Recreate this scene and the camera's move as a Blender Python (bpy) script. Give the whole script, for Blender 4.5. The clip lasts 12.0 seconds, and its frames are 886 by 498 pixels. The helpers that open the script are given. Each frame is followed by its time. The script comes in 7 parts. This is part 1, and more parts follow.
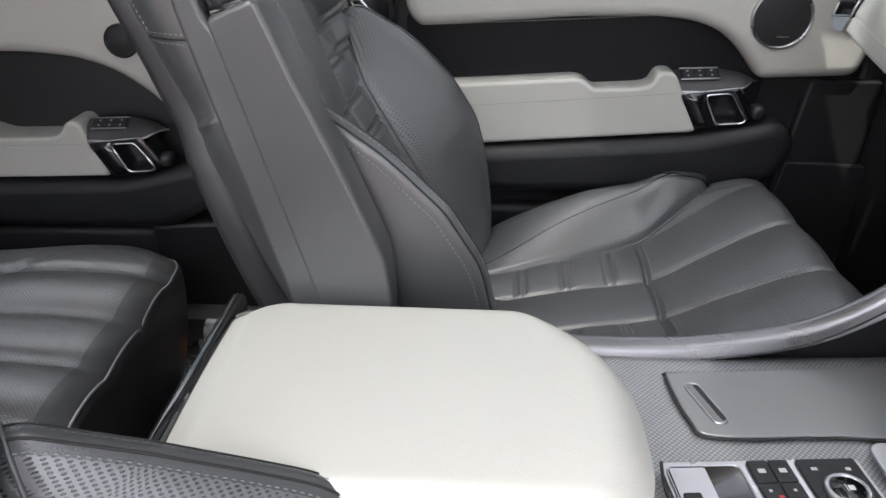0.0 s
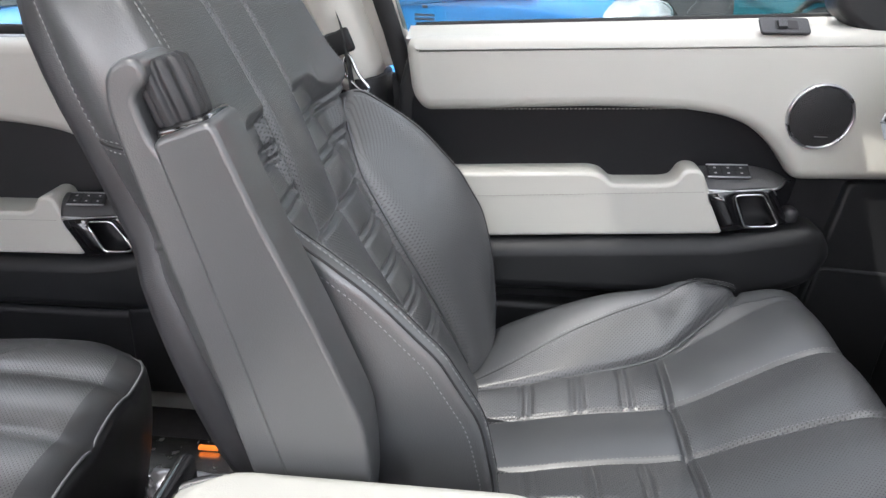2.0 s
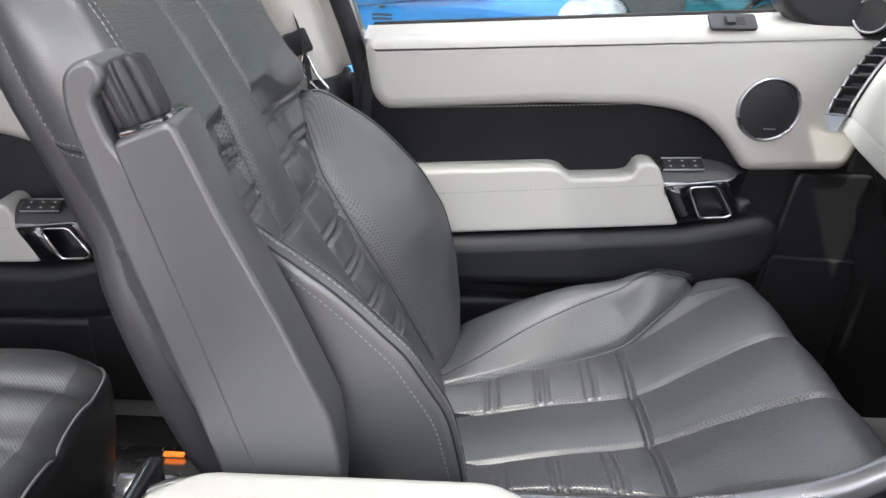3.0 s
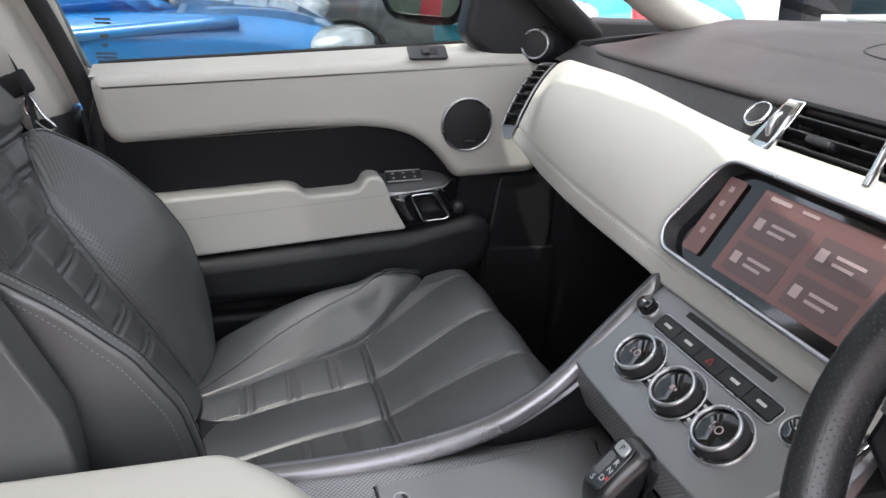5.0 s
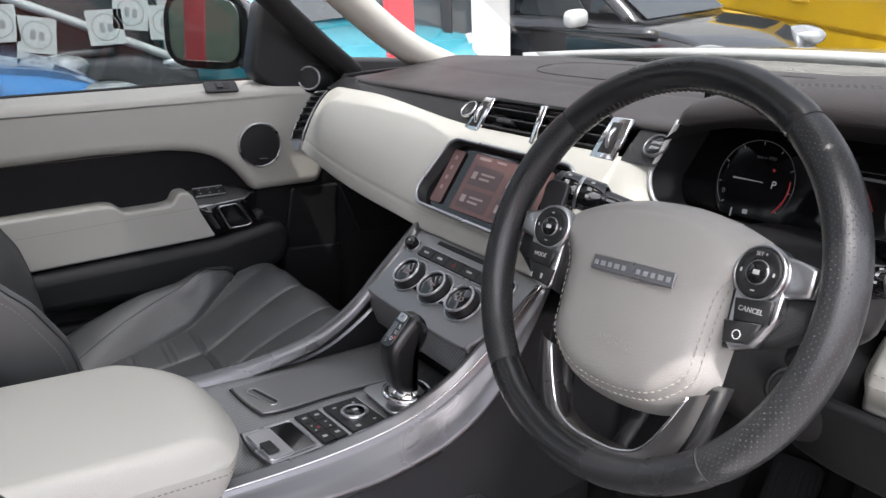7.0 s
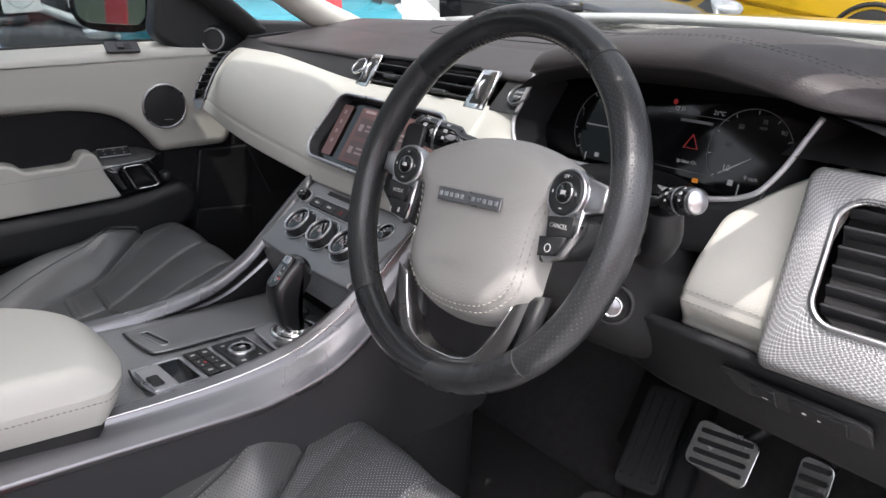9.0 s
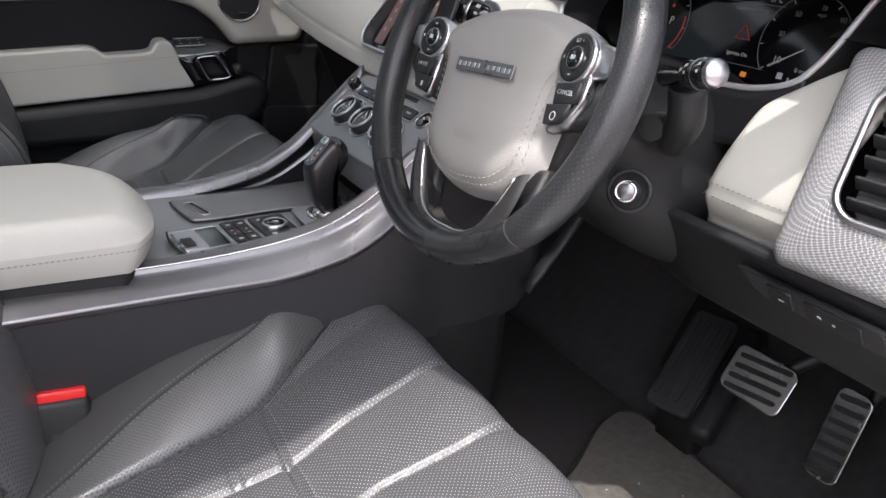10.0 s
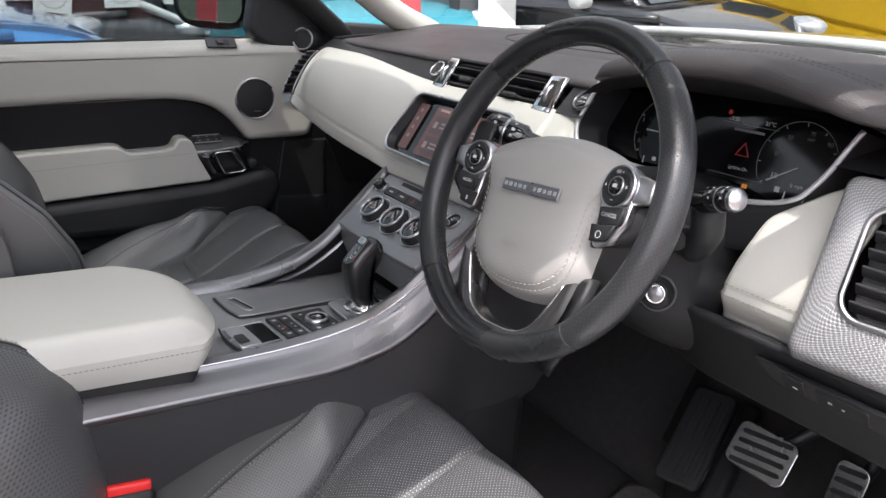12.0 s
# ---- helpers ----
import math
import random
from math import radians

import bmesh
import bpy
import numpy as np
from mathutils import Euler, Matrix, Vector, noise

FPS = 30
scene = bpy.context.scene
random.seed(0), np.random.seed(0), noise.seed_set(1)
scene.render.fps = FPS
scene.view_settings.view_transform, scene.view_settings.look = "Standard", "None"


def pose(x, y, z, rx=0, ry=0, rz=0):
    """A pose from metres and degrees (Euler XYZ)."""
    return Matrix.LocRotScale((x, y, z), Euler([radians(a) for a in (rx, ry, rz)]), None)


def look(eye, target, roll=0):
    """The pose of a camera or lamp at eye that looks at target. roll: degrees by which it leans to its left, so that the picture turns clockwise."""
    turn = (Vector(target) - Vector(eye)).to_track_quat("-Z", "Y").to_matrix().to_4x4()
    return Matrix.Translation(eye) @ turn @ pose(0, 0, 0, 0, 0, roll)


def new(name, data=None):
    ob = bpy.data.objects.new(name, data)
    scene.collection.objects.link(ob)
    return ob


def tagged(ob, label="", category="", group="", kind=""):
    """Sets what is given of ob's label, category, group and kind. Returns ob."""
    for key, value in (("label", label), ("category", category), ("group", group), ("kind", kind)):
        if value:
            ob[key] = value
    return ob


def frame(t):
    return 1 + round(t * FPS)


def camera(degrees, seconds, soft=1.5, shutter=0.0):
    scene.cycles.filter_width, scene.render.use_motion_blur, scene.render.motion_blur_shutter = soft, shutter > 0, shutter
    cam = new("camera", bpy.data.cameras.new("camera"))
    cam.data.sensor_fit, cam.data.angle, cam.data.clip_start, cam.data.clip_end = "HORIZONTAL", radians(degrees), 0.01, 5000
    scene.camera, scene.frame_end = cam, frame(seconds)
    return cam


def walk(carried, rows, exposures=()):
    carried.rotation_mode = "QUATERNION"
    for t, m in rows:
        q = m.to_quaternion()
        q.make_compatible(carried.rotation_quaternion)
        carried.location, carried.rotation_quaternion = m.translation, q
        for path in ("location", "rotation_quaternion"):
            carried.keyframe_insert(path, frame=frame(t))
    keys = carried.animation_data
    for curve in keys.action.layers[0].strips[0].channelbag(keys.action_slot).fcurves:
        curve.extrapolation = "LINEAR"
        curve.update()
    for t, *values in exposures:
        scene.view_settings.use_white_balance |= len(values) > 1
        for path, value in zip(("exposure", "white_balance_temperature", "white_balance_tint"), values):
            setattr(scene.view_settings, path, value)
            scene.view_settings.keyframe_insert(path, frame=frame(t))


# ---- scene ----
cam = camera(62.2, 12.0)
PATH = [
    (0, (0.122, 0.095, 1.659), (0.037, 1.864, 0.729), 0.5),
    (0.5, (0.122, 0.163, 1.674), (0.01, 1.949, 0.781), 1.4),
    (1, (0.118, 0.213, 1.663), (-0.006, 2.012, 0.799), 1.8),
    (1.5, (0.129, 0.224, 1.685), (0.017, 2.036, 0.846), 2.4),
    (2, (0.121, 0.227, 1.685), (0.015, 2.05, 0.868), 2.4),
    (2.5, (0.12, 0.227, 1.684), (0.048, 2.055, 0.875), 2.3),
    (2.7, (0.118, 0.225, 1.682), (0.07, 2.053, 0.871), 2.4),
    (4.3, (0.165, 0.167, 1.709), (0.479, 1.971, 0.903), 2.0),
    (4.5, (0.17, 0.156, 1.703), (0.557, 1.959, 0.929), 2.7),
    (5, (0.184, 0.093, 1.712), (0.733, 1.873, 0.984), 2.8),
    (5.5, (0.174, -0.003, 1.709), (0.87, 1.745, 1.031), 2.7),
    (6, (0.145, -0.123, 1.705), (0.98, 1.579, 1.068), 2.4),
    (6.5, (0.107, -0.178, 1.701), (1.077, 1.466, 1.103), 2.4),
    (7, (0.038, -0.196, 1.692), (1.126, 1.384, 1.126), 2.1),
    (7.2, (0.019, -0.204, 1.691), (1.154, 1.34, 1.12), 1.8),
    (8.8, (0.039, -0.287, 1.678), (1.285, 1.166, 1.096), 2.3),
    (9, (0.063, -0.301, 1.674), (1.266, 1.171, 1.051), 2.6),
    (9.5, (0.107, -0.332, 1.645), (1.192, 1.187, 0.928), 3.7),
    (10, (0.122, -0.357, 1.619), (1.093, 1.2, 0.824), 4.6),
    (10.5, (0.122, -0.378, 1.611), (1.022, 1.206, 0.784), 5.2),
    (11, (0.104, -0.386, 1.632), (0.996, 1.217, 0.836), 5.2),
    (11.5, (0.056, -0.375, 1.662), (1.01, 1.227, 0.939), 5.0),
    (12, (0.011, -0.369, 1.676), (1.079, 1.205, 1.059), 4.5),
]
EXPOSURES = [(0, 2.0, 6450, 12), (1.0, 2.32, 6450, 12), (2.7, 2.66, 6450, 12), (4.5, 2.1, 6450, 12), (6.0, 1.5, 6450, 14), (7.2, 1.4, 6450, 14), (12, 1.4, 6450, 14)]
walk(cam, [(t, look(eye, target, roll)) for t, eye, target, roll in PATH], EXPOSURES)

# world, sun, exposure
SUN_ELEV, SUN_AZ = 62.5, 227.0
world = bpy.data.worlds.new("sky")
scene.world = world
world.use_nodes = True
wn = world.node_tree
sky = wn.nodes.new("ShaderNodeTexSky")
sky.sky_type, sky.sun_disc = "NISHITA", False
sky.sun_elevation, sky.sun_rotation = radians(SUN_ELEV), radians(90 - SUN_AZ)
sky.dust_density = 4.0
haze = wn.nodes.new("ShaderNodeHueSaturation")
haze.inputs["Saturation"].default_value = 0.30
wn.nodes["Background"].inputs[1].default_value = 0.24
wn.links.new(sky.outputs[0], haze.inputs["Color"])
wn.links.new(haze.outputs[0], wn.nodes["Background"].inputs[0])
sun = new("sun", bpy.data.lights.new("sun", "SUN"))
sun.data.energy, sun.data.angle, sun.data.color = 2.3, radians(0.6), (1.0, 0.95, 0.88)
ce = math.cos(radians(SUN_ELEV))
sun.matrix_world = look((ce * math.cos(radians(SUN_AZ)) * 20, ce * math.sin(radians(SUN_AZ)) * 20, math.sin(radians(SUN_ELEV)) * 20), (0, 0, 0))

# materials
def material(name, color, rough=0.5, metal=0.0, vary=0.12, scale=8.0, grain=0.0, grain_scale=900.0, coat=0.0, spec=0.5):
    """A procedural surface: base colour with slow stains and fine relief, sized in metres."""
    m = bpy.data.materials.new(name)
    m.use_nodes = True
    nt = m.node_tree
    b = nt.nodes["Principled BSDF"]
    b.inputs["Roughness"].default_value, b.inputs["Metallic"].default_value = rough, metal
    b.inputs["Coat Weight"].default_value, b.inputs["Specular IOR Level"].default_value = coat, spec
    b.inputs["Coat Roughness"].default_value = 0.03 if rough < 0.3 else 0.24
    tc = nt.nodes.new("ShaderNodeTexCoord")
    n = nt.nodes.new("ShaderNodeTexNoise")
    n.inputs["Scale"].default_value, n.inputs["Detail"].default_value = scale, 6
    nt.links.new(tc.outputs["Object"], n.inputs["Vector"])
    mix = nt.nodes.new("ShaderNodeMix")
    mix.data_type = "RGBA"
    mix.inputs[6].default_value = (*[c * (1 - vary) for c in color], 1)
    mix.inputs[7].default_value = (*[min(1, c * (1 + vary)) for c in color], 1)
    nt.links.new(n.outputs["Fac"], mix.inputs[0])
    nt.links.new(mix.outputs[2], b.inputs["Base Color"])
    rr = nt.nodes.new("ShaderNodeMapRange")
    rr.inputs[1].default_value, rr.inputs[2].default_value = 0.3, 0.7
    rr.inputs[3].default_value, rr.inputs[4].default_value = max(0.02, rough * 0.88), min(1, rough * 1.12)
    nt.links.new(n.outputs["Fac"], rr.inputs[0])
    nt.links.new(rr.outputs[0], b.inputs["Roughness"])
    if grain:
        v = nt.nodes.new("ShaderNodeTexVoronoi")
        v.inputs["Scale"].default_value = grain_scale
        nt.links.new(tc.outputs["Object"], v.inputs["Vector"])
        bump = nt.nodes.new("ShaderNodeBump")
        bump.inputs["Strength"].default_value, bump.inputs["Distance"].default_value = grain, 0.0006
        nt.links.new(v.outputs["Distance"], bump.inputs["Height"])
        nt.links.new(bump.outputs[0], b.inputs["Normal"])
    return m


def dotted(m, pitch, size, depth, dark=0.35):
    """Adds a square lattice of small holes (depth below 0: studs) to a material, on the UV map in metres."""
    nt = m.node_tree
    b = nt.nodes["Principled BSDF"]
    uv = nt.nodes.new("ShaderNodeUVMap")
    uv.uv_map = "UVMap"
    mp = nt.nodes.new("ShaderNodeMapping")
    mp.inputs["Rotation"].default_value = (0, 0, radians(45))
    nt.links.new(uv.outputs[0], mp.inputs[0])
    v = nt.nodes.new("ShaderNodeTexVoronoi")
    v.voronoi_dimensions = "2D"
    v.inputs["Scale"].default_value, v.inputs["Randomness"].default_value = 1 / pitch, 0.0
    nt.links.new(mp.outputs[0], v.inputs["Vector"])
    r = nt.nodes.new("ShaderNodeMapRange")
    r.inputs[1].default_value, r.inputs[2].default_value = size * 0.7, size * 1.2
    r.inputs[3].default_value, r.inputs[4].default_value = 0, 1
    nt.links.new(v.outputs["Distance"], r.inputs[0])
    old = b.inputs["Base Color"].links[0].from_socket
    mix = nt.nodes.new("ShaderNodeMix")
    mix.data_type, mix.blend_type = "RGBA", "MULTIPLY"
    mix.inputs[0].default_value = 1
    low = nt.nodes.new("ShaderNodeMapRange")
    low.inputs[3].default_value, low.inputs[4].default_value = dark, 1
    nt.links.new(r.outputs[0], low.inputs[0])
    nt.links.new(old, mix.inputs[6])
    nt.links.new(low.outputs[0], mix.inputs[7])
    nt.links.new(mix.outputs[2], b.inputs["Base Color"])
    bump = nt.nodes.new("ShaderNodeBump")
    bump.inputs["Strength"].default_value, bump.inputs["Distance"].default_value = min(1, abs(depth)), 0.001
    bump.invert = depth < 0
    nt.links.new(r.outputs[0], bump.inputs["Height"])
    if b.inputs["Normal"].links:
        nt.links.new(b.inputs["Normal"].links[0].from_socket, bump.inputs["Normal"])
    nt.links.new(bump.outputs[0], b.inputs["Normal"])
    return m


def glow(name, color, strength):
    m = material(name, color, 0.4)
    b = m.node_tree.nodes["Principled BSDF"]
    b.inputs["Emission Color"].default_value, b.inputs["Emission Strength"].default_value = (*color, 1), strength
    return m


def glass_material(name, color, rough=0.0, alpha=0.12):
    m = bpy.data.materials.new(name)
    m.use_nodes = True
    nt = m.node_tree
    nt.nodes.remove(nt.nodes["Principled BSDF"])
    t, g, mix = nt.nodes.new("ShaderNodeBsdfTransparent"), nt.nodes.new("ShaderNodeBsdfGlossy"), nt.nodes.new("ShaderNodeMixShader")
    t.inputs[0].default_value = (*color, 1)
    g.inputs["Roughness"].default_value = rough
    lw = nt.nodes.new("ShaderNodeLayerWeight")
    lw.inputs[0].default_value = 0.5
    steep = nt.nodes.new("ShaderNodeMath")
    steep.operation = "POWER"
    steep.inputs[1].default_value = 4.5
    gloss = nt.nodes.new("ShaderNodeMath")
    gloss.operation = "MULTIPLY_ADD"
    gloss.inputs[1].default_value, gloss.inputs[2].default_value = 0.85, 0.03
    nt.links.new(lw.outputs["Facing"], steep.inputs[0])
    nt.links.new(steep.outputs[0], gloss.inputs[0])
    nt.links.new(gloss.outputs[0], mix.inputs[0])
    nt.links.new(t.outputs[0], mix.inputs[1])
    nt.links.new(g.outputs[0], mix.inputs[2])
    nt.links.new(mix.outputs[0], nt.nodes["Material Output"].inputs[0])
    return m


LEATHER = material("black_leather", (0.052, 0.054, 0.057), 0.37, vary=0.10, grain=0.22, grain_scale=800, spec=1.0, coat=0.25)
PERF = dotted(material("perforated_black_leather", (0.070, 0.071, 0.074), 0.38, vary=0.10, grain=0.15, grain_scale=700, spec=1.0, coat=0.25), 0.0036, 0.24, 0.9, 0.10)
CREAM = material("ivory_leather", (0.465, 0.46, 0.425), 0.45, vary=0.04, grain=0.2, grain_scale=800)
HUB = material("ivory_airbag_cover", (0.29, 0.282, 0.272), 0.5, vary=0.03, grain=0.3, grain_scale=900)
BLACK = material("black_soft_plastic", (0.016, 0.0165, 0.018), 0.44, grain=0.35, grain_scale=1000, spec=0.35)
PAD = material("ebony_dash_leather", (0.045, 0.040, 0.042), 0.55, grain=0.35, grain_scale=700)
GREY = material("dark_grey_plastic", (0.022, 0.0225, 0.025), 0.45, grain=0.3, grain_scale=1000)
GLOSS = material("gloss_black", (0.008, 0.008, 0.009), 0.08, coat=0.5)
CHROME = material("chrome", (0.75, 0.75, 0.76), 0.12, 1.0, vary=0.03)
SILVER = material("brushed_silver", (0.55, 0.55, 0.57), 0.3, 1.0, vary=0.05, scale=30)
NOBLE = material("satin_dark_silver", (0.215, 0.212, 0.222), 0.30, 0.85, vary=0.05)
MESH = dotted(material("studded_silver_trim", (0.48, 0.48, 0.49), 0.34, 0.6, vary=0.05), 0.0034, 0.5, -0.3, 0.5)
CARPET = material("black_carpet", (0.042, 0.040, 0.041), 0.95, vary=0.4, scale=60, grain=1.0, grain_scale=500, spec=0.1)
STEEL = material("brushed_pedal_steel", (0.6, 0.6, 0.6), 0.25, 1.0, vary=0.1, scale=60)
RUBBER = material("black_rubber", (0.015, 0.015, 0.016), 0.7)
THREAD = material("grey_thread", (0.19, 0.195, 0.20), 0.75)
IVORY_THREAD = material("ivory_thread", (0.27, 0.26, 0.23), 0.7)
RED = material("red_release_plastic", (0.7, 0.02, 0.02), 0.4)
LINING = material("light_pillar_lining", (0.62, 0.60, 0.55), 0.8, vary=0.06, scale=40, grain=0.5, grain_scale=400)
WHITE_MARK = glow("white_marking", (0.42, 0.42, 0.42), 0.05)
PANE = glass_material("tinted_pane", (0.50, 0.54, 0.54))
TARMAC = material("worn_asphalt", (0.27, 0.265, 0.25), 0.9, vary=0.3, scale=3, grain=0.8, grain_scale=120)
PERF_RIM = dotted(material("perforated_rim_leather", (0.018, 0.019, 0.021), 0.32, grain=0.15, grain_scale=700, spec=0.5), 0.0036, 0.13, 0.6, 2.6)
WEAVE = dotted(material("dark_woven_trim", (0.035, 0.035, 0.037), 0.4, 0.3), 0.003, 0.5, -0.5, 0.6)
BODY = material("pale_silver_paint", (0.62, 0.63, 0.62), 0.25, 0.2, vary=0.03, coat=1.0)
LAMP = glow("amber_lamp", (1.0, 0.24, 0.03), 0.16)
WEAVE2 = dotted(material("grey_woven_trim", (0.12, 0.12, 0.125), 0.4, 0.5), 0.003, 0.5, -0.5, 0.5)
PAD2 = material("black_door_leather", (0.009, 0.0095, 0.011), 0.45, grain=0.3, grain_scale=700, spec=0.2)
GRILLE_D = dotted(material("speaker_mesh", (0.03, 0.03, 0.032), 0.5), 0.0022, 0.35, 0.8, 0.3)
MIRROR = material("mirror_silver", (0.9, 0.9, 0.9), 0.02, 1.0, vary=0.0)
RIM = material("smooth_rim_leather", (0.012, 0.0125, 0.014), 0.27, grain=0.04, grain_scale=900, spec=0.6)
# Copy of PERF with sunlight on the holes painted in as pale dots
PERF_SUNLIT = dotted(material("perforated_leather_sunlit", (0.052, 0.053, 0.056), 0.40, grain=0.15, grain_scale=700, spec=0.6), 0.0038, 0.16, 0.5, 6.0)
# Shaded copy of LEATHER, duller, for the seats that lie in shade
HIDE_SHADED = material("leather_in_shade", (0.050, 0.051, 0.053), 0.32, grain=0.22, grain_scale=800)
SATIN = material("satin_bright_trim", (0.58, 0.58, 0.60), 0.30, 0.5, vary=0.04)
ETCH = material("etched_glass_mark", (0.05, 0.06, 0.07), 0.6)
CARPET2 = material("black_mat_carpet", (0.10, 0.096, 0.09), 0.95, vary=0.4, scale=90, grain=1.0, grain_scale=600, spec=0.1)
ROOFGLASS = glass_material("dark_roof_glass", (0.135, 0.14, 0.14))
SCREENGLASS = glass_material("windscreen_glass", (0.50, 0.52, 0.51))
LENS = material("dark_display_lens", (0.004, 0.004, 0.005), 0.06, spec=0.25)
SPOKE = material("satin_dark_spoke", (0.15, 0.145, 0.145), 0.30, 0.9, vary=0.06)

# building blocks
def lerp(a, b, t):
    return a + (b - a) * t


def smooth(a, b, x):
    t = min(1, max(0, (x - a) / (b - a)))
    return t * t * (3 - 2 * t)


def spline(pts, n, closed=False):
    """n points on a Catmull-Rom curve through pts."""
    pts = [Vector(p) for p in pts]
    k = len(pts)
    out = []
    for i in range(n):
        t = i / (n if closed else n - 1) * (k if closed else k - 1)
        j = min(int(t), k - 1 if closed else k - 2)
        f = t - j
        if closed:
            p = [pts[(j + d) % k] for d in (-1, 0, 1, 2)]
        else:
            p = [pts[j + d] if 0 <= j + d < k else (pts[0] * 2 - pts[1] if j + d < 0 else pts[-1] * 2 - pts[-2]) for d in (-1, 0, 1, 2)]
        out.append(0.5 * (2 * p[1] + (p[2] - p[0]) * f + (2 * p[0] - 5 * p[1] + 4 * p[2] - p[3]) * f * f + (3 * p[1] - p[0] - 3 * p[2] + p[3]) * f ** 3))
    return out


def curve1(pts, x):
    """A smooth value at x through sorted (x, value) pairs, with no overshoot."""
    if x <= pts[0][0]:
        return pts[0][1]
    if x >= pts[-1][0]:
        return pts[-1][1]
    i = next(k for k in range(len(pts) - 1) if x <= pts[k + 1][0])

    def step(k):
        return (pts[k + 1][1] - pts[k][1]) / (pts[k + 1][0] - pts[k][0])

    def slope(k):
        if k == 0 or k == len(pts) - 1:
            return step(min(k, len(pts) - 2))
        a, b = step(k - 1), step(k)
        return 0.0 if a * b <= 0 else 2 * a * b / (a + b)
    h = pts[i + 1][0] - pts[i][0]
    t = (x - pts[i][0]) / h
    return pts[i][1] * (1 + 2 * t) * (1 - t) ** 2 + pts[i + 1][1] * t * t * (3 - 2 * t) + h * (slope(i) * t * (1 - t) ** 2 - slope(i + 1) * t * t * (1 - t))


def sheet(fn, nu, nv, closed_u=False, closed_v=False, caps=False, mat_of=None):
    """A surface fn(u, v) with u, v from 0 to 1 and a UV map in metres."""
    bm = bmesh.new()
    cu, cv = nu + (not closed_u), nv + (not closed_v)
    vs = [[bm.verts.new(fn(i / nu, j / nv)) for j in range(cv)] for i in range(cu)]
    layer = bm.loops.layers.uv.new("UVMap")
    mid_i, mid_j = cu // 2, cv // 2
    su, sv = [0.0], [0.0]
    for i in range(nu):
        su.append(su[-1] + (vs[(i + 1) % cu][mid_j].co - vs[i][mid_j].co).length)
    for j in range(nv):
        sv.append(sv[-1] + (vs[mid_i][(j + 1) % cv].co - vs[mid_i][j].co).length)
    for i in range(nu):
        for j in range(nv):
            ring = [(i, j), (i + 1, j), (i + 1, j + 1), (i, j + 1)]
            quad = [vs[a % cu][b % cv] for a, b in ring]
            if len({v.index if v.index >= 0 else id(v) for v in quad}) < 4:
                continue
            try:
                f = bm.faces.new(quad)
            except ValueError:
                continue
            f.smooth = True
            if mat_of:
                f.material_index = mat_of((i + 0.5) / nu, (j + 0.5) / nv)
            for loop, (a, b) in zip(f.loops, ring):
                loop[layer].uv = (su[a], sv[b])
    if caps:
        for i in (0, cu - 1):
            try:
                f = bm.faces.new(vs[i] if i else vs[i][::-1])
                f.smooth = False
            except ValueError:
                pass
    return bm


def box(center, size, bevel=0.004, m=None, segments=2):
    bm = bmesh.new()
    bmesh.ops.create_cube(bm, size=1)
    bmesh.ops.scale(bm, vec=size, verts=bm.verts)
    if bevel:
        bmesh.ops.bevel(bm, geom=bm.edges[:], offset=min(bevel, min(size) * 0.45), segments=segments, profile=0.5, affect="EDGES")
    for f in bm.faces:
        f.smooth = True
    bm.transform(Matrix.Translation(center) @ (m or Matrix()))
    return bm


def prism(profile, depth, m=None, bevel=0.003, segments=2):
    """A flat outline in x, y pulled up along z by depth, with rounded rims."""
    bm = bmesh.new()
    vs = [bm.verts.new((p[0], p[1], 0)) for p in profile]
    f = bm.faces.new(vs)
    if f.normal.z > 0 or sum(a[0] * b[1] - b[0] * a[1] for a, b in zip(profile, list(profile[1:]) + [profile[0]])) > 0:
        f.normal_flip()
    got = bmesh.ops.extrude_face_region(bm, geom=[f])
    bmesh.ops.translate(bm, vec=(0, 0, depth), verts=[v for v in got["geom"] if isinstance(v, bmesh.types.BMVert)])
    bmesh.ops.recalc_face_normals(bm, faces=bm.faces)
    if bevel:
        rims = [e for e in bm.edges if abs(e.verts[0].co.z - e.verts[1].co.z) < 1e-6]
        bmesh.ops.bevel(bm, geom=rims, offset=bevel, segments=segments, profile=0.5, affect="EDGES")
    for f in bm.faces:
        f.smooth = len(f.verts) <= 4
    if m:
        bm.transform(m)
    return bm


def rounded(w, h, r, n=6):
    """The outline of a rounded rectangle about the origin."""
    r = min(r, w / 2 - 1e-5, h / 2 - 1e-5)
    out = []
    for cx, cy, a in ((w / 2 - r, h / 2 - r, 0), (-w / 2 + r, h / 2 - r, 90), (-w / 2 + r, -h / 2 + r, 180), (w / 2 - r, -h / 2 + r, 270)):
        for i in range(n + 1):
            t = radians(a + 90 * i / n)
            out.append((cx + r * math.cos(t), cy + r * math.sin(t)))
    return out


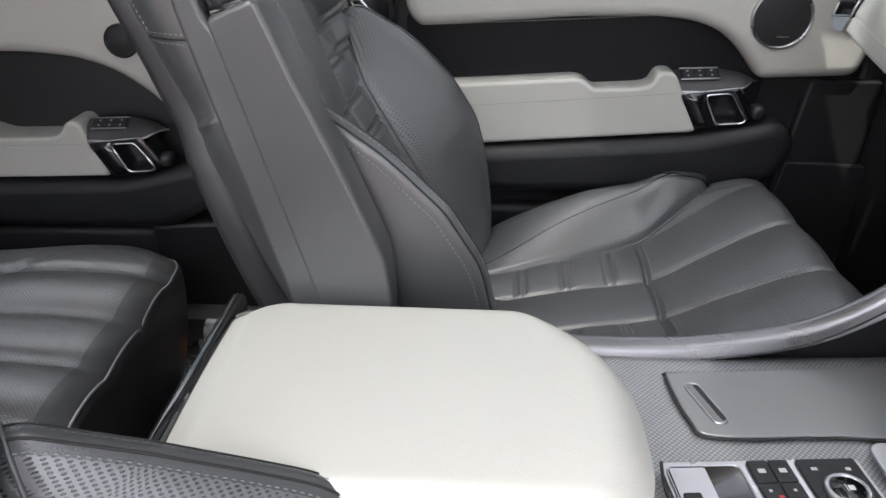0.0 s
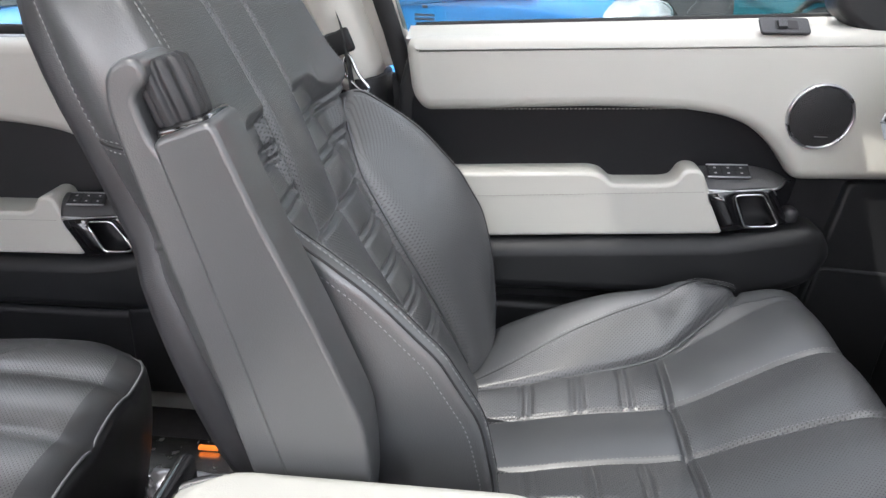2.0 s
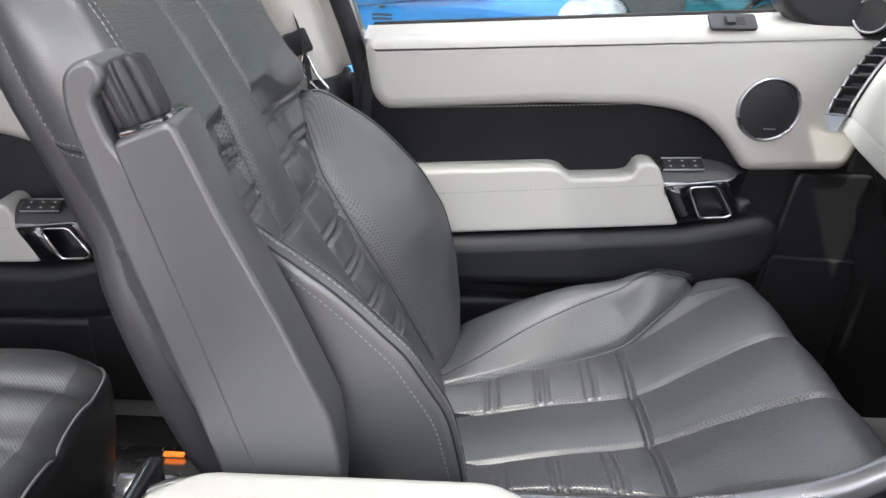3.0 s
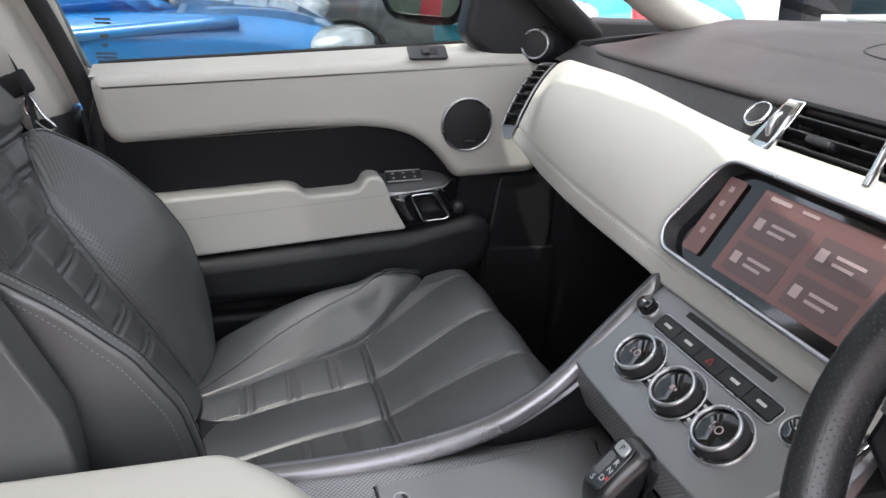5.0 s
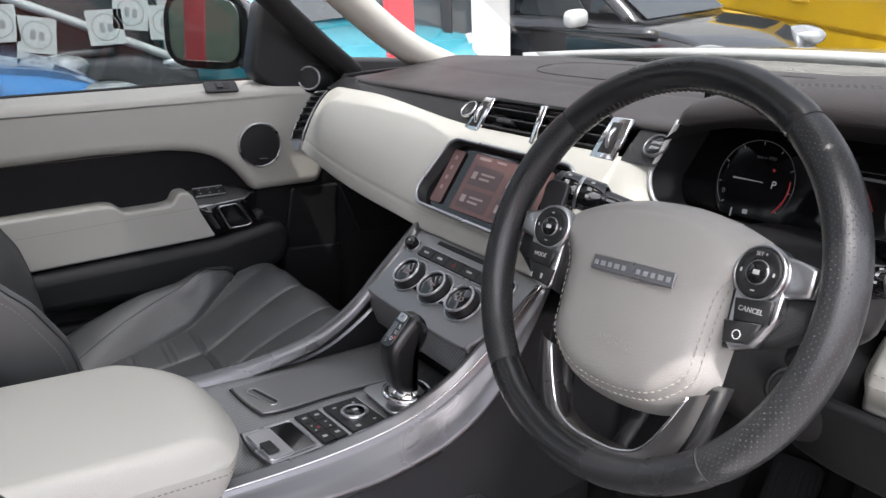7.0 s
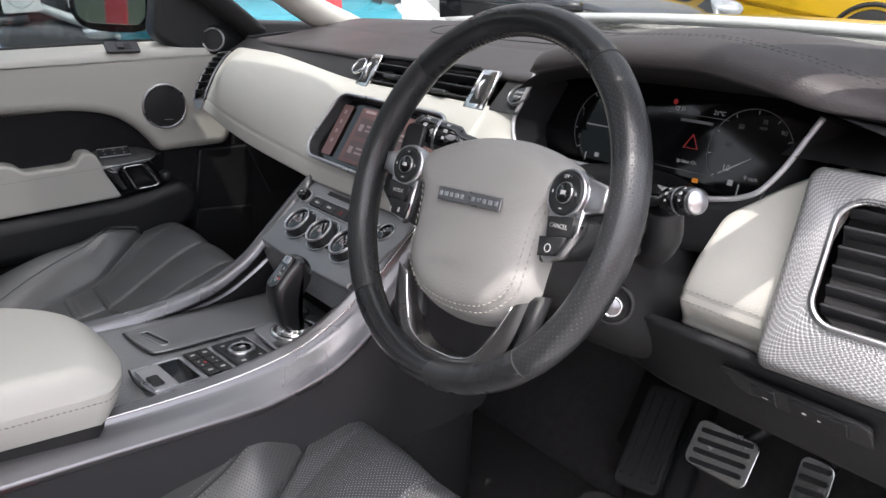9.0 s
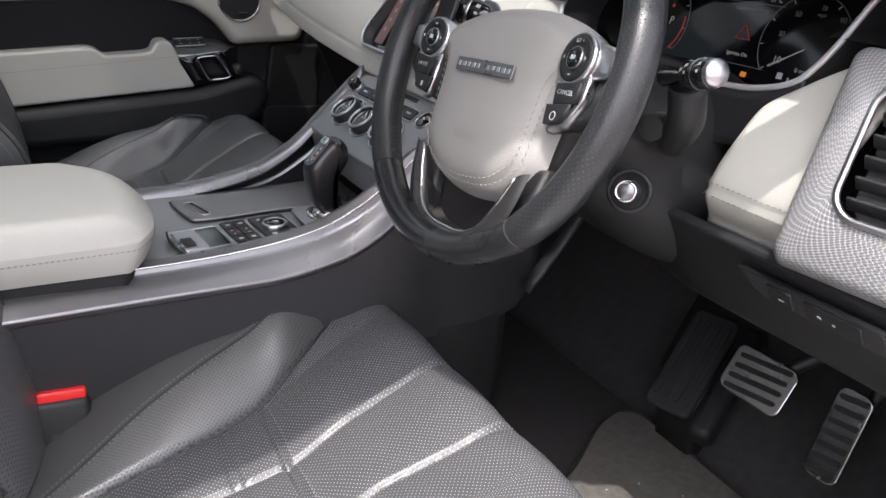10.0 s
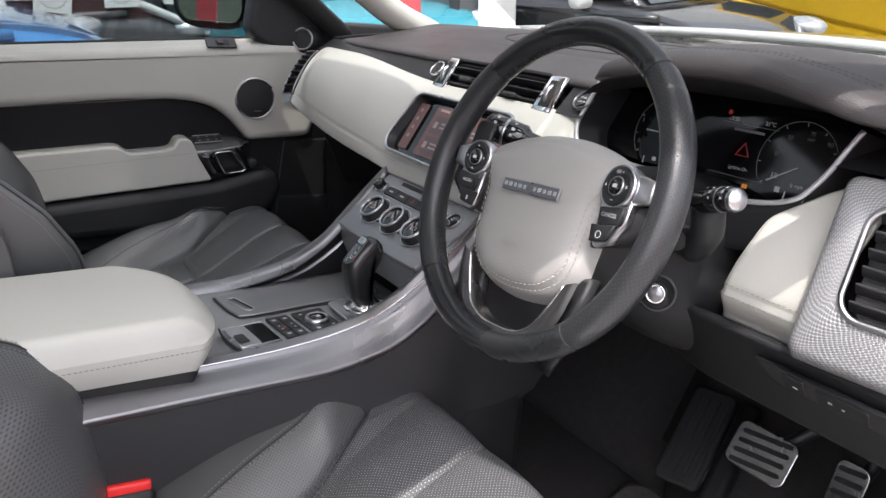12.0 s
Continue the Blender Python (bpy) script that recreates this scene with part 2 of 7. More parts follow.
def tube(path, r, n=10, closed=False, flat=1.0):
    """A pipe along path; r: a number or a function of 0..1."""
    path = [Vector(p) for p in path]
    k = len(path)
    up = Vector((0, 0, 1))
    rings = []
    last = None
    for i, p in enumerate(path):
        d = (path[(i + 1) % k] - path[i - 1]) if closed else (path[min(i + 1, k - 1)] - path[max(i - 1, 0)])
        d.normalize()
        side = last - d * last.dot(d) if last else d.cross(up if abs(d.z) < 0.9 else Vector((1, 0, 0)))
        side.normalize()
        last = side
        rings.append((p, side, d.cross(side)))
    rad = r if callable(r) else (lambda t: r)

    def fn(u, v):
        i = round(u * (k if closed else k - 1)) % k
        p, a, b = rings[i]
        t = v * 2 * math.pi
        return p + (a * math.cos(t) + b * math.sin(t) * flat) * rad(u)
    return sheet(fn, k if closed else k - 1, n, closed, True, not closed)


def lathe(profile, n=32, m=None, cap=False):
    """Turns (radius, height) pairs about z."""
    bm = sheet(lambda u, v: (profile[round(u * (len(profile) - 1))][0] * math.cos(v * 2 * math.pi), profile[round(u * (len(profile) - 1))][0] * math.sin(v * 2 * math.pi), profile[round(u * (len(profile) - 1))][1]), len(profile) - 1, n, False, True, cap)
    if m:
        bm.transform(m)
    return bm


def stitches(path, step=0.0052, length=0.0036, r=0.00055, lift=None):
    """Short threads along a path, proud of the surface."""
    bm = bmesh.new()
    path = [Vector(p) for p in path]
    walked, nxt = 0.0, step / 2
    for a, b in zip(path, path[1:]):
        d = b - a
        ln = d.length
        if ln < 1e-7:
            continue
        d /= ln
        side = d.cross(lift or Vector((0, 0, 1)))
        if side.length < 1e-4:
            side = d.cross(Vector((1, 0, 0)))
        side.normalize()
        up = side.cross(d)
        while nxt <= walked + ln:
            c = a + d * (nxt - walked)
            h = length / 2
            ring = [c - d * h, c - d * h * 0.5 + side * r + up * r * 0.6, c + d * h * 0.5 + side * r + up * r * 0.6, c + d * h, c + d * h * 0.5 - side * r + up * r * 0.6, c - d * h * 0.5 - side * r + up * r * 0.6]
            vs = [bm.verts.new(p) for p in ring]
            top = [bm.verts.new(c - d * h * 0.5 + up * r * 1.6), bm.verts.new(c + d * h * 0.5 + up * r * 1.6)]
            for q in ((0, 1, 6), (1, 2, 7, 6), (2, 3, 7), (3, 4, 7), (4, 5, 6, 7), (5, 0, 6)):
                bm.faces.new([(vs + top)[i] for i in q]).smooth = True
            nxt += step
        walked += ln
    return bm


def joined(*bms):
    out = bmesh.new()
    for b in bms:
        me = bpy.data.meshes.new("t")
        b.to_mesh(me)
        b.free()
        out.from_mesh(me)
        bpy.data.meshes.remove(me)
    return out


def thing(name, loc, label, category, group="", kind=""):
    ob = new(name)
    ob.empty_display_size = 0.05
    ob.matrix_basis = Matrix.Translation(loc)
    return tagged(ob, label, category, group, kind)


def part(name, bm, mats, parent=None, label=""):
    """One mesh object, built in world coordinates, under its thing or part; a list makes one for each piece."""
    if isinstance(bm, list):
        return [part(name, b, mats, parent, label) for b in bm][-1]
    me = bpy.data.meshes.new(name)
    bmesh.ops.recalc_face_normals(bm, faces=bm.faces)
    bm.to_mesh(me)
    bm.free()
    for m in (mats if isinstance(mats, (list, tuple)) else [mats]):
        me.materials.append(m)
    ob = new(name, me)
    if parent:
        ob.parent = parent
        if parent.type == "EMPTY":
            ob.matrix_parent_inverse = parent.matrix_basis.inverted()
    if label:
        ob["label"] = label
    return ob


def structure(name, bm, mats, label, category):
    return tagged(part(name, bm, mats), label, category, "", "structure")


def solid(ob, thickness, offset=-1.0):
    mod = ob.modifiers.new("thickness", "SOLIDIFY")
    mod.thickness, mod.offset = thickness, offset
    return ob


def frame_at(origin, xdir, ydir):
    """A pose whose x and y run along the two directions."""
    x = Vector(xdir).normalized()
    z = x.cross(Vector(ydir)).normalized()
    y = z.cross(x)
    m = Matrix((x, y, z)).transposed().to_4x4()
    m.translation = Vector(origin)
    return m


# lettering with the built-in font, as flat meshes
def lettering(name, words, m, size, mat, parent, label=""):
    cu = bpy.data.curves.new(name, "FONT")
    cu.body, cu.size, cu.align_x, cu.align_y, cu.extrude = words, size, "CENTER", "CENTER", 0.0001
    tmp = bpy.data.objects.new(name, cu)
    me = bpy.data.meshes.new_from_object(tmp)
    bpy.data.objects.remove(tmp)
    bpy.data.curves.remove(cu)
    bm = bmesh.new()
    bm.from_mesh(me)
    bpy.data.meshes.remove(me)
    bm.transform(m)
    return part(name, bm, mat, parent, label)


def slab(x, y, w, h, d, m, r=0.002, bevel=0.0008, z=0.0):
    """A rounded plate about (x, y) on the plane of m, d thick."""
    return prism(rounded(w, h, r, 4), d, m @ Matrix.Translation((x, y, z)), bevel)


def ring(x, y, r0, r1, d, m, n=40):
    h = d
    return lathe([(r0, 0), (r0, h * 0.7), (r0 + (r1 - r0) * 0.3, h), (r1 - (r1 - r0) * 0.3, h), (r1, h * 0.6), (r1, 0)], n, m @ Matrix.Translation((x, y, 0)))


def disc(x, y, r, d, m, n=40, edge=0.001):
    return lathe([(0.0001, d), (r - edge, d), (r - edge * 0.3, d - edge * 0.3), (r, d - edge), (r, 0)], n, m @ Matrix.Translation((x, y, 0)))


def bars(m, spots, d=0.0004):
    """Small raised marks, one piece each: (x, y, w, h)."""
    return [slab(x, y, w, h, d, m, 0.0002, 0) for x, y, w, h in spots]


def outline(pts, n, grow=0.0):
    c = sum((Vector(p) for p in pts), Vector((0, 0))) / len(pts)
    return [(p.x, p.y) for p in spline([((Vector(p) - c) * (1 + grow) + c).to_3d() for p in pts], n, True)]



# ---------- the place: ground and car shell
C = 0.563          # the car's middle line, y
GROUND = 0.28


def flat(z, x0, x1, y0, y1, n=2):
    return sheet(lambda u, v: (lerp(x0, x1, u), lerp(y0, y1, v), z), n, n)


structure("ground", flat(GROUND, -400, 400, -400, 400), TARMAC, "grey asphalt forecourt under the parked cars", "ground")

shell = thing("car_body", (0.3, C, GROUND), "pale silver body shell of the car around the cabin", "car body", kind="structure")
part("floor_pan", box((-0.2, C, 0.80), (3.4, 1.56, 0.10), 0.01), CARPET, shell, "black carpet floor")
solid(part("firewall", sheet(lambda u, v: (curve1([(0, 1.02), (0.25, 1.16), (0.8, 1.22), (1, 1.33)], u), lerp(-0.20, 1.33, v), lerp(0.845, 1.63, u)), 16, 4), CARPET, shell), 0.02, 1)
for y in (1.325, -0.20):
    part("kick_panel", box((1.03, y + (0.02 if y > 0 else -0.02), 1.22), (0.58, 0.05, 0.82), 0.01), BLACK, shell)
part("toe_board", box((0.98, -0.2, 1.3), (0.5, 0.03, 0.7), 0.01), BLACK, shell)


def header(v):
    """Front edge of the roof across the car, with the mirror foot in its middle."""
    return 0.365 + 0.07 * math.sin(v * math.pi) + 0.035 * math.exp(-((v - 0.5) / 0.11) ** 2)


def roof_fn(u, v):
    return (lerp(-2.15, header(v), u), lerp(-0.10, 1.226, v), 2.06 + 0.05 * math.sin(min(1, 0.25 + u * 0.7) * math.pi) + 0.03 * math.sin(v * math.pi))


def roof_mesh():
    """The roof with the opening of the glass sunroof."""
    bm = sheet(roof_fn, 40, 26)
    bmesh.ops.delete(bm, geom=[f for f in bm.faces if -0.66 < f.calc_center_median().x < 0.02 and 0.10 < f.calc_center_median().y < 1.04], context="FACES")
    return bm


solid(part("roof", roof_mesh(), LINING, shell, "pale headlining round the glass sunroof"), 0.05, 1)
glass = part("sunroof", sheet(lambda u, v: Vector((lerp(-0.72, 0.10, u), lerp(0.08, 1.06, v), 2.125 + 0.02 * math.sin(v * math.pi))), 8, 8), ROOFGLASS, shell, "dark tinted glass sunroof")
solid(part("bonnet", sheet(lambda u, v: (lerp(1.36, 2.5, u), lerp(-0.25, 1.38, v), 1.662 + 0.012 * math.sin(u * math.pi) - 0.14 * u ** 4 + 0.02 * math.sin(v * math.pi) - 0.06 * abs(v - 0.5) ** 2), 14, 14), BODY, shell, "pale silver bonnet"), 0.02)
solid(part("scuttle", sheet(lambda u, v: (lerp(1.26, 1.42, u), lerp(-0.22, 1.35, v), 1.632 + 0.004 * math.sin(u * 20)), 10, 4), BLACK, shell), 0.01)
ws = part("windscreen", sheet(lambda u, v: Vector((lerp(1.36 + 0.05 * math.sin(v * math.pi), header(v), u), lerp(lerp(-0.17, -0.06, u), lerp(1.30, 1.19, u), v), lerp(1.635, 2.085, u) + 0.05 * math.sin(u * math.pi))), 16, 16), SCREENGLASS, shell, "clear windscreen")
for y in (1.36, -0.23):
    part("sill", box((-0.1, y, 0.80), (2.6, 0.12, 0.20), 0.03), BODY, shell, "pale silver door sill")
part("sill_plate", box((-0.30, 1.145, 0.866), (0.34, 0.10, 0.014), 0.003), STEEL, shell, "brushed steel sill plate")
part("sill_lamp", box((-0.305, 1.165, 0.880), (0.034, 0.009, 0.006), 0.002), LAMP, shell, "small amber lit sill lamp")
part("rear_wall", box((-2.1, C, 1.5), (0.1, 1.5, 1.3), 0.02), BLACK, shell)
part("rear_side", box((-1.75, -0.21, 1.25), (1.0, 0.10, 0.9), 0.02), BLACK, shell)
part("rear_quarter", box((-1.75, 1.36, 1.25), (0.9, 0.10, 0.9), 0.02), BLACK, shell)


def pillar(name, pts, w, d, mat, label=""):
    """A post through pts; w wide, d its flatness."""
    return part(name, tube(spline(pts, 16), w, 14, flat=d), mat, shell, label)


pillar("a_pillar", [(1.02, 1.235, 1.615), (0.86, 1.205, 1.675), (0.60, 1.17, 1.84), (0.22, 1.10, 2.07)], 0.042, 0.75, LINING, "pale woven A-pillar lining")
pillar("a_pillar", [(1.02, -0.11, 1.615), (0.86, -0.08, 1.675), (0.60, -0.04, 1.84), (0.22, 0.02, 2.07)], 0.042, 0.75, LINING, "pale woven A-pillar lining")
pillar("door_seal", [(0.80, 1.285, 1.60), (0.66, 1.26, 1.70), (0.40, 1.21, 1.90), (0.20, 1.17, 2.06)], 0.026, 0.9, RUBBER, "black rubber door seal")
pillar("b_pillar", [(-0.085, 1.39, 1.455), (-0.117, 1.375, 1.55), (-0.187, 1.32, 1.75), (-0.287, 1.19, 2.07)], 0.062, 0.6, LINING, "pale B-pillar lining")
pillar("b_pillar", [(-0.03, 1.38, 0.85), (-0.05, 1.39, 1.15), (-0.078, 1.39, 1.462)], 0.066, 0.6, BLACK, "black lower B-pillar trim")
part("b_pillar_panel", box((-0.10, 1.405, 1.16), (0.17, 0.03, 0.60), 0.01), BLACK, shell)
part("b_pillar_panel", box((0, 0, 0), (0.17, 0.03, 0.70), 0.01, Matrix.Translation((-0.185, 1.335, 1.78)) @ Matrix.Rotation(radians(-17), 4, "Y") @ Matrix.Rotation(radians(15), 4, "X")), LINING, shell, "pale B-pillar lining")
# Unseen seal on the driver's side, placed to cast shadow over the driver's panel
pillar("shading_flange", [(0.82, -0.135, 1.60), (0.66, -0.108, 1.70), (0.40, -0.06, 1.90), (0.20, -0.02, 2.06)], 0.030, 0.9, RUBBER, "black rubber door seal")
pillar("door_seal", [(0.03, 1.365, 1.22), (0.0, 1.37, 1.40), (-0.045, 1.36, 1.56), (-0.14, 1.29, 1.82), (-0.22, 1.2, 2.06)], 0.014, 1.0, RUBBER, "black rubber door seal")
pillar("b_pillar", [(-0.42, -0.24, 0.85), (-0.46, -0.22, 1.4), (-0.52, -0.06, 2.06)], 0.06, 0.6, LINING, "pale B-pillar lining")
pillar("c_pillar", [(-1.30, 1.38, 1.40), (-1.4, 1.3, 1.75), (-1.6, 1.15, 2.07)], 0.09, 0.6, LINING)
pillar("roof_rail", [(0.24, 1.17, 2.06), (-0.6, 1.22, 2.09), (-2.1, 1.2, 2.04)], 0.05, 0.7, LINING)
pillar("roof_rail", [(0.24, -0.04, 2.06), (-0.6, -0.10, 2.09), (-2.1, -0.08, 2.04)], 0.05, 0.7, LINING)

# ---------- passenger doors
SIDE = Matrix(((1, 0, 0, 0), (0, 0, -1, 0), (0, 1, 0, 0), (0, 0, 0, 1)))


def panel(name, pts, y, depth, mat, parent, bevel=0.012, label="", seg=4):
    """A panel with an outline in x, z, standing depth towards the cabin from y."""
    return part(name, prism(pts, depth, Matrix.Translation((0, y, 0)) @ SIDE, bevel, seg), mat, parent, label)


def soft(pts, r=0.012, n=4):
    """A polygon with its corners rounded."""
    out = []
    k = len(pts)
    for i in range(k):
        p, a, b = Vector(pts[i]), Vector(pts[i - 1]), Vector(pts[(i + 1) % k])
        da, db = (a - p), (b - p)
        q = min(r, da.length * 0.45, db.length * 0.45)
        s, e = p + da.normalized() * q, p + db.normalized() * q
        for j in range(n + 1):
            t = j / n
            out.append(tuple(s * (1 - t) ** 2 + p * 2 * t * (1 - t) + e * t * t))
    return out


def radial(pts, c, n):
    """The outline pts resampled at n even angles round c."""
    out = []
    for i in range(n):
        a = 2 * math.pi * i / n
        d = Vector((math.cos(a), math.sin(a)))
        best = 0.0
        for p, q in zip(pts, list(pts[1:]) + [pts[0]]):
            p, e = Vector(p) - Vector(c), Vector(q) - Vector(p)
            den = d.x * e.y - d.y * e.x
            if abs(den) > 1e-12:
                t, k = (p.x * e.y - p.y * e.x) / den, (p.x * d.y - p.y * d.x) / den
                if t > 0 and -1e-6 <= k <= 1 + 1e-6:
                    best = max(best, t)
        out.append((c[0] + d.x * best, c[1] + d.y * best))
    return out


def handle_pod(parent, x, z, y):
    """Leaf-shaped switch pod over a handle well with a chrome lip, about the corner (x, z)."""
    M = Matrix.Translation((x, y, z)) @ SIDE

    def leaf(u, v):
        bz = curve1([(0, -0.006), (0.5, -0.001), (0.75, -0.004), (1, -0.0185)], u)
        fz = curve1([(0, -0.031), (0.35, -0.030), (0.7, -0.024), (0.9, -0.0175), (1, -0.0185)], u)
        back = Vector((lerp(-0.003, 0.144, u), 0.034 - 0.012 * u ** 3, bz))
        fore = Vector((lerp(0.012, 0.144, u ** 0.9), -0.010 + 0.032 * smooth(0.75, 1.0, u), fz))
        p = fore.lerp(back, v) + Vector((0, -0.003, 0.005)) * math.sin(v * math.pi) * (1 - u ** 3)
        return Vector((x, y, z)) + p
    pod = part("switch_pod", sheet(leaf, 28, 12), WEAVE2, parent, "grey woven window switch pod")
    solid(pod, 0.004)
    part("pod_edge", tube([leaf(u, 0.0) for u in np.linspace(0, 1, 24)], 0.0018, 8), SILVER, pod, "thin silver edge")
    P = frame_at(leaf(0.30, 0.62) + Vector((0, -0.0012, 0.0014)), leaf(0.5, 0.62) - leaf(0.1, 0.62), leaf(0.30, 0.9) - leaf(0.30, 0.3))
    plate = part("switch_plate", slab(0, 0, 0.062, 0.025, 0.0014, P, 0.002, 0.0005), BLACK, pod)
    for d in (-0.0125, 0.0125):
        part("plate_edge", slab(0, d, 0.062, 0.0024, 0.0024, P, 0.001, 0.0005), SILVER, plate)
    for i in range(3):
        for j in range(2):
            sw = part("switch", slab(-0.019 + 0.019 * i, -0.0055 + 0.011 * j, 0.0172, 0.0098, 0.0024, P, 0.0012, 0.0007), GREY, plate)
            part("switch_mark", slab(-0.019 + 0.019 * i, -0.0055 + 0.011 * j, 0.0038, 0.0024, 0.0026, P, 0.0006, 0), WHITE_MARK, sw)
    mid, n = (0.088, -0.056), 64
    rim = radial(soft([(0.013, -0.033), (0.108, -0.021), (0.142, -0.073), (0.046, -0.094)], 0.005), mid, n)
    cup = radial(soft([(0.054, -0.034), (0.096, -0.0305), (0.126, -0.074), (0.118, -0.080), (0.078, -0.083)], 0.008, 6), mid, n)
    rows = [(rim, 1.0, -0.03), (rim, 1.0, 0.012), (rim, 0.985, 0.015), (cup, 1.03, 0.015), (cup, 1.0, 0.014), (cup, 0.97, 0.004), (cup, 0.88, -0.016), (cup, 0.55, -0.019), (cup, 0.02, -0.020)]

    def well(u, v):
        pts, k, h = rows[round(u * (len(rows) - 1))]
        a = pts[round(v * n) % n]
        return M @ Vector((mid[0] + (a[0] - mid[0]) * k, mid[1] + (a[1] - mid[1]) * k, h))
    body = part("handle_box", sheet(well, len(rows) - 1, n, False, True, mat_of=lambda u, v: 1 if u > 0.55 else 0), [GLOSS, BLACK], parent, "glossy black handle surround with a dark well")
    part("door_handle", tube([M @ Vector((a, b, 0.0165)) for a, b in cup], lambda t: 0.0016 + 0.0012 * (0.45 < t < 0.99), 8, True), CHROME, body, "chrome inner door handle")
    part("surround_edge", tube([M @ Vector((a, b, 0.0150)) for a, b in rim[n // 8: n // 2]], 0.0010, 6), SILVER, body)
    part("pull_cap", box((x + 0.143, y - 0.004, z - 0.062), (0.020, 0.03, 0.022), 0.007), GREY, body)


door = thing("front_door", (0.3, 1.34, 0.9), "closed front passenger door trimmed in ivory leather and black", "car door")
panel("door_core", [(-0.02, 0.86), (0.78, 0.86), (0.82, 1.45), (0.76, 1.585), (0.62, 1.575), (0.0, 1.532), (-0.02, 1.45)], 1.42, 0.095, BLACK, door, 0.01)
panel("upper_trim", soft([(-0.008, 1.530), (0.3, 1.549), (0.62, 1.574), (0.74, 1.575), (0.74, 1.42), (0.725, 1.362), (0.572, 1.354), (0.556, 1.375), (0.530, 1.405), (0.494, 1.431), (0.455, 1.443), (0.40, 1.449), (0.27, 1.446), (0.022, 1.427), (0.004, 1.45)], 0.02), 1.345, 0.055, CREAM, door, 0.018, "ivory leather upper door trim")
part("stitching", stitches([Vector((x, 1.2935, z)) for x, z in [(lerp(0.03, 0.40, k), lerp(1.431, 1.452, k)) for k in np.linspace(0, 1, 40)]], 0.006, 0.0042, 0.0006, Vector((0, -1, 0))), IVORY_THREAD, door)
panel("inner_recess", soft([(0.0, 1.22), (0.58, 1.27), (0.60, 1.42), (0.5, 1.47), (0.0, 1.45)], 0.02), 1.335, 0.012, PAD2, door, 0.004, "black leather door recess")
panel("armrest", soft([(0.02, 1.232), (0.483, 1.269), (0.434, 1.367), (0.408, 1.367), (0.398, 1.346), (0.384, 1.342), (0.306, 1.337), (0.293, 1.350), (0.275, 1.354), (0.02, 1.336)], 0.012), 1.335, 0.058, CREAM, door, 0.006, "ivory leather door armrest")
part("stitching", stitches([Vector((x, 1.2763, z)) for x, z in [(lerp(0.03, 0.44, k), lerp(1.300, 1.334, k)) for k in np.linspace(0, 1, 40)]], 0.006, 0.0042, 0.0006, Vector((0, -1, 0))), IVORY_THREAD, door)
panel("lower_trim", soft([(0.02, 1.152), (0.55, 1.168), (0.625, 1.20), (0.645, 1.25), (0.625, 1.285), (0.60, 1.292), (0.48, 1.264), (0.02, 1.227)], 0.02), 1.345, 0.085, BLACK, door, 0.022)
panel("map_pocket", soft([(0.02, 0.92), (0.62, 0.92), (0.63, 1.135), (0.55, 1.158), (0.30, 1.12), (0.02, 1.12)], 0.03), 1.345, 0.045, BLACK, door, 0.015)
panel("front_trim", soft([(0.60, 0.92), (0.765, 0.92), (0.78, 1.352), (0.66, 1.352), (0.64, 1.20)], 0.012), 1.338, 0.03, BLACK, door, 0.006, "dark grained front door trim")
panel("front_lower_trim", soft([(0.61, 0.90), (0.775, 0.90), (0.785, 1.208), (0.645, 1.214)], 0.01), 1.338, 0.036, BLACK, door, 0.005)
handle_pod(door, 0.432, 1.366, 1.292)
SPK = Matrix.Translation((0.585, 1.293, 1.452)) @ SIDE
speaker = part("speaker", disc(0, 0, 0.043, 0.006, SPK), GRILLE_D, door, "round black mesh door speaker")
part("speaker_ring", ring(0, 0, 0.0425, 0.0475, 0.009, SPK), SILVER, speaker, "satin silver speaker ring")
part("speaker_badge", slab(0.006, -0.028, 0.024, 0.006, 0.002, SPK, 0.002, 0.0005, 0.006), RUBBER, speaker)
part("badge_mark", slab(0.006, -0.028, 0.019, 0.0018, 0.0006, SPK, 0.0005, 0, 0.0079), SILVER, speaker)
LK = frame_at((0.512, 1.2985, 1.5690), (1, 0, 0.03), (0, 0.80, 0.60))
lock = part("lock_plate", prism(rounded(0.066, 0.030, 0.005), 0.005, LK, 0.0015), GREY, door, "grey door lock plate")
part("lock_well", slab(0.002, 0, 0.030, 0.016, 0.001, LK, 0.002, 0.0003, 0.0046), RUBBER, lock)
part("lock_rocker", slab(-0.004, 0, 0.012, 0.014, 0.004, LK, 0.001, 0.0008, 0.005), GREY, lock)
part("trim_ledge", sheet(lambda u, v: Vector((lerp(-0.008, 0.70, u), lerp(1.3085, 1.368, v), lerp(1.5275, 1.5755, u) + 0.011 * v)), 20, 8), CREAM, door, "ivory leather ledge below the window")
panel("window_ledge", [(0.0, 1.532), (0.62, 1.575), (0.62, 1.586), (0.0, 1.543)], 1.378, 0.010, RUBBER, door, 0.003, "black window sealing strip")
sail = panel("sail_panel", soft([(0.575, 1.595), (0.60, 1.745), (0.64, 1.745), (0.82, 1.615), (0.80, 1.56), (0.67, 1.556), (0.62, 1.565)], 0.02), 1.36, 0.062, BLACK, door, 0.012, "black mirror sail panel")
TW = frame_at((0.700, 1.290, 1.588), (0.75, -0.66, 0), (0.1, 0.1, 1))
tw = part("tweeter", ring(0, 0, 0.0215, 0.0255, 0.007, TW), SILVER, door, "silver-rimmed door tweeter")
part("tweeter_cup", lathe([(0.040, -0.045), (0.034, -0.015), (0.029, 0.001), (0.0255, 0.003)], 32, TW), BLACK, tw)
part("grille", disc(0, 0, 0.0215, 0.004, TW), GRILLE_D, tw)
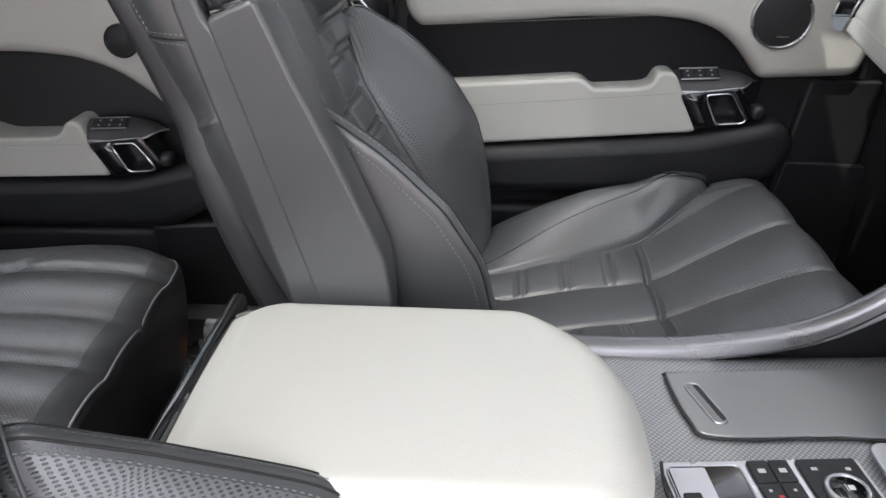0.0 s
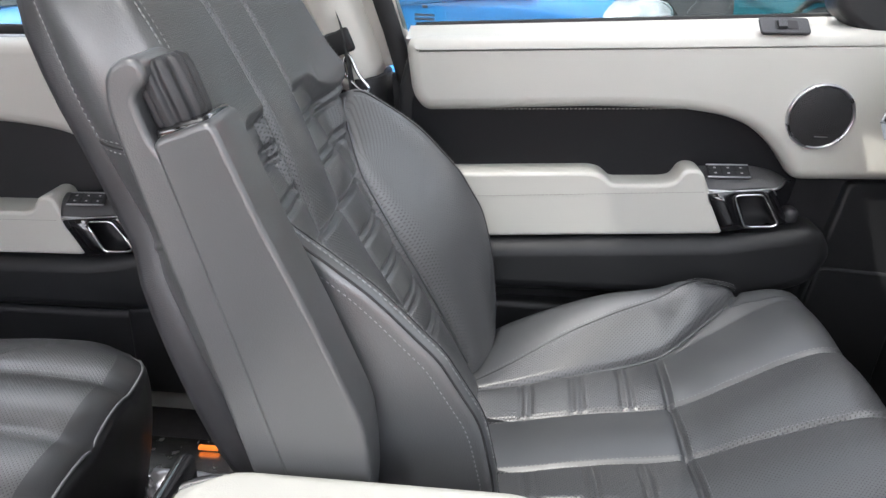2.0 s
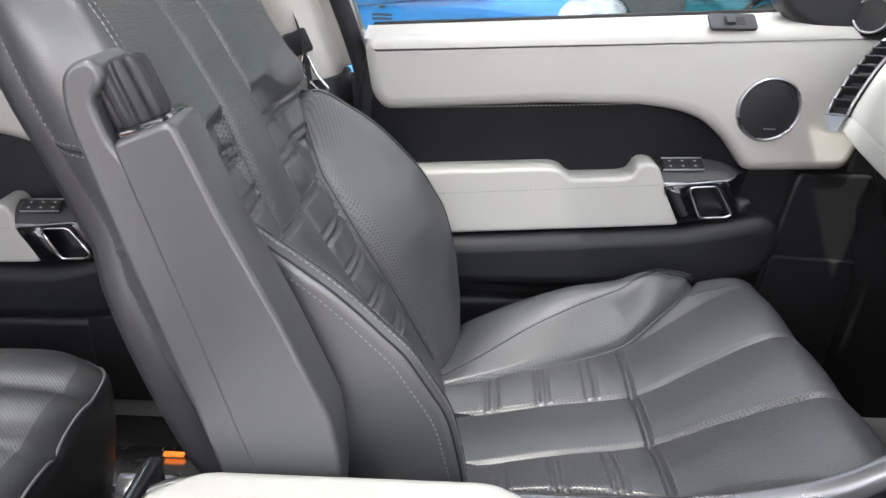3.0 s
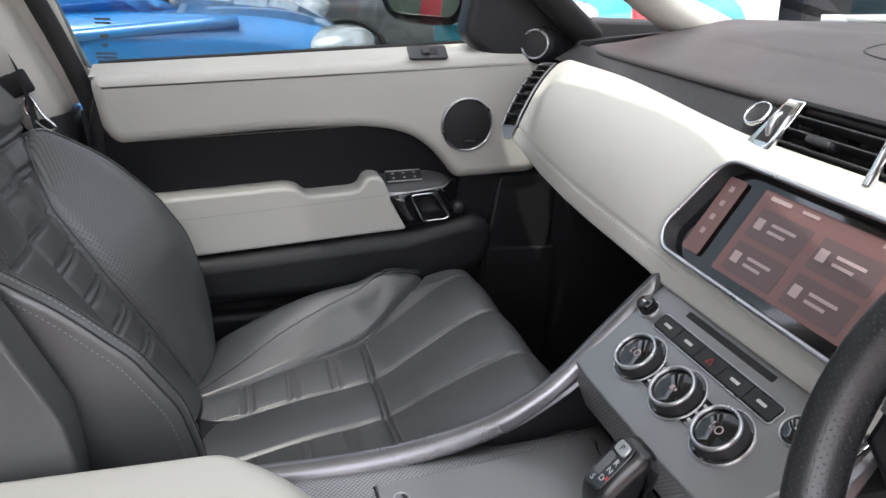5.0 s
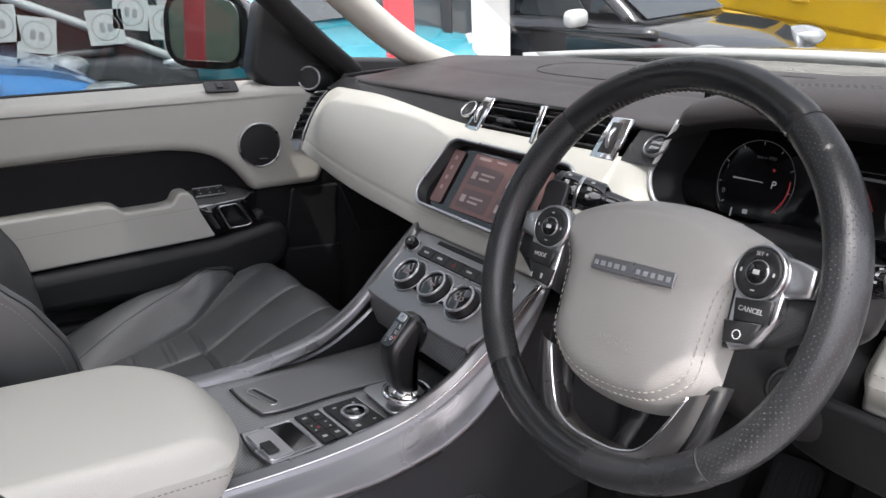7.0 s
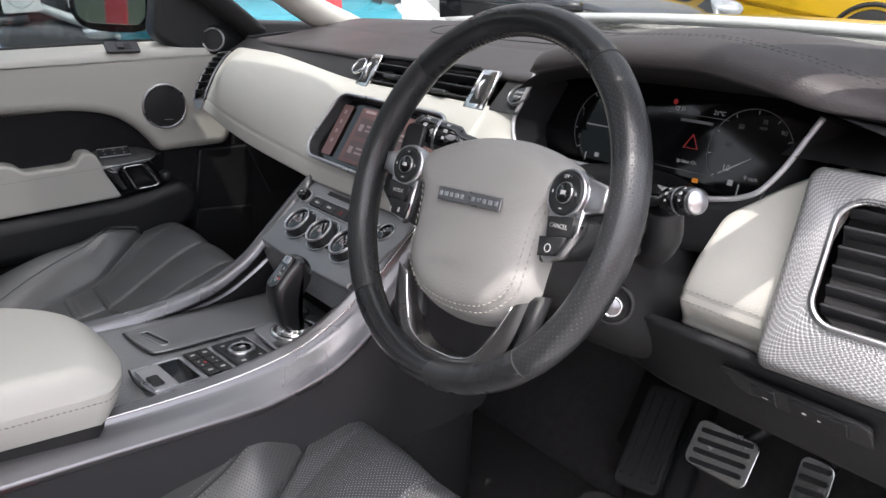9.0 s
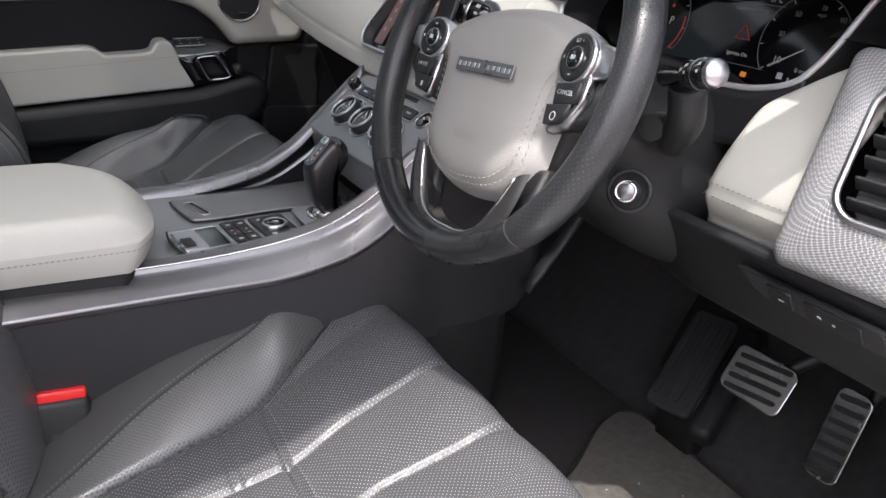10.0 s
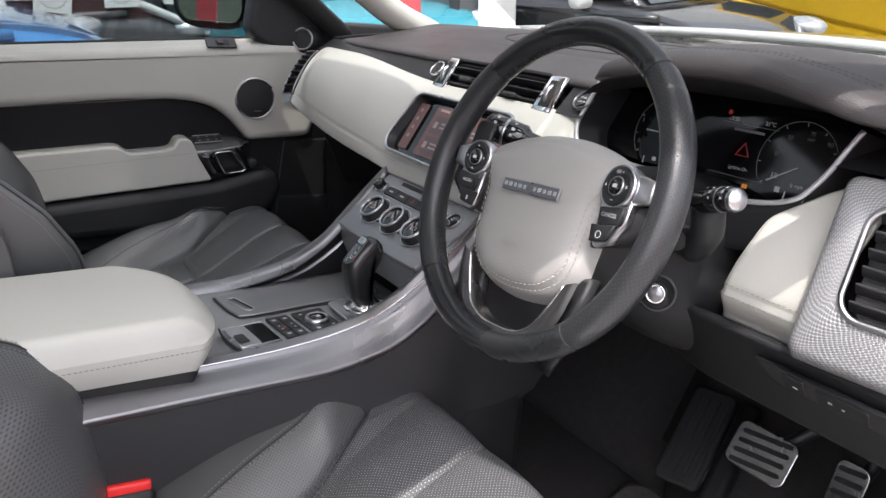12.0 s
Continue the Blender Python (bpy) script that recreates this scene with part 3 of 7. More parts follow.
pane = part("window_pane", prism(soft([(-0.02, 1.53), (0.60, 1.57), (0.60, 1.72), (0.18, 2.06), (-0.18, 2.06)], 0.01), 0.004, Matrix.Translation((0, 1.378, 0)) @ SIDE, 0), PANE, door, "tinted side window")
pane.visible_shadow = False
part("pane_mark", [slab(x, z, w, h, 0.0004, Matrix.Translation((0, 1.3735, 0)) @ SIDE, 0.0003, 0) for x, z, w, h in ((0.012, 1.548, 0.030, 0.0035), (0.012, 1.554, 0.030, 0.0035), (0.012, 1.566, 0.008, 0.004), (0.012, 1.580, 0.012, 0.006), (0.012, 1.600, 0.022, 0.003), (0.012, 1.606, 0.022, 0.003))], ETCH, pane)

rdoor = thing("rear_door", (-0.75, 1.34, 0.9), "closed rear passenger door trimmed in ivory leather and black", "car door")
panel("door_core", [(-1.3, 0.9), (-0.12, 0.9), (-0.14, 1.50), (-1.3, 1.48)], 1.42, 0.10, BLACK, rdoor, 0.01)
panel("upper_trim", soft([(-1.25, 1.475), (-0.8, 1.492), (-0.35, 1.512), (-0.16, 1.515), (-0.16, 1.25), (-0.345, 1.235), (-0.385, 1.268), (-0.42, 1.31), (-0.48, 1.352), (-0.54, 1.371), (-0.62, 1.378), (-0.9, 1.375), (-1.25, 1.365)], 0.03), 1.325, 0.055, CREAM, rdoor, 0.018, "ivory leather upper door trim")
panel("armrest", soft([(-1.2, 1.142), (-0.512, 1.172), (-0.552, 1.268), (-0.575, 1.268), (-0.586, 1.246), (-0.60, 1.240), (-0.70, 1.236), (-0.74, 1.248), (-1.2, 1.236)], 0.012), 1.325, 0.070, CREAM, rdoor, 0.006, "ivory leather door armrest")
part("stitching", stitches([Vector((x, 1.2543, z)) for x, z in [(lerp(-0.55, -1.1, k), lerp(1.230, 1.205, k)) for k in np.linspace(0, 1, 40)]], 0.006, 0.0042, 0.0006, Vector((0, -1, 0))), IVORY_THREAD, rdoor)
panel("lower_trim", soft([(-1.25, 1.06), (-0.42, 1.075), (-0.335, 1.12), (-0.32, 1.17), (-0.36, 1.20), (-0.50, 1.166), (-1.25, 1.136)], 0.03), 1.330, 0.085, BLACK, rdoor, 0.022)
panel("map_pocket", soft([(-1.25, 0.90), (-0.45, 0.90), (-0.36, 0.95), (-0.40, 1.06), (-1.25, 1.045)], 0.03), 1.330, 0.05, GREY, rdoor, 0.015)
panel("front_lower_trim", soft([(-0.47, 0.90), (-0.18, 0.90), (-0.20, 1.09), (-0.47, 1.075)], 0.02), 1.330, 0.06, GREY, rdoor, 0.012)
handle_pod(rdoor, -0.552, 1.268, 1.262)
SP2 = Matrix.Translation((-0.456, 1.272, 1.402)) @ SIDE
sp2 = part("speaker", disc(0, 0, 0.024, 0.006, SP2), GRILLE_D, rdoor, "small round door speaker")
part("speaker_ring", ring(0, 0, 0.0238, 0.0275, 0.008, SP2), GREY, sp2)
pane2 = part("window_pane", prism([(-1.25, 1.48), (-0.17, 1.51), (-0.30, 2.05), (-1.3, 2.05)], 0.004, Matrix.Translation((0, 1.375, 0)) @ SIDE, 0), PANE, rdoor, "tinted side window")
pane2.visible_shadow = False
panel("window_ledge", [(-1.25, 1.476), (-0.16, 1.514), (-0.16, 1.528), (-1.25, 1.49)], 1.368, 0.016, RUBBER, rdoor, 0.003)

# seat belt on the far pillar
belt = thing("seat_belt", (-0.11, 1.33, 1.55), "black seat belt with a chrome tongue hanging by the pillar", "seat belt")
part("webbing", tube(spline([(-0.16, 1.34, 1.86), (-0.12, 1.34, 1.60), (-0.095, 1.325, 1.50), (-0.07, 1.30, 1.30), (-0.03, 1.28, 1.0)], 24), 0.023, 8, flat=0.06), RUBBER, belt)
part("tongue_grip", box((0, 0, 0), (0.040, 0.012, 0.035), 0.004, Matrix.Translation((-0.108, 1.32, 1.515)) @ Matrix.Rotation(-0.4, 4, "Y")), BLACK, belt)
part("tongue", tube(spline([(-0.095, 1.318, 1.50), (-0.078, 1.312, 1.472), (-0.062, 1.312, 1.452), (-0.075, 1.312, 1.448), (-0.10, 1.316, 1.475)], 20, True), 0.0028, 8, True), CHROME, belt, "chrome belt tongue")
# door mirror outside
mirror = thing("door_mirror", (0.66, 1.55, 1.55), "black door mirror with silver trim, seen through the side window", "mirror")
MM = frame_at((0.62, 1.74, 1.675), (0.61, -0.79, 0), (0, 0, 1))
part("housing", sheet(lambda u, v: MM @ Vector((0.125 * math.copysign(abs(math.cos(v * 2 * math.pi)) ** 0.6, math.cos(v * 2 * math.pi)) * math.sqrt(max(0.0, 1 - (u * 0.98) ** 3)), 0.095 * math.copysign(abs(math.sin(v * 2 * math.pi)) ** 0.6, math.sin(v * 2 * math.pi)) * math.sqrt(max(0.0, 1 - (u * 0.98) ** 3)), -0.11 * u)), 12, 40, False, True, True), GLOSS, mirror)
part("mirror_glass", prism(rounded(0.205, 0.150, 0.04), 0.003, MM @ Matrix.Translation((0, 0, 0.004)) , 0.001), MIRROR, mirror, "mirror glass")
part("mirror_arm", tube(spline([(0.70, 1.66, 1.60), (0.73, 1.52, 1.57), (0.72, 1.37, 1.575)], 8), 0.03, 12, flat=0.6), BLACK, mirror)

# ---------- dashboard
dash = thing("dashboard", (0.8, C, 1.2), "two-tone dashboard with ebony leather top and ivory lower panel", "dashboard")
WHEEL_Y = 0.19


def hood_lift(y):
    """How much the instrument hood stands above the dash top."""
    return curve1([(-0.22, 0.0), (-0.12, 0.012), (-0.053, 0.028), (0.017, 0.046), (0.10, 0.057), (0.188, 0.054), (0.26, 0.043), (0.30, 0.032), (0.335, 0.008), (0.36, 0.0)], y)


def dash_top(u, v):
    y = lerp(-0.22, 1.26, v)
    hood = hood_lift(y)
    edge = 0.737 - 0.077 * smooth(0, 0.04, hood) + 0.02 * smooth(1.1, 1.26, y)
    x = lerp(edge, 1.32, u)
    z = 1.600 + 0.045 * smooth(0, 0.5, u) + hood * (1 - smooth(0.12, 0.55, u))
    lip = (0.008 + 0.016 * smooth(0, 0.045, hood)) * (1 - math.sqrt(max(0, 1 - (1 - min(1, u / 0.05)) ** 2)))
    z -= lip + 0.02 * smooth(1.19, 1.26, y)
    groove = 0.0025 * math.exp(-((u - 0.30 + 0.06 * math.sin(v * 3)) / 0.008) ** 2)
    return (x, y, z - groove)


solid(part("upper_pad", sheet(dash_top, 90, 110), PAD, dash, "ebony leather dashboard top"), 0.010)
for k in (0.055, 0.075):
    part("stitching", stitches([Vector(dash_top(k, v)) + Vector((0, 0, 0.0006)) for v in np.linspace(0.02, 0.355, 75)], 0.007, 0.005, 0.0006), BLACK, dash)
# panel of the top vent, inlaid in the pad
part("top_vent", tube([dash_top(*q) for q in ((lerp(0.30, 0.66, 0.5 + 0.5 * math.copysign(abs(math.cos(a)) ** 0.35, math.cos(a))), lerp(0.33, 0.72, 0.5 + 0.5 * math.copysign(abs(math.sin(a)) ** 0.35, math.sin(a)))) for a in np.linspace(0, 2 * math.pi, 80, endpoint=False))], 0.0014, 6, True), BLACK, dash, "fine joint round the top vent")


def ivory_edges(y):
    """Top and bottom edge of the ivory panel at y."""
    k = smooth(1.0, 0.70, y)
    t = smooth(1.22, 1.12, y)
    top = Vector((lerp(0.690, 0.712, k), y, lerp(lerp(1.560, 1.583, t), 1.556, k)))
    low = Vector((lerp(0.592, 0.612, k), y, curve1([(0.70, 1.408), (0.85, 1.425), (1.02, 1.455), (1.12, 1.476), (1.22, 1.49)], y)))
    return top, low


SCREEN = frame_at((0.64, C, 1.50), (0, -1, 0), (0.527, 0, 0.85))


def ivory(u, v):
    y = lerp(lerp(1.172, 1.092, min(1, u / 0.92)), 0.41, v)
    top, low = ivory_edges(y)
    p = top.lerp(low, min(1, u / 0.92))
    bulge = curve1([(0.38, 0.012), (0.70, 0.016), (0.80, 0.035), (1.0, 0.048), (1.21, 0.03)], y)
    p += Vector((-0.70, 0, 0.5)) * bulge * (0.12 + 0.88 * smooth(0, 0.16, v)) * math.sin(min(1, u / 0.92) * math.pi) ** 0.8
    if u > 0.92:
        p += Vector((0.03, 0, -0.006)) * ((u - 0.92) / 0.08)
    seam = math.exp(-((u - 0.80) / 0.012) ** 2) * 0.0018
    return p + Vector((0.8, 0, -0.5)) * seam


def ivory_mesh():
    """The ivory panel, with the opening for the screen cut through it."""
    bm = sheet(ivory, 70, 150)
    inv = SCREEN.inverted()
    gone = []
    for f in bm.faces:
        q = inv @ f.calc_center_median()
        if -0.142 < q.x < 0.132 and -0.056 < q.y < 0.04:
            gone.append(f)
    bmesh.ops.delete(bm, geom=gone, context="FACES")
    return bm


solid(part("lower_panel", ivory_mesh(), CREAM, dash, "ivory leather dashboard panel"), 0.006)
part("stitching", stitches([Vector(ivory(0.815, v)) + Vector((-0.001, 0, 0.0006)) for v in np.linspace(0.02, 0.60, 80)], 0.006, 0.0042, 0.0005, Vector((-0.8, 0, 0.5))), IVORY_THREAD, dash)
# ivory bridge between screen and cluster
def bridge(u, v):
    z = lerp(1.556, 1.43, u)
    end = curve1([(1.43, 0.27), (1.488, 0.300), (1.504, 0.330), (1.512, 0.350), (1.528, 0.363), (1.545, 0.3665), (1.556, 0.364)], z)
    if v == 0:
        return ivory(u * 0.9, 1.0)
    return Vector((lerp(lerp(0.712, 0.66, u), lerp(0.716, 0.690, u), v * v), lerp(0.41, end, v), z - 0.004 * v * v)) + Vector((-0.012, 0, 0.008)) * math.sin(u * math.pi) * (1 - 0.8 * v * v)


part("bridge", sheet(bridge, 24, 12), CREAM, dash, "ivory leather between screen and dials")
for ya, yb in ((1.225, 0.716), (0.410, 0.356)):
    part("dark_strip", sheet(lambda u, v, ya=ya, yb=yb: (lerp(0.748, 0.708, u), lerp(ya, yb, v), lerp(1.596, 1.552, u) + 0.020 * smooth(0.75, 1.15, lerp(ya, yb, v)) * u), 6, 40), WEAVE, dash, "dark woven trim strip")
part("under_panel", sheet(lambda u, v: (lerp(0.625 + 0.10 * smooth(1.05, 1.2, lerp(1.24, 0.46, v)), 1.05, u), lerp(1.24, 0.46, v), lerp(ivory_edges(lerp(1.24, 0.46, v))[1].z - 0.004, 1.30, smooth(0, 1, u))), 12, 24), BLACK, dash)
part("side_cap", prism([(0.71, 1.44), (0.735, 1.56), (0.76, 1.60), (0.95, 1.62), (0.95, 1.25), (0.80, 1.25)], 0.012, Matrix(((1, 0, 0, 0), (0, 0, 1, 1.243), (0, 1, 0, 0), (0, 0, 0, 1))), 0.003), BLACK, dash)


def tweeter(y, x, z, parent):
    m = frame_at((x, y, z), (0, -1, 0), (0.68, 0, 0.73)) @ Matrix.Scale(0.8, 4)
    t = part("tweeter", ring(0, 0, 0.016, 0.0195, 0.005, m), CHROME, parent, "round silver-rimmed tweeter")
    part("grille", disc(0, 0, 0.0165, 0.003, m), GRILLE, t)
    return t


GRILLE = dotted(material("speaker_grille", (0.012, 0.012, 0.013), 0.5), 0.0022, 0.35, 0.8, 0.25)
tweeter(0.738, 0.722, 1.578, dash)
SBM = frame_at((0.722, 0.368, 1.573), (0, -1, 0), (0.68, 0, 0.73)) @ Matrix.Scale(0.8, 4)
start_button = part("start_button", disc(0, 0, 0.0160, 0.004, SBM), GLOSS, dash, "black engine start button in a silver ring")
part("button_ring", ring(0, 0, 0.0165, 0.0200, 0.006, SBM), NOBLE, start_button)
for words, wy in (("START", 0.0045), ("STOP", -0.0045)):
    lettering("button_word", words, SBM @ Matrix.Translation((0, wy, 0.0042)), 0.0068, WHITE_MARK, start_button)

# passenger end vent, on the edge of the ivory panel
def vent_edge(u, w, d=0.0):
    """Along the outer edge of the ivory panel (u), w across towards the door, d deep."""
    p = ivory(u, 0)
    return Vector((p.x - 0.012 * w + 0.6 * d - 0.003, p.y + 0.003 + 0.026 * w + 0.5 * d, p.z - 0.004 * w - 0.2 * d))


endvent = part("end_vent", sheet(lambda u, v: vent_edge(lerp(0.0, 0.80, u), v, 0.02), 12, 3), RUBBER, dash, "slatted end air vent")
part("vent_frame", tube([vent_edge(u, 0.0) for u in np.linspace(0.0, 0.80, 10)] + [vent_edge(0.80, w) for w in (0.3, 0.7)] + [vent_edge(u, 1.0) for u in np.linspace(0.80, 0.0, 10)] + [vent_edge(0.0, w) for w in (0.7, 0.3)], 0.0022, 8, True), NOBLE, endvent, "satin dark silver vent frame")
for w in (0.0, 1.0):
    part("vent_wall", sheet(lambda u, v, w=w: vent_edge(lerp(0.0, 0.80, u), w, 0.022 * v), 12, 2), BLACK, endvent)
for k in range(7):
    u = 0.08 + 0.105 * k
    a, b = vent_edge(u, 0.05, 0.003), vent_edge(u, 0.95, 0.003)
    slat = frame_at((a + b) / 2, b - a, vent_edge(u + 0.05, 0.5, 0.02) - vent_edge(u, 0.5, 0.0))
    part("slat", box((0, 0, 0), (0.023, 0.014, 0.002), 0.0008, slat), GREY, endvent)
part("vent_foot", sheet(lambda u, v: vent_edge(lerp(0.80, 0.92, u), v * (1 - 0.6 * u), -0.001), 4, 4), NOBLE, endvent)

# centre vents: two openings between silver bars
CV = frame_at((0.717, 0.555, 1.570), (0, -1, 0), (0.42, 0, 0.9))
vent = part("vent_recess", slab(-0.022, 0.004, 0.25, 0.060, 0.01, CV, 0.004, 0.001, -0.05), RUBBER, dash, "black centre air vents")
part("vent_wall", slab(-0.022, 0.032, 0.25, 0.005, 0.052, CV, 0.001, 0.001, -0.05), BLACK, vent)
part("vent_wall", slab(-0.022, -0.024, 0.25, 0.005, 0.052, CV, 0.001, 0.001, -0.05), BLACK, vent)
for cx, w, tx, ty in ((-0.080, 0.118, -0.085, 0.000), (0.044, 0.112, 0.040, -0.009)):
    for y in (-0.011, 0.003, 0.017):
        part("slat", box((0, 0, 0), (w, 0.0022, 0.020), 0.0008, CV @ Matrix.Translation((cx, y, -0.008)) @ Matrix.Rotation(-0.18, 4, "X")), GREY, vent)
    for k in (-0.035, 0.0, 0.035):
        part("guide_vane", box((0, 0, 0), (0.0015, 0.046, 0.016), 0.0004, CV @ Matrix.Translation((cx + k, 0.004, -0.028))), BLACK, vent)
    part("vent_tab", box((0, 0, 0), (0.030, 0.0065, 0.016), 0.002, CV @ Matrix.Translation((tx, ty, 0.000))), GREY, vent, "grey vent tab")
part("vent_bar", prism([(-0.0225, 0.032), (-0.0105, 0.032), (-0.0095, -0.024), (-0.0185, -0.024)], 0.009, CV @ Matrix.Translation((0, 0, -0.004)), 0.002), CHROME, dash, "silver bar between the vents")
for quad, dx in (([(-0.152, 0.033), (-0.128, 0.033), (-0.140, -0.024), (-0.177, -0.024)], -0.1495), ([(0.109, 0.032), (0.141, 0.032), (0.138, -0.024), (0.096, -0.024)], 0.121)):
    bar = part("vent_dial_frame", prism(quad, 0.008, CV @ Matrix.Translation((0, 0, -0.005)), 0.002), CHROME, dash, "bright silver vent dial frame")
    part("dial_slot", prism([(lerp(dx, x, 0.5), lerp(0.004, y, 0.72)) for x, y in quad], 0.002, CV @ Matrix.Translation((0, 0, 0.0022)), 0.0004), RUBBER, bar)
    part("dial", lathe([(0.0165, -0.0035), (0.0185, -0.002), (0.0185, 0.002), (0.0165, 0.0035)], 40, CV @ Matrix.Translation((dx, 0.004, -0.008)) @ Matrix.Rotation(radians(90), 4, "Y"), True), SILVER, bar, "ribbed silver dial")

# touch screen
SCR = soft([(-0.134, 0.049), (-0.158, -0.040), (-0.140, -0.060), (0.125, -0.064), (0.147, -0.045), (0.128, 0.049)], 0.022, 8)


def screen_ring(k, z):
    return [SCREEN @ Vector((x * k, y * k - 0.008 * (1 - k), z)) for x, y in SCR]


screen = part("touch_screen", prism([(x * 0.97, y * 0.97) for x, y in SCR], 0.004, SCREEN @ Matrix.Translation((0, 0, -0.016)), 0.001), GLOSS, dash, "glossy black touch screen, lit")
part("screen_bezel", tube(screen_ring(1.0, 0.003), 0.0026, 8, True), SILVER, screen, "satin silver screen surround")
part("screen_reveal", sheet(lambda u, v: screen_ring(lerp(1.0, 0.95, u), lerp(0.003, -0.014, u))[round(v * len(SCR)) % len(SCR)], 4, len(SCR), False, True), BLACK, screen)
# The red cast in these display colours is a painted reflection on the glass
DISPLAY = glow("lit_display_red_glare", (0.115, 0.060, 0.057), 0.08)
TILE = glow("lit_display_tile", (0.075, 0.050, 0.052), 0.06)
INK = glow("lit_display_ink", (0.26, 0.20, 0.20), 0.09)
part("display", slab(0.005, -0.006, 0.165, 0.088, 0.001, SCREEN, 0.002, 0, -0.0095), DISPLAY, screen, "dim lit display with a painted reddish reflection")
part("side_key", [slab(-0.116, -0.006, 0.026, 0.084, 0.001, SCREEN, 0.003, 0, -0.0095), slab(0.108, -0.006, 0.024, 0.084, 0.001, SCREEN, 0.003, 0, -0.0095)], DISPLAY, screen)
part("display_tile", [slab(x, y, 0.066, 0.030, 0.0003, SCREEN, 0.001, 0, -0.0084) for x in (-0.034, 0.044) for y in (-0.030, 0.006)], TILE, screen)
part("display_mark", bars(SCREEN @ Matrix.Translation((0, 0, -0.008)), [(-0.052, 0.032, 0.026, 0.004), (-0.015, 0.032, 0.02, 0.003), (0.07, 0.034, 0.018, 0.005)] + [(x + d, y + e, w, 0.003) for x in (-0.03, 0.048) for y in (-0.026, 0.010) for d, e, w in ((0, 0, 0.03), (-0.004, -0.007, 0.022))] + [(x, y, 0.010, 0.011) for x in (-0.058, 0.020) for y in (-0.03, 0.006)] + [(-0.116, y, 0.006, 0.006) for y in (0.024, 0.008, -0.008, -0.024)] + [(0.108, y, 0.006, 0.006) for y in (0.024, 0.008, -0.008, -0.024)]), INK, screen)

# instrument cluster
CLUSTER = frame_at((0.715, 0.188, 1.542), (0, -1, 0), (0.2, 0, 0.98))
FACE = frame_at((0.752, 0.188, 1.542), (0, -1, 0), (0.2, 0, 0.98))
CLO = [(-0.155, 0.065), (-0.163, 0.042), (-0.172, 0.017), (-0.176, 0.002), (-0.172, -0.014), (-0.162, -0.027), (-0.148, -0.0325), (-0.123, -0.0325), (-0.060, -0.0315), (0.015, -0.034), (0.087, -0.037), (0.128, -0.031), (0.154, -0.020), (0.167, -0.004), (0.177, 0.014), (0.187, 0.038), (0.195, 0.056)]
cluster = thing("instrument_cluster", (0.78, 0.188, 1.45), "black digital instrument cluster with dials under the hood", "instrument cluster")
CLS = [p.to_2d() for p in spline([(*p, 0) for p in CLO], 60)]
part("lens", prism([(p.x * 1.12, p.y * 1.05) for p in CLS] + [(0.20, 0.10), (-0.18, 0.10)], 0.004, FACE @ Matrix.Translation((0, 0, -0.028)), 0.001), LENS, cluster, "black instrument display lens")
part("surround", tube([CLUSTER @ Vector((p.x, p.y, 0.004)) for p in CLS], 0.0029, 8), SATIN, cluster, "satin silver surround")
part("cowl", sheet(lambda u, v: CLUSTER @ Vector((CLS[round(v * 59)].x * lerp(1.0, 1.02, u), CLS[round(v * 59)].y * lerp(1.0, 0.96, u), lerp(0.004, -0.064, u))), 4, 59), GREY, cluster)
SKIRT = [p for p in CLS if p.x > -0.135 and p.y < -0.012]
solid(part("apron", sheet(lambda u, v: CLUSTER @ (Vector((SKIRT[round(v * (len(SKIRT) - 1))].x, SKIRT[round(v * (len(SKIRT) - 1))].y - 0.003, 0.0)) + Vector((0.0, -0.05, -0.004)) * u), 6, len(SKIRT) - 1), BLACK, cluster), 0.004)
part("hood_lining", sheet(lambda u, v: (lerp(0.676, 0.80, u), lerp(-0.10, 0.325, v), lerp(1.574 + hood_lift(lerp(-0.10, 0.325, v)), 1.60, u)), 6, 30), RUBBER, cluster)
DIAL = glow("dial_marks", (0.30, 0.30, 0.31), 0.12)
DIMDIAL = glow("dim_dial_marks", (0.12, 0.12, 0.125), 0.05)
WARN = glow("red_warning_light", (0.36, 0.03, 0.03), 0.09)
AMBER = glow("amber_warning_light", (0.5, 0.17, 0.02), 0.18)
CF = FACE @ Matrix.Translation((0, 0, -0.0235))
for cx in (-0.085, 0.103):
    part("dial_ring", tube([CF @ Vector((cx + 0.046 * math.cos(a), 0.008 + 0.046 * math.sin(a), 0)) for a in np.linspace(radians(-40), radians(220), 60)], 0.0004, 6), DIMDIAL, cluster)
    part("dial_tick", [box((0, 0, 0), (0.0034, 0.0007, 0.0003), 0, CF @ Matrix.Translation((cx + 0.043 * math.cos(a), 0.008 + 0.043 * math.sin(a), 0)) @ Matrix.Rotation(a, 4, "Z")) for a in np.linspace(radians(-40), radians(220), 9)], DIAL, cluster)
part("needle", tube([CF @ Vector((0.108, 0.004, 0.0005)), CF @ Vector((0.076, -0.017, 0.0005))], lambda t: lerp(0.0004, 0.0011, t), 6), DIAL, cluster)
part("needle", tube([CF @ Vector((-0.075, 0.009, 0.0005)), CF @ Vector((-0.112, 0.009, 0.0005))], lambda t: lerp(0.0004, 0.0011, t), 6), DIAL, cluster)
part("red_line", tube([CF @ Vector((-0.085 + 0.041 * math.cos(a), 0.008 + 0.041 * math.sin(a), 0)) for a in np.linspace(radians(-45), radians(10), 20)], 0.0008, 6), WARN, cluster)
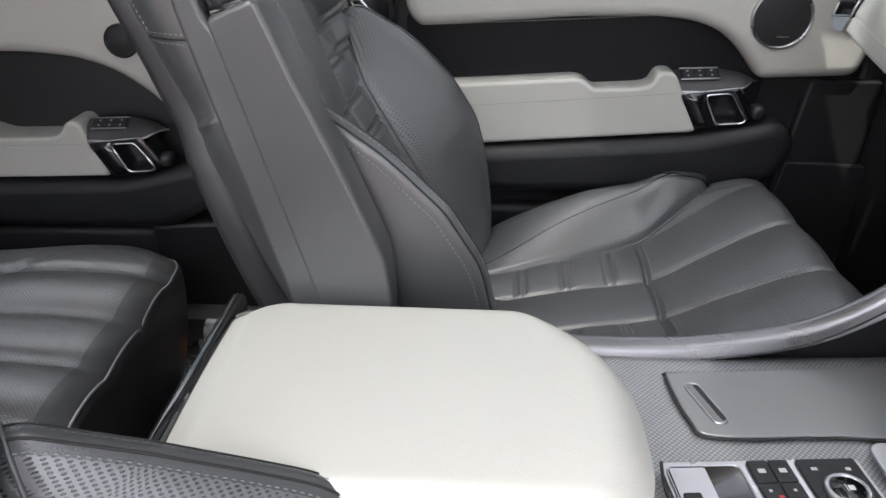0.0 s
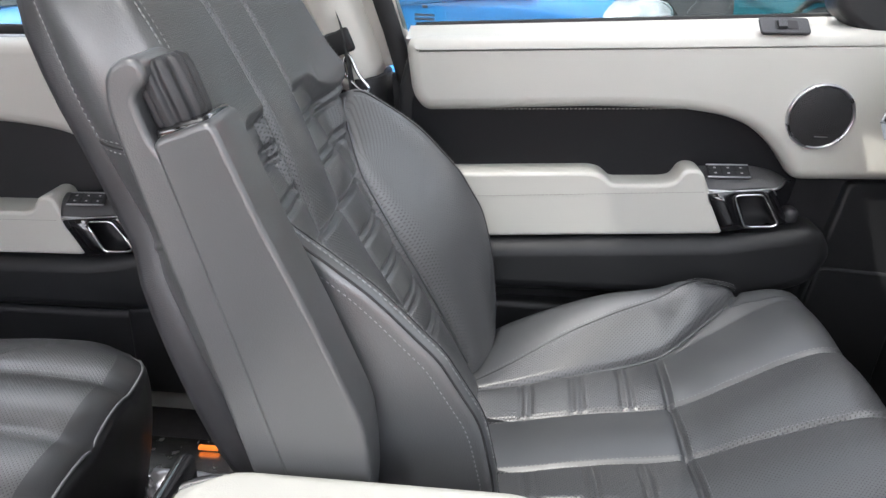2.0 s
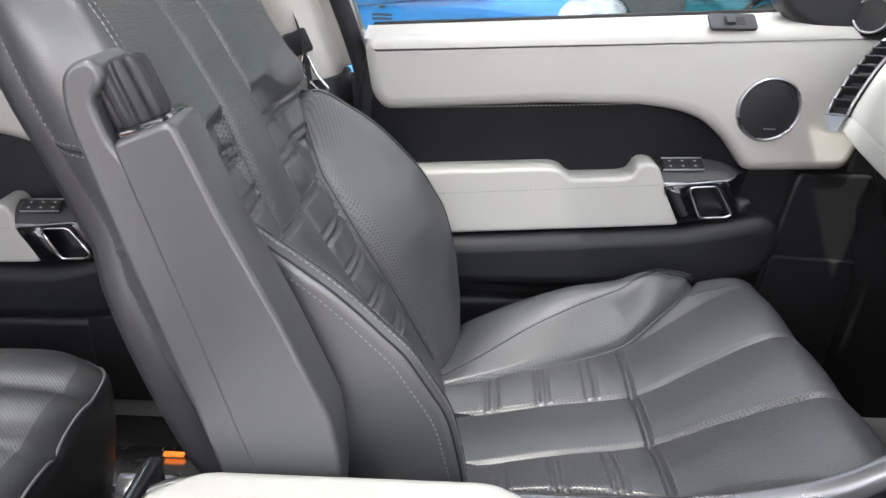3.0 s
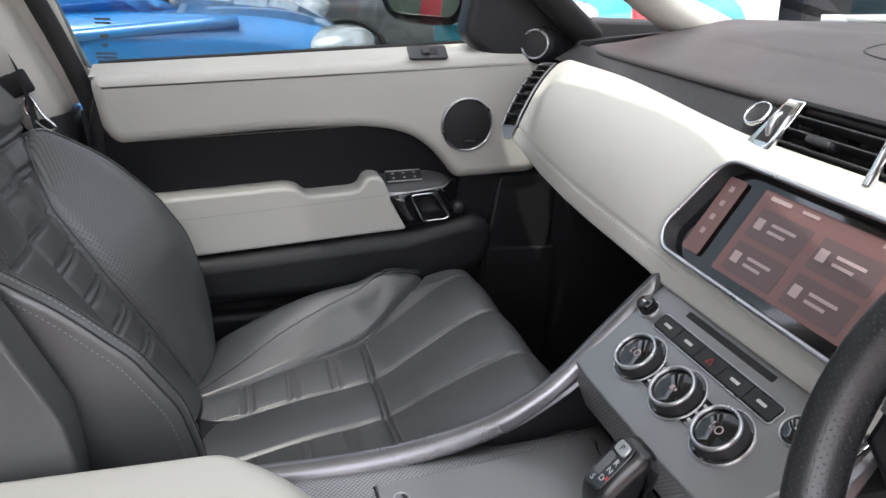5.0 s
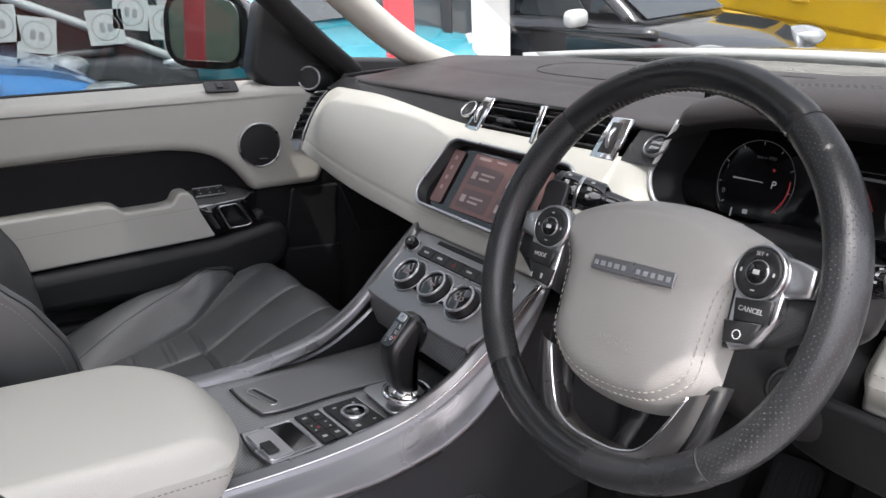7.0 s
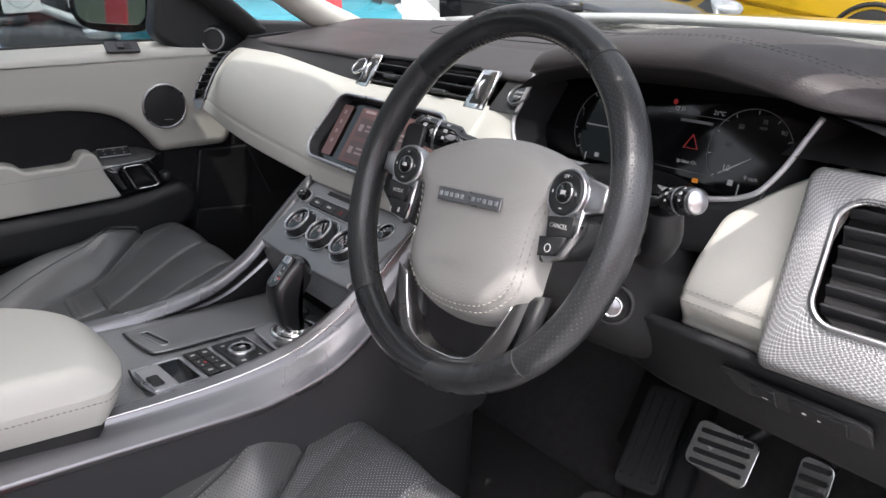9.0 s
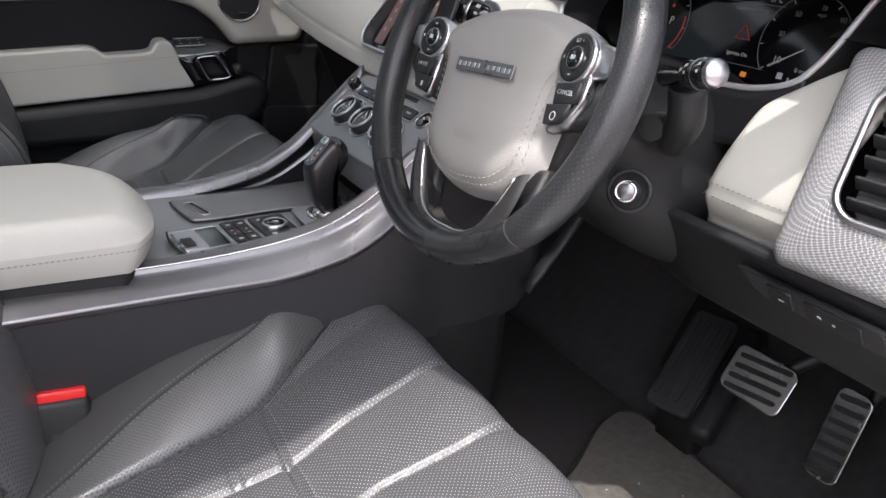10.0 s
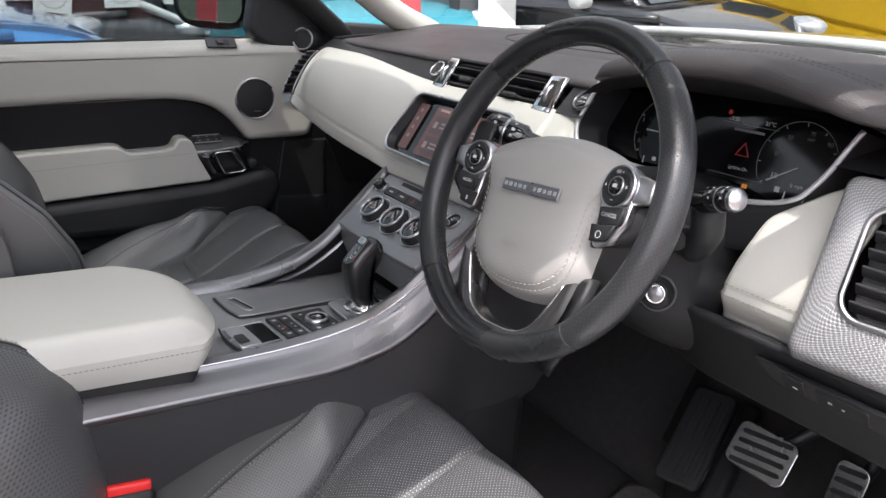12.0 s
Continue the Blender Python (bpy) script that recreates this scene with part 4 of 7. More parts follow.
for words, x, y, s, mt in (("P", -0.062, 0.008, 0.012, DIAL), ("1", -0.122, 0.020, 0.008, DIMDIAL), ("0", -0.120, -0.008, 0.008, DIMDIAL), ("rpm x 1000", -0.078, 0.036, 0.005, DIMDIAL), ("12:33", 0.012, 0.043, 0.0065, DIAL), ("21°C", 0.060, 0.044, 0.0065, DIAL), ("Ignition On", 0.036, -0.012, 0.0055, DIAL), ("10", 0.083, -0.010, 0.009, DIAL), ("0 mph", 0.113, -0.016, 0.006, DIAL), ("mph", 0.112, 0.036, 0.005, DIMDIAL), ("30", 0.078, 0.014, 0.007, DIMDIAL), ("50", 0.088, 0.034, 0.007, DIMDIAL), ("70", 0.112, 0.042, 0.006, DIMDIAL), ("90", 0.134, 0.034, 0.007, DIMDIAL), ("110", 0.144, 0.016, 0.007, DIMDIAL)):
    lettering("dial_number", words, CF @ Matrix.Translation((x, y, 0.0003)), s, mt, cluster)
part("warning_triangle", tube([CF @ Vector((0.036 + 0.010 * math.sin(a), 0.008 + 0.010 * math.cos(a), 0)) for a in (0, 2.094, 4.188)], 0.0007, 6, True), WARN, cluster)
part("warning_lamp", [disc(0.004, 0.05, 0.003, 0.0004, CF, 12, 0.0001), disc(-0.066, 0.024, 0.0018, 0.0004, CF, 12, 0.0001)], WARN, cluster)
part("warning_lamp", bars(CF, [(0.052, -0.030, 0.007, 0.005)]), AMBER, cluster)
part("fuel_mark", bars(CF, [(0.092, -0.024, 0.006, 0.006), (0.102, -0.030, 0.0015, 0.012), (-0.087, -0.026, 0.006, 0.005), (-0.104, -0.03, 0.0015, 0.01)]), DIAL, cluster)
part("info_line", bars(CF, [(0.035, 0.0385, 0.075, 0.0006), (0.035, -0.022, 0.075, 0.0006), (0.036, 0.032, 0.04, 0.003)]), DIMDIAL, cluster)

# driver-side end of the dashboard
def ivory_driver(u, v):
    """Ivory box side panel: v from its inner edge to the silver vent surround, u from top to bottom."""
    z = lerp(1.558, 1.380, u)
    y_in = curve1([(1.380, 0.095), (1.41, 0.087), (1.47, 0.074), (1.494, 0.068), (1.521, 0.035), (1.55, -0.015), (1.558, -0.034)], z)
    y_out = curve1([(1.38, -0.028), (1.437, -0.026), (1.481, -0.040), (1.53, -0.050), (1.558, -0.060)], z)
    y = lerp(y_in, y_out, v)
    x = 0.668 + 0.045 * smooth(1.42, 1.56, z) + 0.022 * smooth(1.418, 1.38, z) + 0.03 * smooth(0.15, 0, v)
    seam = 0.002 * math.exp(-((z - 1.420) / 0.0025) ** 2)
    return Vector((x + seam, y, z))


solid(part("driver_panel", sheet(ivory_driver, 50, 24), CREAM, dash, "ivory leather panel beside the driver's vent"), 0.008)
for dz in (0.006, -0.006):
    part("stitching", stitches([ivory_driver((1.558 - 1.420 - dz) / 0.178, v) + Vector((-0.0012, 0, 0)) for v in np.linspace(0.03, 0.98, 30)], 0.006, 0.0042, 0.0006, Vector((-1, 0, 0))), IVORY_THREAD, dash)
part("panel_side", sheet(lambda u, v: ivory_driver(u, 0) + Vector((0.10 * v, 0.012 * v, -0.01 * v)), 24, 6), CREAM, dash)
part("panel_top", sheet(lambda u, v: Vector((lerp(0.712, 0.80, u), lerp(0.02, -0.22, v), 1.562 + 0.03 * u)), 4, 8), GRILLE, dash, "black perforated side speaker strip")
SV = frame_at((0.673, -0.109, 1.492), (0.10, -1, 0.0), (0.28, 0, 0.96))
sv = thing("driver_vent", (0.68, -0.115, 1.38), "slatted driver's air vent in a studded silver surround", "air vent")


def vent_surround():
    """A flat studded frame round the vent, turned back at its rim."""
    inner, outer = rounded(0.125, 0.105, 0.022, 8), rounded(0.192, 0.180, 0.010, 8)
    n = len(inner)

    def fn(u, v):
        k = round(v * n) % n
        a, b = inner[k], outer[k]
        cx, cy = lerp(a[0], b[0], u), lerp(a[1], b[1], u)
        return SV @ Vector((cx + 0.008, cy - 0.014 * u, 0.002 * math.sin(u * math.pi) - 0.016 * smooth(0.88, 1.0, u)))
    return sheet(fn, 12, n, False, True)


part("surround", vent_surround(), MESH, sv, "studded silver vent surround")
part("bezel", tube([SV @ Vector((x + 0.008, y, 0.002)) for x, y in rounded(0.125, 0.105, 0.022, 8)], 0.003, 8, True), SILVER, sv, "satin silver bezel")
part("recess", slab(0.008, 0, 0.13, 0.11, 0.004, SV, 0.02, 0.001, -0.045), RUBBER, sv)
for k in range(6):
    part("slat", box((0, 0, 0), (0.116, 0.013, 0.003), 0.0012, SV @ Matrix.Translation((0.008, -0.040 + 0.0165 * k, -0.012)) @ Matrix.Rotation(0.85, 4, "X")), GREY, sv)
part("vent_tab", box((0, 0, 0), (0.035, 0.014, 0.022), 0.003, SV @ Matrix.Translation((0.022, 0.006, -0.002))), GREY, sv)

# knee panel with switches
knee = thing("knee_panel", (0.75, 0.1, 1.25), "black lower dashboard panel with a switch strip", "dashboard panel")


def knee_fn(u, v):
    y = lerp(0.40, -0.21, v)
    top = curve1([(-0.21, 1.388), (0.10, 1.388), (0.20, 1.42), (0.40, 1.42)], y)
    return Vector((0.672 + 0.04 * smooth(0.10, 0.3, y) + 0.084 * u + 0.02 * smooth(0.85, 1, u), y, lerp(top, 1.272, u)))


solid(part("panel", sheet(knee_fn, 24, 40), BLACK, knee), 0.01)
part("panel_return", sheet(lambda u, v: knee_fn(1, v).lerp(Vector((1.12, lerp(0.40, -0.21, v), 1.28)), u), 4, 20), BLACK, knee)
KS = frame_at((0.680, -0.052, 1.354), (0.0, -1, 0.0), (-0.586, 0, 0.81)) @ Matrix.Diagonal((0.92, 0.74, 1, 1))
strip = part("switch_strip", prism([(-0.075, 0.02), (-0.062, -0.012), (-0.05, -0.022), (0.068, -0.022), (0.072, -0.018), (0.072, 0.016), (0.068, 0.02)], 0.006, KS @ Matrix.Translation((0, 0, -0.001)), 0.0015), GREY, knee, "dark switch strip")
part("strip_frame", tube([KS @ Vector((x, y, 0.004)) for x, y in ((-0.075, 0.02), (-0.062, -0.012), (-0.05, -0.022), (0.068, -0.022), (0.072, -0.018), (0.072, 0.016), (0.068, 0.02))], 0.0010, 6, True), RUBBER, strip)
for x, w in ((-0.030, 0.026), (0.024, 0.056)):
    part("button", slab(x, -0.001, w, 0.030, 0.007, KS, 0.002, 0.001), BLACK, strip)
part("button_mark", bars(KS @ Matrix.Translation((0, 0, 0.0071)), [(-0.028, -0.004, 0.006, 0.0016), (0.012, 0.0, 0.0040, 0.0036), (0.026, -0.002, 0.0030, 0.0030)]), WHITE_MARK, strip)

# steering column, ignition button and stalks
column = thing("steering_column", (0.62, WHEEL_Y, 1.35), "black steering column shroud with stalks", "steering column")


def shroud(u, v):
    a = v * 2 * math.pi
    ax = Vector((0.54, WHEEL_Y, 1.475)).lerp(Vector((0.76, WHEEL_Y, 1.40)), u)
    w, h = lerp(0.062, 0.105, smooth(0, 1, u)), lerp(0.060, 0.105, smooth(0, 1, u))
    e = 0.75
    cx, sx = math.cos(a), math.sin(a)
    return ax + Vector((0.25 * h * sx * abs(sx) ** (e - 1) if sx else 0, w * math.copysign(abs(cx) ** e, cx), h * math.copysign(abs(sx) ** e, sx)))


part("shroud", sheet(shroud, 16, 40, False, True, True), BLACK, column)
SB = frame_at((0.600, 0.098, 1.414), (0.55, -0.80, 0), (0.25, 0.1, 0.95))
start = part("ignition", ring(0, 0, 0.016, 0.021, 0.004, SB @ Matrix.Translation((0, 0, -0.002))), BLACK, column)
part("ignition_well", lathe([(0.016, -0.006), (0.012, -0.008), (0.0001, -0.008)], 28, SB), RUBBER, start)
part("ignition_knob", lathe([(0.0100, -0.009), (0.0100, 0.020), (0.0085, 0.022), (0.0001, 0.022)], 28, SB), NOBLE, start, "satin silver knob")
part("knob_rim", ring(0, 0, 0.0075, 0.0102, 0.004, SB @ Matrix.Translation((0, 0, 0.019))), CHROME, start)


def stalk(tip, root, parent, mirror, scale):
    tip, root = Vector(tip), Vector(root)
    d = (tip - root).normalized()
    m = frame_at(tip, d.cross(Vector((0, 0, 1))), d.cross(Vector((0, 0, 1))).cross(d))
    if (m.to_3x3() @ Vector((0, 0, 1))).dot(d) < 0:
        m = frame_at(tip, -d.cross(Vector((0, 0, 1))), d.cross(Vector((0, 0, 1))).cross(d))
    m = m @ Matrix.Scale(scale, 4)
    s = part("stalk", lathe([(0.0001, 0.002), (0.013, 0.002), (0.0165, -0.001), (0.0165, -0.006)], 32, m), SILVER if not mirror else GREY, parent, "black control stalk with a silver end")
    part("end_ring", lathe([(0.0165, -0.006), (0.0185, -0.008), (0.0185, -0.024), (0.0175, -0.026), (0.0175, -0.028), (0.0185, -0.030), (0.0182, -0.052), (0.015, -0.056), (0.012, -0.060), (0.0105, -0.085), (0.012, -0.11)], 36, m), GLOSS, s)
    part("band", lathe([(0.0187, -0.0262), (0.0191, -0.0268), (0.0191, -0.0292), (0.0187, -0.03)], 36, m), SILVER, s)
    side = (m.inverted().to_3x3() @ Vector((-0.75, -0.3 if not mirror else -0.2, 0.6))).normalized()
    ang = math.atan2(side.y, side.x)
    for zz, da, w in ((-0.014, 0, 0.005), (-0.014, 0.5, 0.004), (-0.014, -0.5, 0.004), (-0.040, 0, 0.005), (-0.040, 0.5, 0.004), (-0.040, -0.45, 0.004)):
        a = ang + da
        mm = m @ Matrix.Translation((0.0186 * math.cos(a), 0.0186 * math.sin(a), zz)) @ Matrix.Rotation(a, 4, "Z") @ Matrix.Rotation(radians(90), 4, "Y")
        part("stalk_mark", slab(0, 0, w, w * 0.8, 0.0003, mm, 0.0003, 0), WHITE_MARK, s)
    return s


stalk((0.575, 0.010, 1.538), (0.60, 0.10, 1.515), column, False, 0.64)
stalk((0.548, 0.345, 1.548), (0.60, 0.25, 1.525), column, True, 0.92)
part("stalk_stem", tube(spline([(0.598, 0.055, 1.520), (0.61, 0.06, 1.49), (0.63, 0.085, 1.465), (0.66, 0.11, 1.46)], 12), 0.016, 12), BLACK, column)
part("adjuster_knob", disc(0, 0, 0.012, 0.02, frame_at((0.62, 0.095, 1.475), (0.3, -0.9, 0), (0, 0, 1))), RUBBER, column)
part("paddle", slab(0, 0, 0.028, 0.05, 0.006, frame_at((0.528, 0.325, 1.532), (0.1, -1, 0), (0.35, 0, 0.93)), 0.008, 0.002), GREY, column, "grey gear paddle behind the wheel")
part("paddle", slab(0, 0, 0.02, 0.07, 0.006, frame_at((0.535, 0.055, 1.50), (-0.1, -1, 0), (0.35, 0, 0.93)), 0.008, 0.002), GREY, column)

# ---------- centre console
CC = 0.568
console = thing("centre_console", (0.2, CC, 0.88), "centre console with satin silver rails and studded silver trim", "console")


def rail_points(x, s):
    """Inner upper and outer lower edge of a rail at x: half-width and height."""
    zi = curve1([(-0.14, 1.257), (0.25, 1.254), (0.31, 1.256), (0.37, 1.263), (0.43, 1.276), (0.487, 1.304), (0.54, 1.345), (0.618, 1.412)], x)
    zo = curve1([(-0.14, 1.226), (0.2, 1.227), (0.36, 1.226), (0.45, 1.240), (0.53, 1.283), (0.58, 1.338), (0.618, 1.400)], x)
    wi = curve1([(-0.14, 0.118), (0.3, 0.116), (0.5, 0.124), (0.618, 0.140)], x)
    wo = curve1([(-0.14, 0.166), (0.3, 0.166), (0.5, 0.168), (0.618, 0.152)], x)
    if s > 0:
        zi, wo = zi - 0.006 * smooth(0.56, 0.48, x), lerp(wi, wo, 0.62)
    return wi, zi, wo, zo


def rail_fn(s):
    def fn(u, v):
        x = lerp(-0.14, 0.618, u)
        wi, zi, wo, zo = rail_points(x, s)
        pts = [(wi - 0.004, zi - 0.012), (wi, zi - 0.001), (wi + 0.006, zi + 0.002), (lerp(wi, wo, 0.35), lerp(zi, zo, 0.22) + 0.003), (lerp(wi, wo, 0.42), lerp(zi, zo, 0.36) + 0.001), (lerp(wi, wo, 0.75), lerp(zi, zo, 0.7) + 0.002), (wo, zo), (wo - 0.004, zo - 0.008)]
        t = v * 7
        i = min(int(t), 6)
        f = t - i
        return Vector((x, CC + s * lerp(pts[i][0], pts[i + 1][0], f), lerp(pts[i][1], pts[i + 1][1], f)))
    return fn


for s in (1, -1):
    solid(part("rail", sheet(rail_fn(s), 60, 28), NOBLE, console, "satin silver console rail"), 0.006)
    part("rail_edge", tube([rail_fn(s)(u, 3 / 7) + Vector((0, 0, 0.0005)) for u in np.linspace(0, 1, 50)], 0.0014, 6), CHROME, console)

    def side_fn(u, v, s=s):
        x = lerp(-0.16, 0.79, u)
        wi, zi, wo, zo = rail_points(min(x, 0.60), s)
        low = curve1([(-0.16, 0.86), (0.44, 0.95), (0.50, 1.07), (0.58, 1.088), (0.665, 1.087), (0.742, 1.106), (0.774, 1.158), (0.79, 1.25)], x)
        return Vector((x, CC + s * (wo - 0.006 + 0.010 * math.sin(v * math.pi) * smooth(0.3, 0.6, x)), lerp(zo - 0.004, low, v)))
    part("side", sheet(side_fn, 40, 12), GREY, console)
part("rear_face", box((-0.085, CC, 1.04), (0.02, 0.26, 0.38), 0.006), BLACK, console)
part("front_block", box((0.66, CC, 1.12), (0.16, 0.30, 0.50), 0.03), BLACK, console)
# bracket at the front end of the side, under the column
part("bracket", tube(spline([(0.735, 0.392, 1.150), (0.77, 0.384, 1.205), (0.815, 0.376, 1.285)], 8), 0.013, 10, flat=0.6), GREY, console)

# deck: studded sheet with the recess for the tray lid
def deck_fn(u, v):
    x, w = lerp(0.10, 0.56, u), lerp(-1, 1, v)
    hw = rail_points(x, -1)[0] - 0.003
    z = 1.2435 + 0.006 * smooth(-0.9, -1.0, w)
    return Vector((x, CC + hw * w, z))


solid(part("deck", sheet(deck_fn, 20, 20), MESH, console, "studded silver console top"), 0.004)
TR = Matrix.Translation((0.415, 0.613, 1.2448)) @ Matrix.Rotation(radians(5.0), 4, "Z")
tray = part("tray_lid", prism(outline([(-0.112, 0.038), (-0.110, -0.02), (-0.095, -0.040), (0.0, -0.043), (0.112, -0.047), (0.120, 0.02), (0.118, 0.050), (0, 0.046), (-0.10, 0.044)], 54), 0.004, TR, 0.0015), MESH, console, "studded silver tray lid")
part("lid_gap", tube([TR @ Vector((x, y, 0.0012)) for x, y in outline([(-0.112, 0.038), (-0.110, -0.02), (-0.095, -0.040), (0.0, -0.043), (0.112, -0.047), (0.120, 0.02), (0.118, 0.050), (0, 0.046), (-0.10, 0.044)], 54, 0.012)], 0.0012, 6, True), RUBBER, tray)
FP = TR @ Matrix.Translation((-0.090, 0.0, 0.004)) @ Matrix.Rotation(0.2, 4, "Z")
pull = part("finger_pull", tube([FP @ Vector((x, y, 0.0004)) for x, y in rounded(0.013, 0.054, 0.0062, 5)], 0.0010, 6, True), SILVER, tray, "silver-rimmed finger slot")
part("slot_floor", prism(rounded(0.012, 0.053, 0.0058, 5), 0.0005, FP, 0.0001), NOBLE, pull)
part("slot_shade", prism(rounded(0.004, 0.048, 0.0018, 4), 0.0004, FP @ Matrix.Translation((0.0032, 0, 0.0005)), 0.0001), RUBBER, pull)
# switch pack on the driver's side
SP = Matrix.Translation((0.348, 0.497, 1.250)) @ Matrix.Rotation(radians(5.2), 4, "Z") @ Matrix.Diagonal((0.925, 0.90, 1, 1))
pack = part("switch_pack", prism(rounded(0.168, 0.084, 0.006, 4), 0.003, SP @ Matrix.Translation((0.002, 0, -0.001)), 0.001), SILVER, console, "silver plate with black switches")
part("pack_edge", tube([SP @ Vector((-0.080 - 0.006 * math.sin(k * math.pi), lerp(0.042, -0.042, k), 0.002)) for k in np.linspace(0, 1, 14)], 0.0014, 6), RUBBER, pack)
park = part("park_switch_plate", slab(-0.048, 0, 0.060, 0.070, 0.0008, SP, 0.004, 0.0003, 0.002), GLOSS, pack, "gloss black parking brake surround")
part("park_frame", tube([SP @ Vector((-0.048 + x, y, 0.003)) for x, y in rounded(0.061, 0.071, 0.006, 4)], 0.0009, 6, True), SILVER, park)
part("park_switch", slab(-0.0675, -0.010, 0.0145, 0.027, 0.0022, SP, 0.002, 0.0008, 0.0036), BLACK, park)
part("switch_ramp", slab(-0.0620, 0, 0.0300, 0.066, 0.0010, SP, 0.002, 0.0004, 0.0028), SILVER, park)
for i in range(3):
    for j in range(2):
        part("button", slab(0.000 + 0.0175 * j - 0.002, 0.026 - 0.026 * i, 0.0168, 0.025, 0.0026, SP, 0.0015, 0.0007, 0.002), BLACK, pack)
part("button_mark", bars(SP @ Matrix.Translation((0, 0, 0.0047)), [(x, y, 0.006, 0.0045) for x in (-0.002, 0.0155) for y in (0.026, -0.026)] + [(x, y, 0.0025, 0.0025) for x in (-0.004, 0.016) for y in (0.004, -0.008)] + [(-0.0675, -0.010, 0.004, 0.005)]), WHITE_MARK, pack)
part("heat_mark", bars(SP @ Matrix.Translation((0, 0, 0.0048)), [(0.002, -0.003, 0.004, 0.003)]), WARN, pack)
terrain = part("terrain_plate", slab(0.056, 0, 0.050, 0.078, 0.0026, SP, 0.002, 0.0007, 0.002), BLACK, pack, "black terrain switch plate")
part("plate_line", bars(SP @ Matrix.Translation((0, 0, 0.0046)), [(0.056, 0.026, 0.0006, 0.022), (0.056, -0.027, 0.0006, 0.022)], 0.0002), RUBBER, terrain)
part("terrain_knob", lathe([(0.0001, 0.006), (0.0125, 0.006), (0.0130, 0.0045)], 36, SP @ Matrix.Translation((0.056, 0, 0.0035))), GLOSS, terrain)
part("knob_ring", ring(0.056, 0, 0.0130, 0.0185, 0.0055, SP @ Matrix.Translation((0, 0, 0.004))), SILVER, terrain)
part("plate_mark", bars(SP @ Matrix.Translation((0, 0, 0.0047)), [(0.042, 0.027, 0.005, 0.003), (0.044, -0.029, 0.006, 0.005), (0.070, 0.026, 0.004, 0.003), (0.070, -0.026, 0.004, 0.003)]) , WHITE_MARK, terrain)
part("knob_mark", bars(SP @ Matrix.Translation((0, 0, 0.0097)), [(0.054, 0, 0.0008, 0.008), (0.058, 0, 0.005, 0.005)]), WHITE_MARK, terrain)

# gear lever
gear = thing("gear_lever", (0.49, 0.525, 1.245), "black leather gear lever with a lit selector top and chrome collar", "gear lever")
part("gear_plate", prism(rounded(0.095, 0.080, 0.012, 5), 0.004, Matrix.Translation((0.486, 0.520, 1.249)), 0.0015), SILVER, gear)
part("gear_recess", disc(0.484, 0.519, 0.030, 0.002, Matrix.Translation((0, 0, 1.252))), CHROME, gear)
part("collar_ring", ring(0.484, 0.519, 0.026, 0.034, 0.005, Matrix.Translation((0, 0, 1.2525))), CHROME, gear)
part("collar", lathe([(0.026, 0), (0.024, 0.006), (0.016, 0.010), (0.0125, 0.018), (0.012, 0.024)], 32, Matrix.Translation((0.484, 0.519, 1.2535))), CHROME, gear)


GRIP = soft([(0.457, 1.266), (0.482, 1.256), (0.492, 1.260), (0.489, 1.285), (0.488, 1.307), (0.503, 1.330), (0.502, 1.348), (0.493, 1.360), (0.480, 1.360), (0.464, 1.346), (0.447, 1.325), (0.4475, 1.305)], 0.010, 5)
part("grip", prism(GRIP, 0.037, Matrix.Translation((0, 0.5355, 0)) @ SIDE, 0.011, 5), RIM, gear)
GT = frame_at((0.4635, 0.517, 1.3435), (0, -1, 0), (0.66, 0, 0.75))
top = part("selector_panel", slab(0, 0, 0.022, 0.048, 0.004, GT, 0.007, 0.001, -0.0025), GLOSS, gear, "glossy selector panel")
part("park_button", slab(0, 0.0165, 0.015, 0.011, 0.003, GT, 0.003, 0.0008, 0.0), SILVER, top)
part("release_plate", slab(-0.004, -0.002, 0.008, 0.022, 0.001, GT, 0.002, 0.0003, 0.0011), NOBLE, top)
for words, x, y in (("R", 0.0055, 0.005), ("N", 0.0055, -0.003), ("D", 0.0045, -0.012), ("S", -0.003, -0.017), ("P", 0.0, 0.0165)):
    lettering("selector_letter", words, GT @ Matrix.Translation((x, y, 0.0016 if words != "P" else 0.0032)), 0.0075, WHITE_MARK if words != "P" else BLACK, top)
part("selector_light", bars(GT @ Matrix.Translation((0, 0, 0.0016)), [(0.009, -0.009, 0.002, 0.004)]), WARN, top)

# climate panel
HV = frame_at((0.575, 0.572, 1.375), (0, -1, 0), (0.79, 0, 0.61))
climate = thing("climate_panel", (0.56, 0.57, 1.26), "studded silver climate control panel with three round knobs", "control panel")
part("panel", prism(outline([(-0.138, 0.052), (-0.132, -0.03), (-0.125, -0.062), (-0.10, -0.074), (0.10, -0.074), (0.125, -0.062), (0.132, -0.03), (0.138, 0.052), (0, 0.054)], 60), 0.02, HV @ Matrix.Translation((0, 0, -0.02)), 0.003), MESH, climate)
part("panel_front", sheet(lambda u, v: HV @ Vector((lerp(-0.122, 0.122, v), -0.070 - 0.020 * u, -0.002 - 0.055 * u ** 1.6)), 10, 10), MESH, climate)
part("slot", slab(-0.010, 0.043, 0.125, 0.007, 0.0006, HV, 0.001, 0.0002), RUBBER, climate, "black disc slot")
row = part("button_row", slab(-0.004, 0.020, 0.172, 0.0175, 0.0012, HV, 0.003, 0.0005), GLOSS, climate, "row of black buttons")
part("row_frame", tube([HV @ Vector((-0.004 + x, 0.020 + y, 0.001)) for x, y in rounded(0.174, 0.0195, 0.004)], 0.0009, 6, True), SILVER, row)
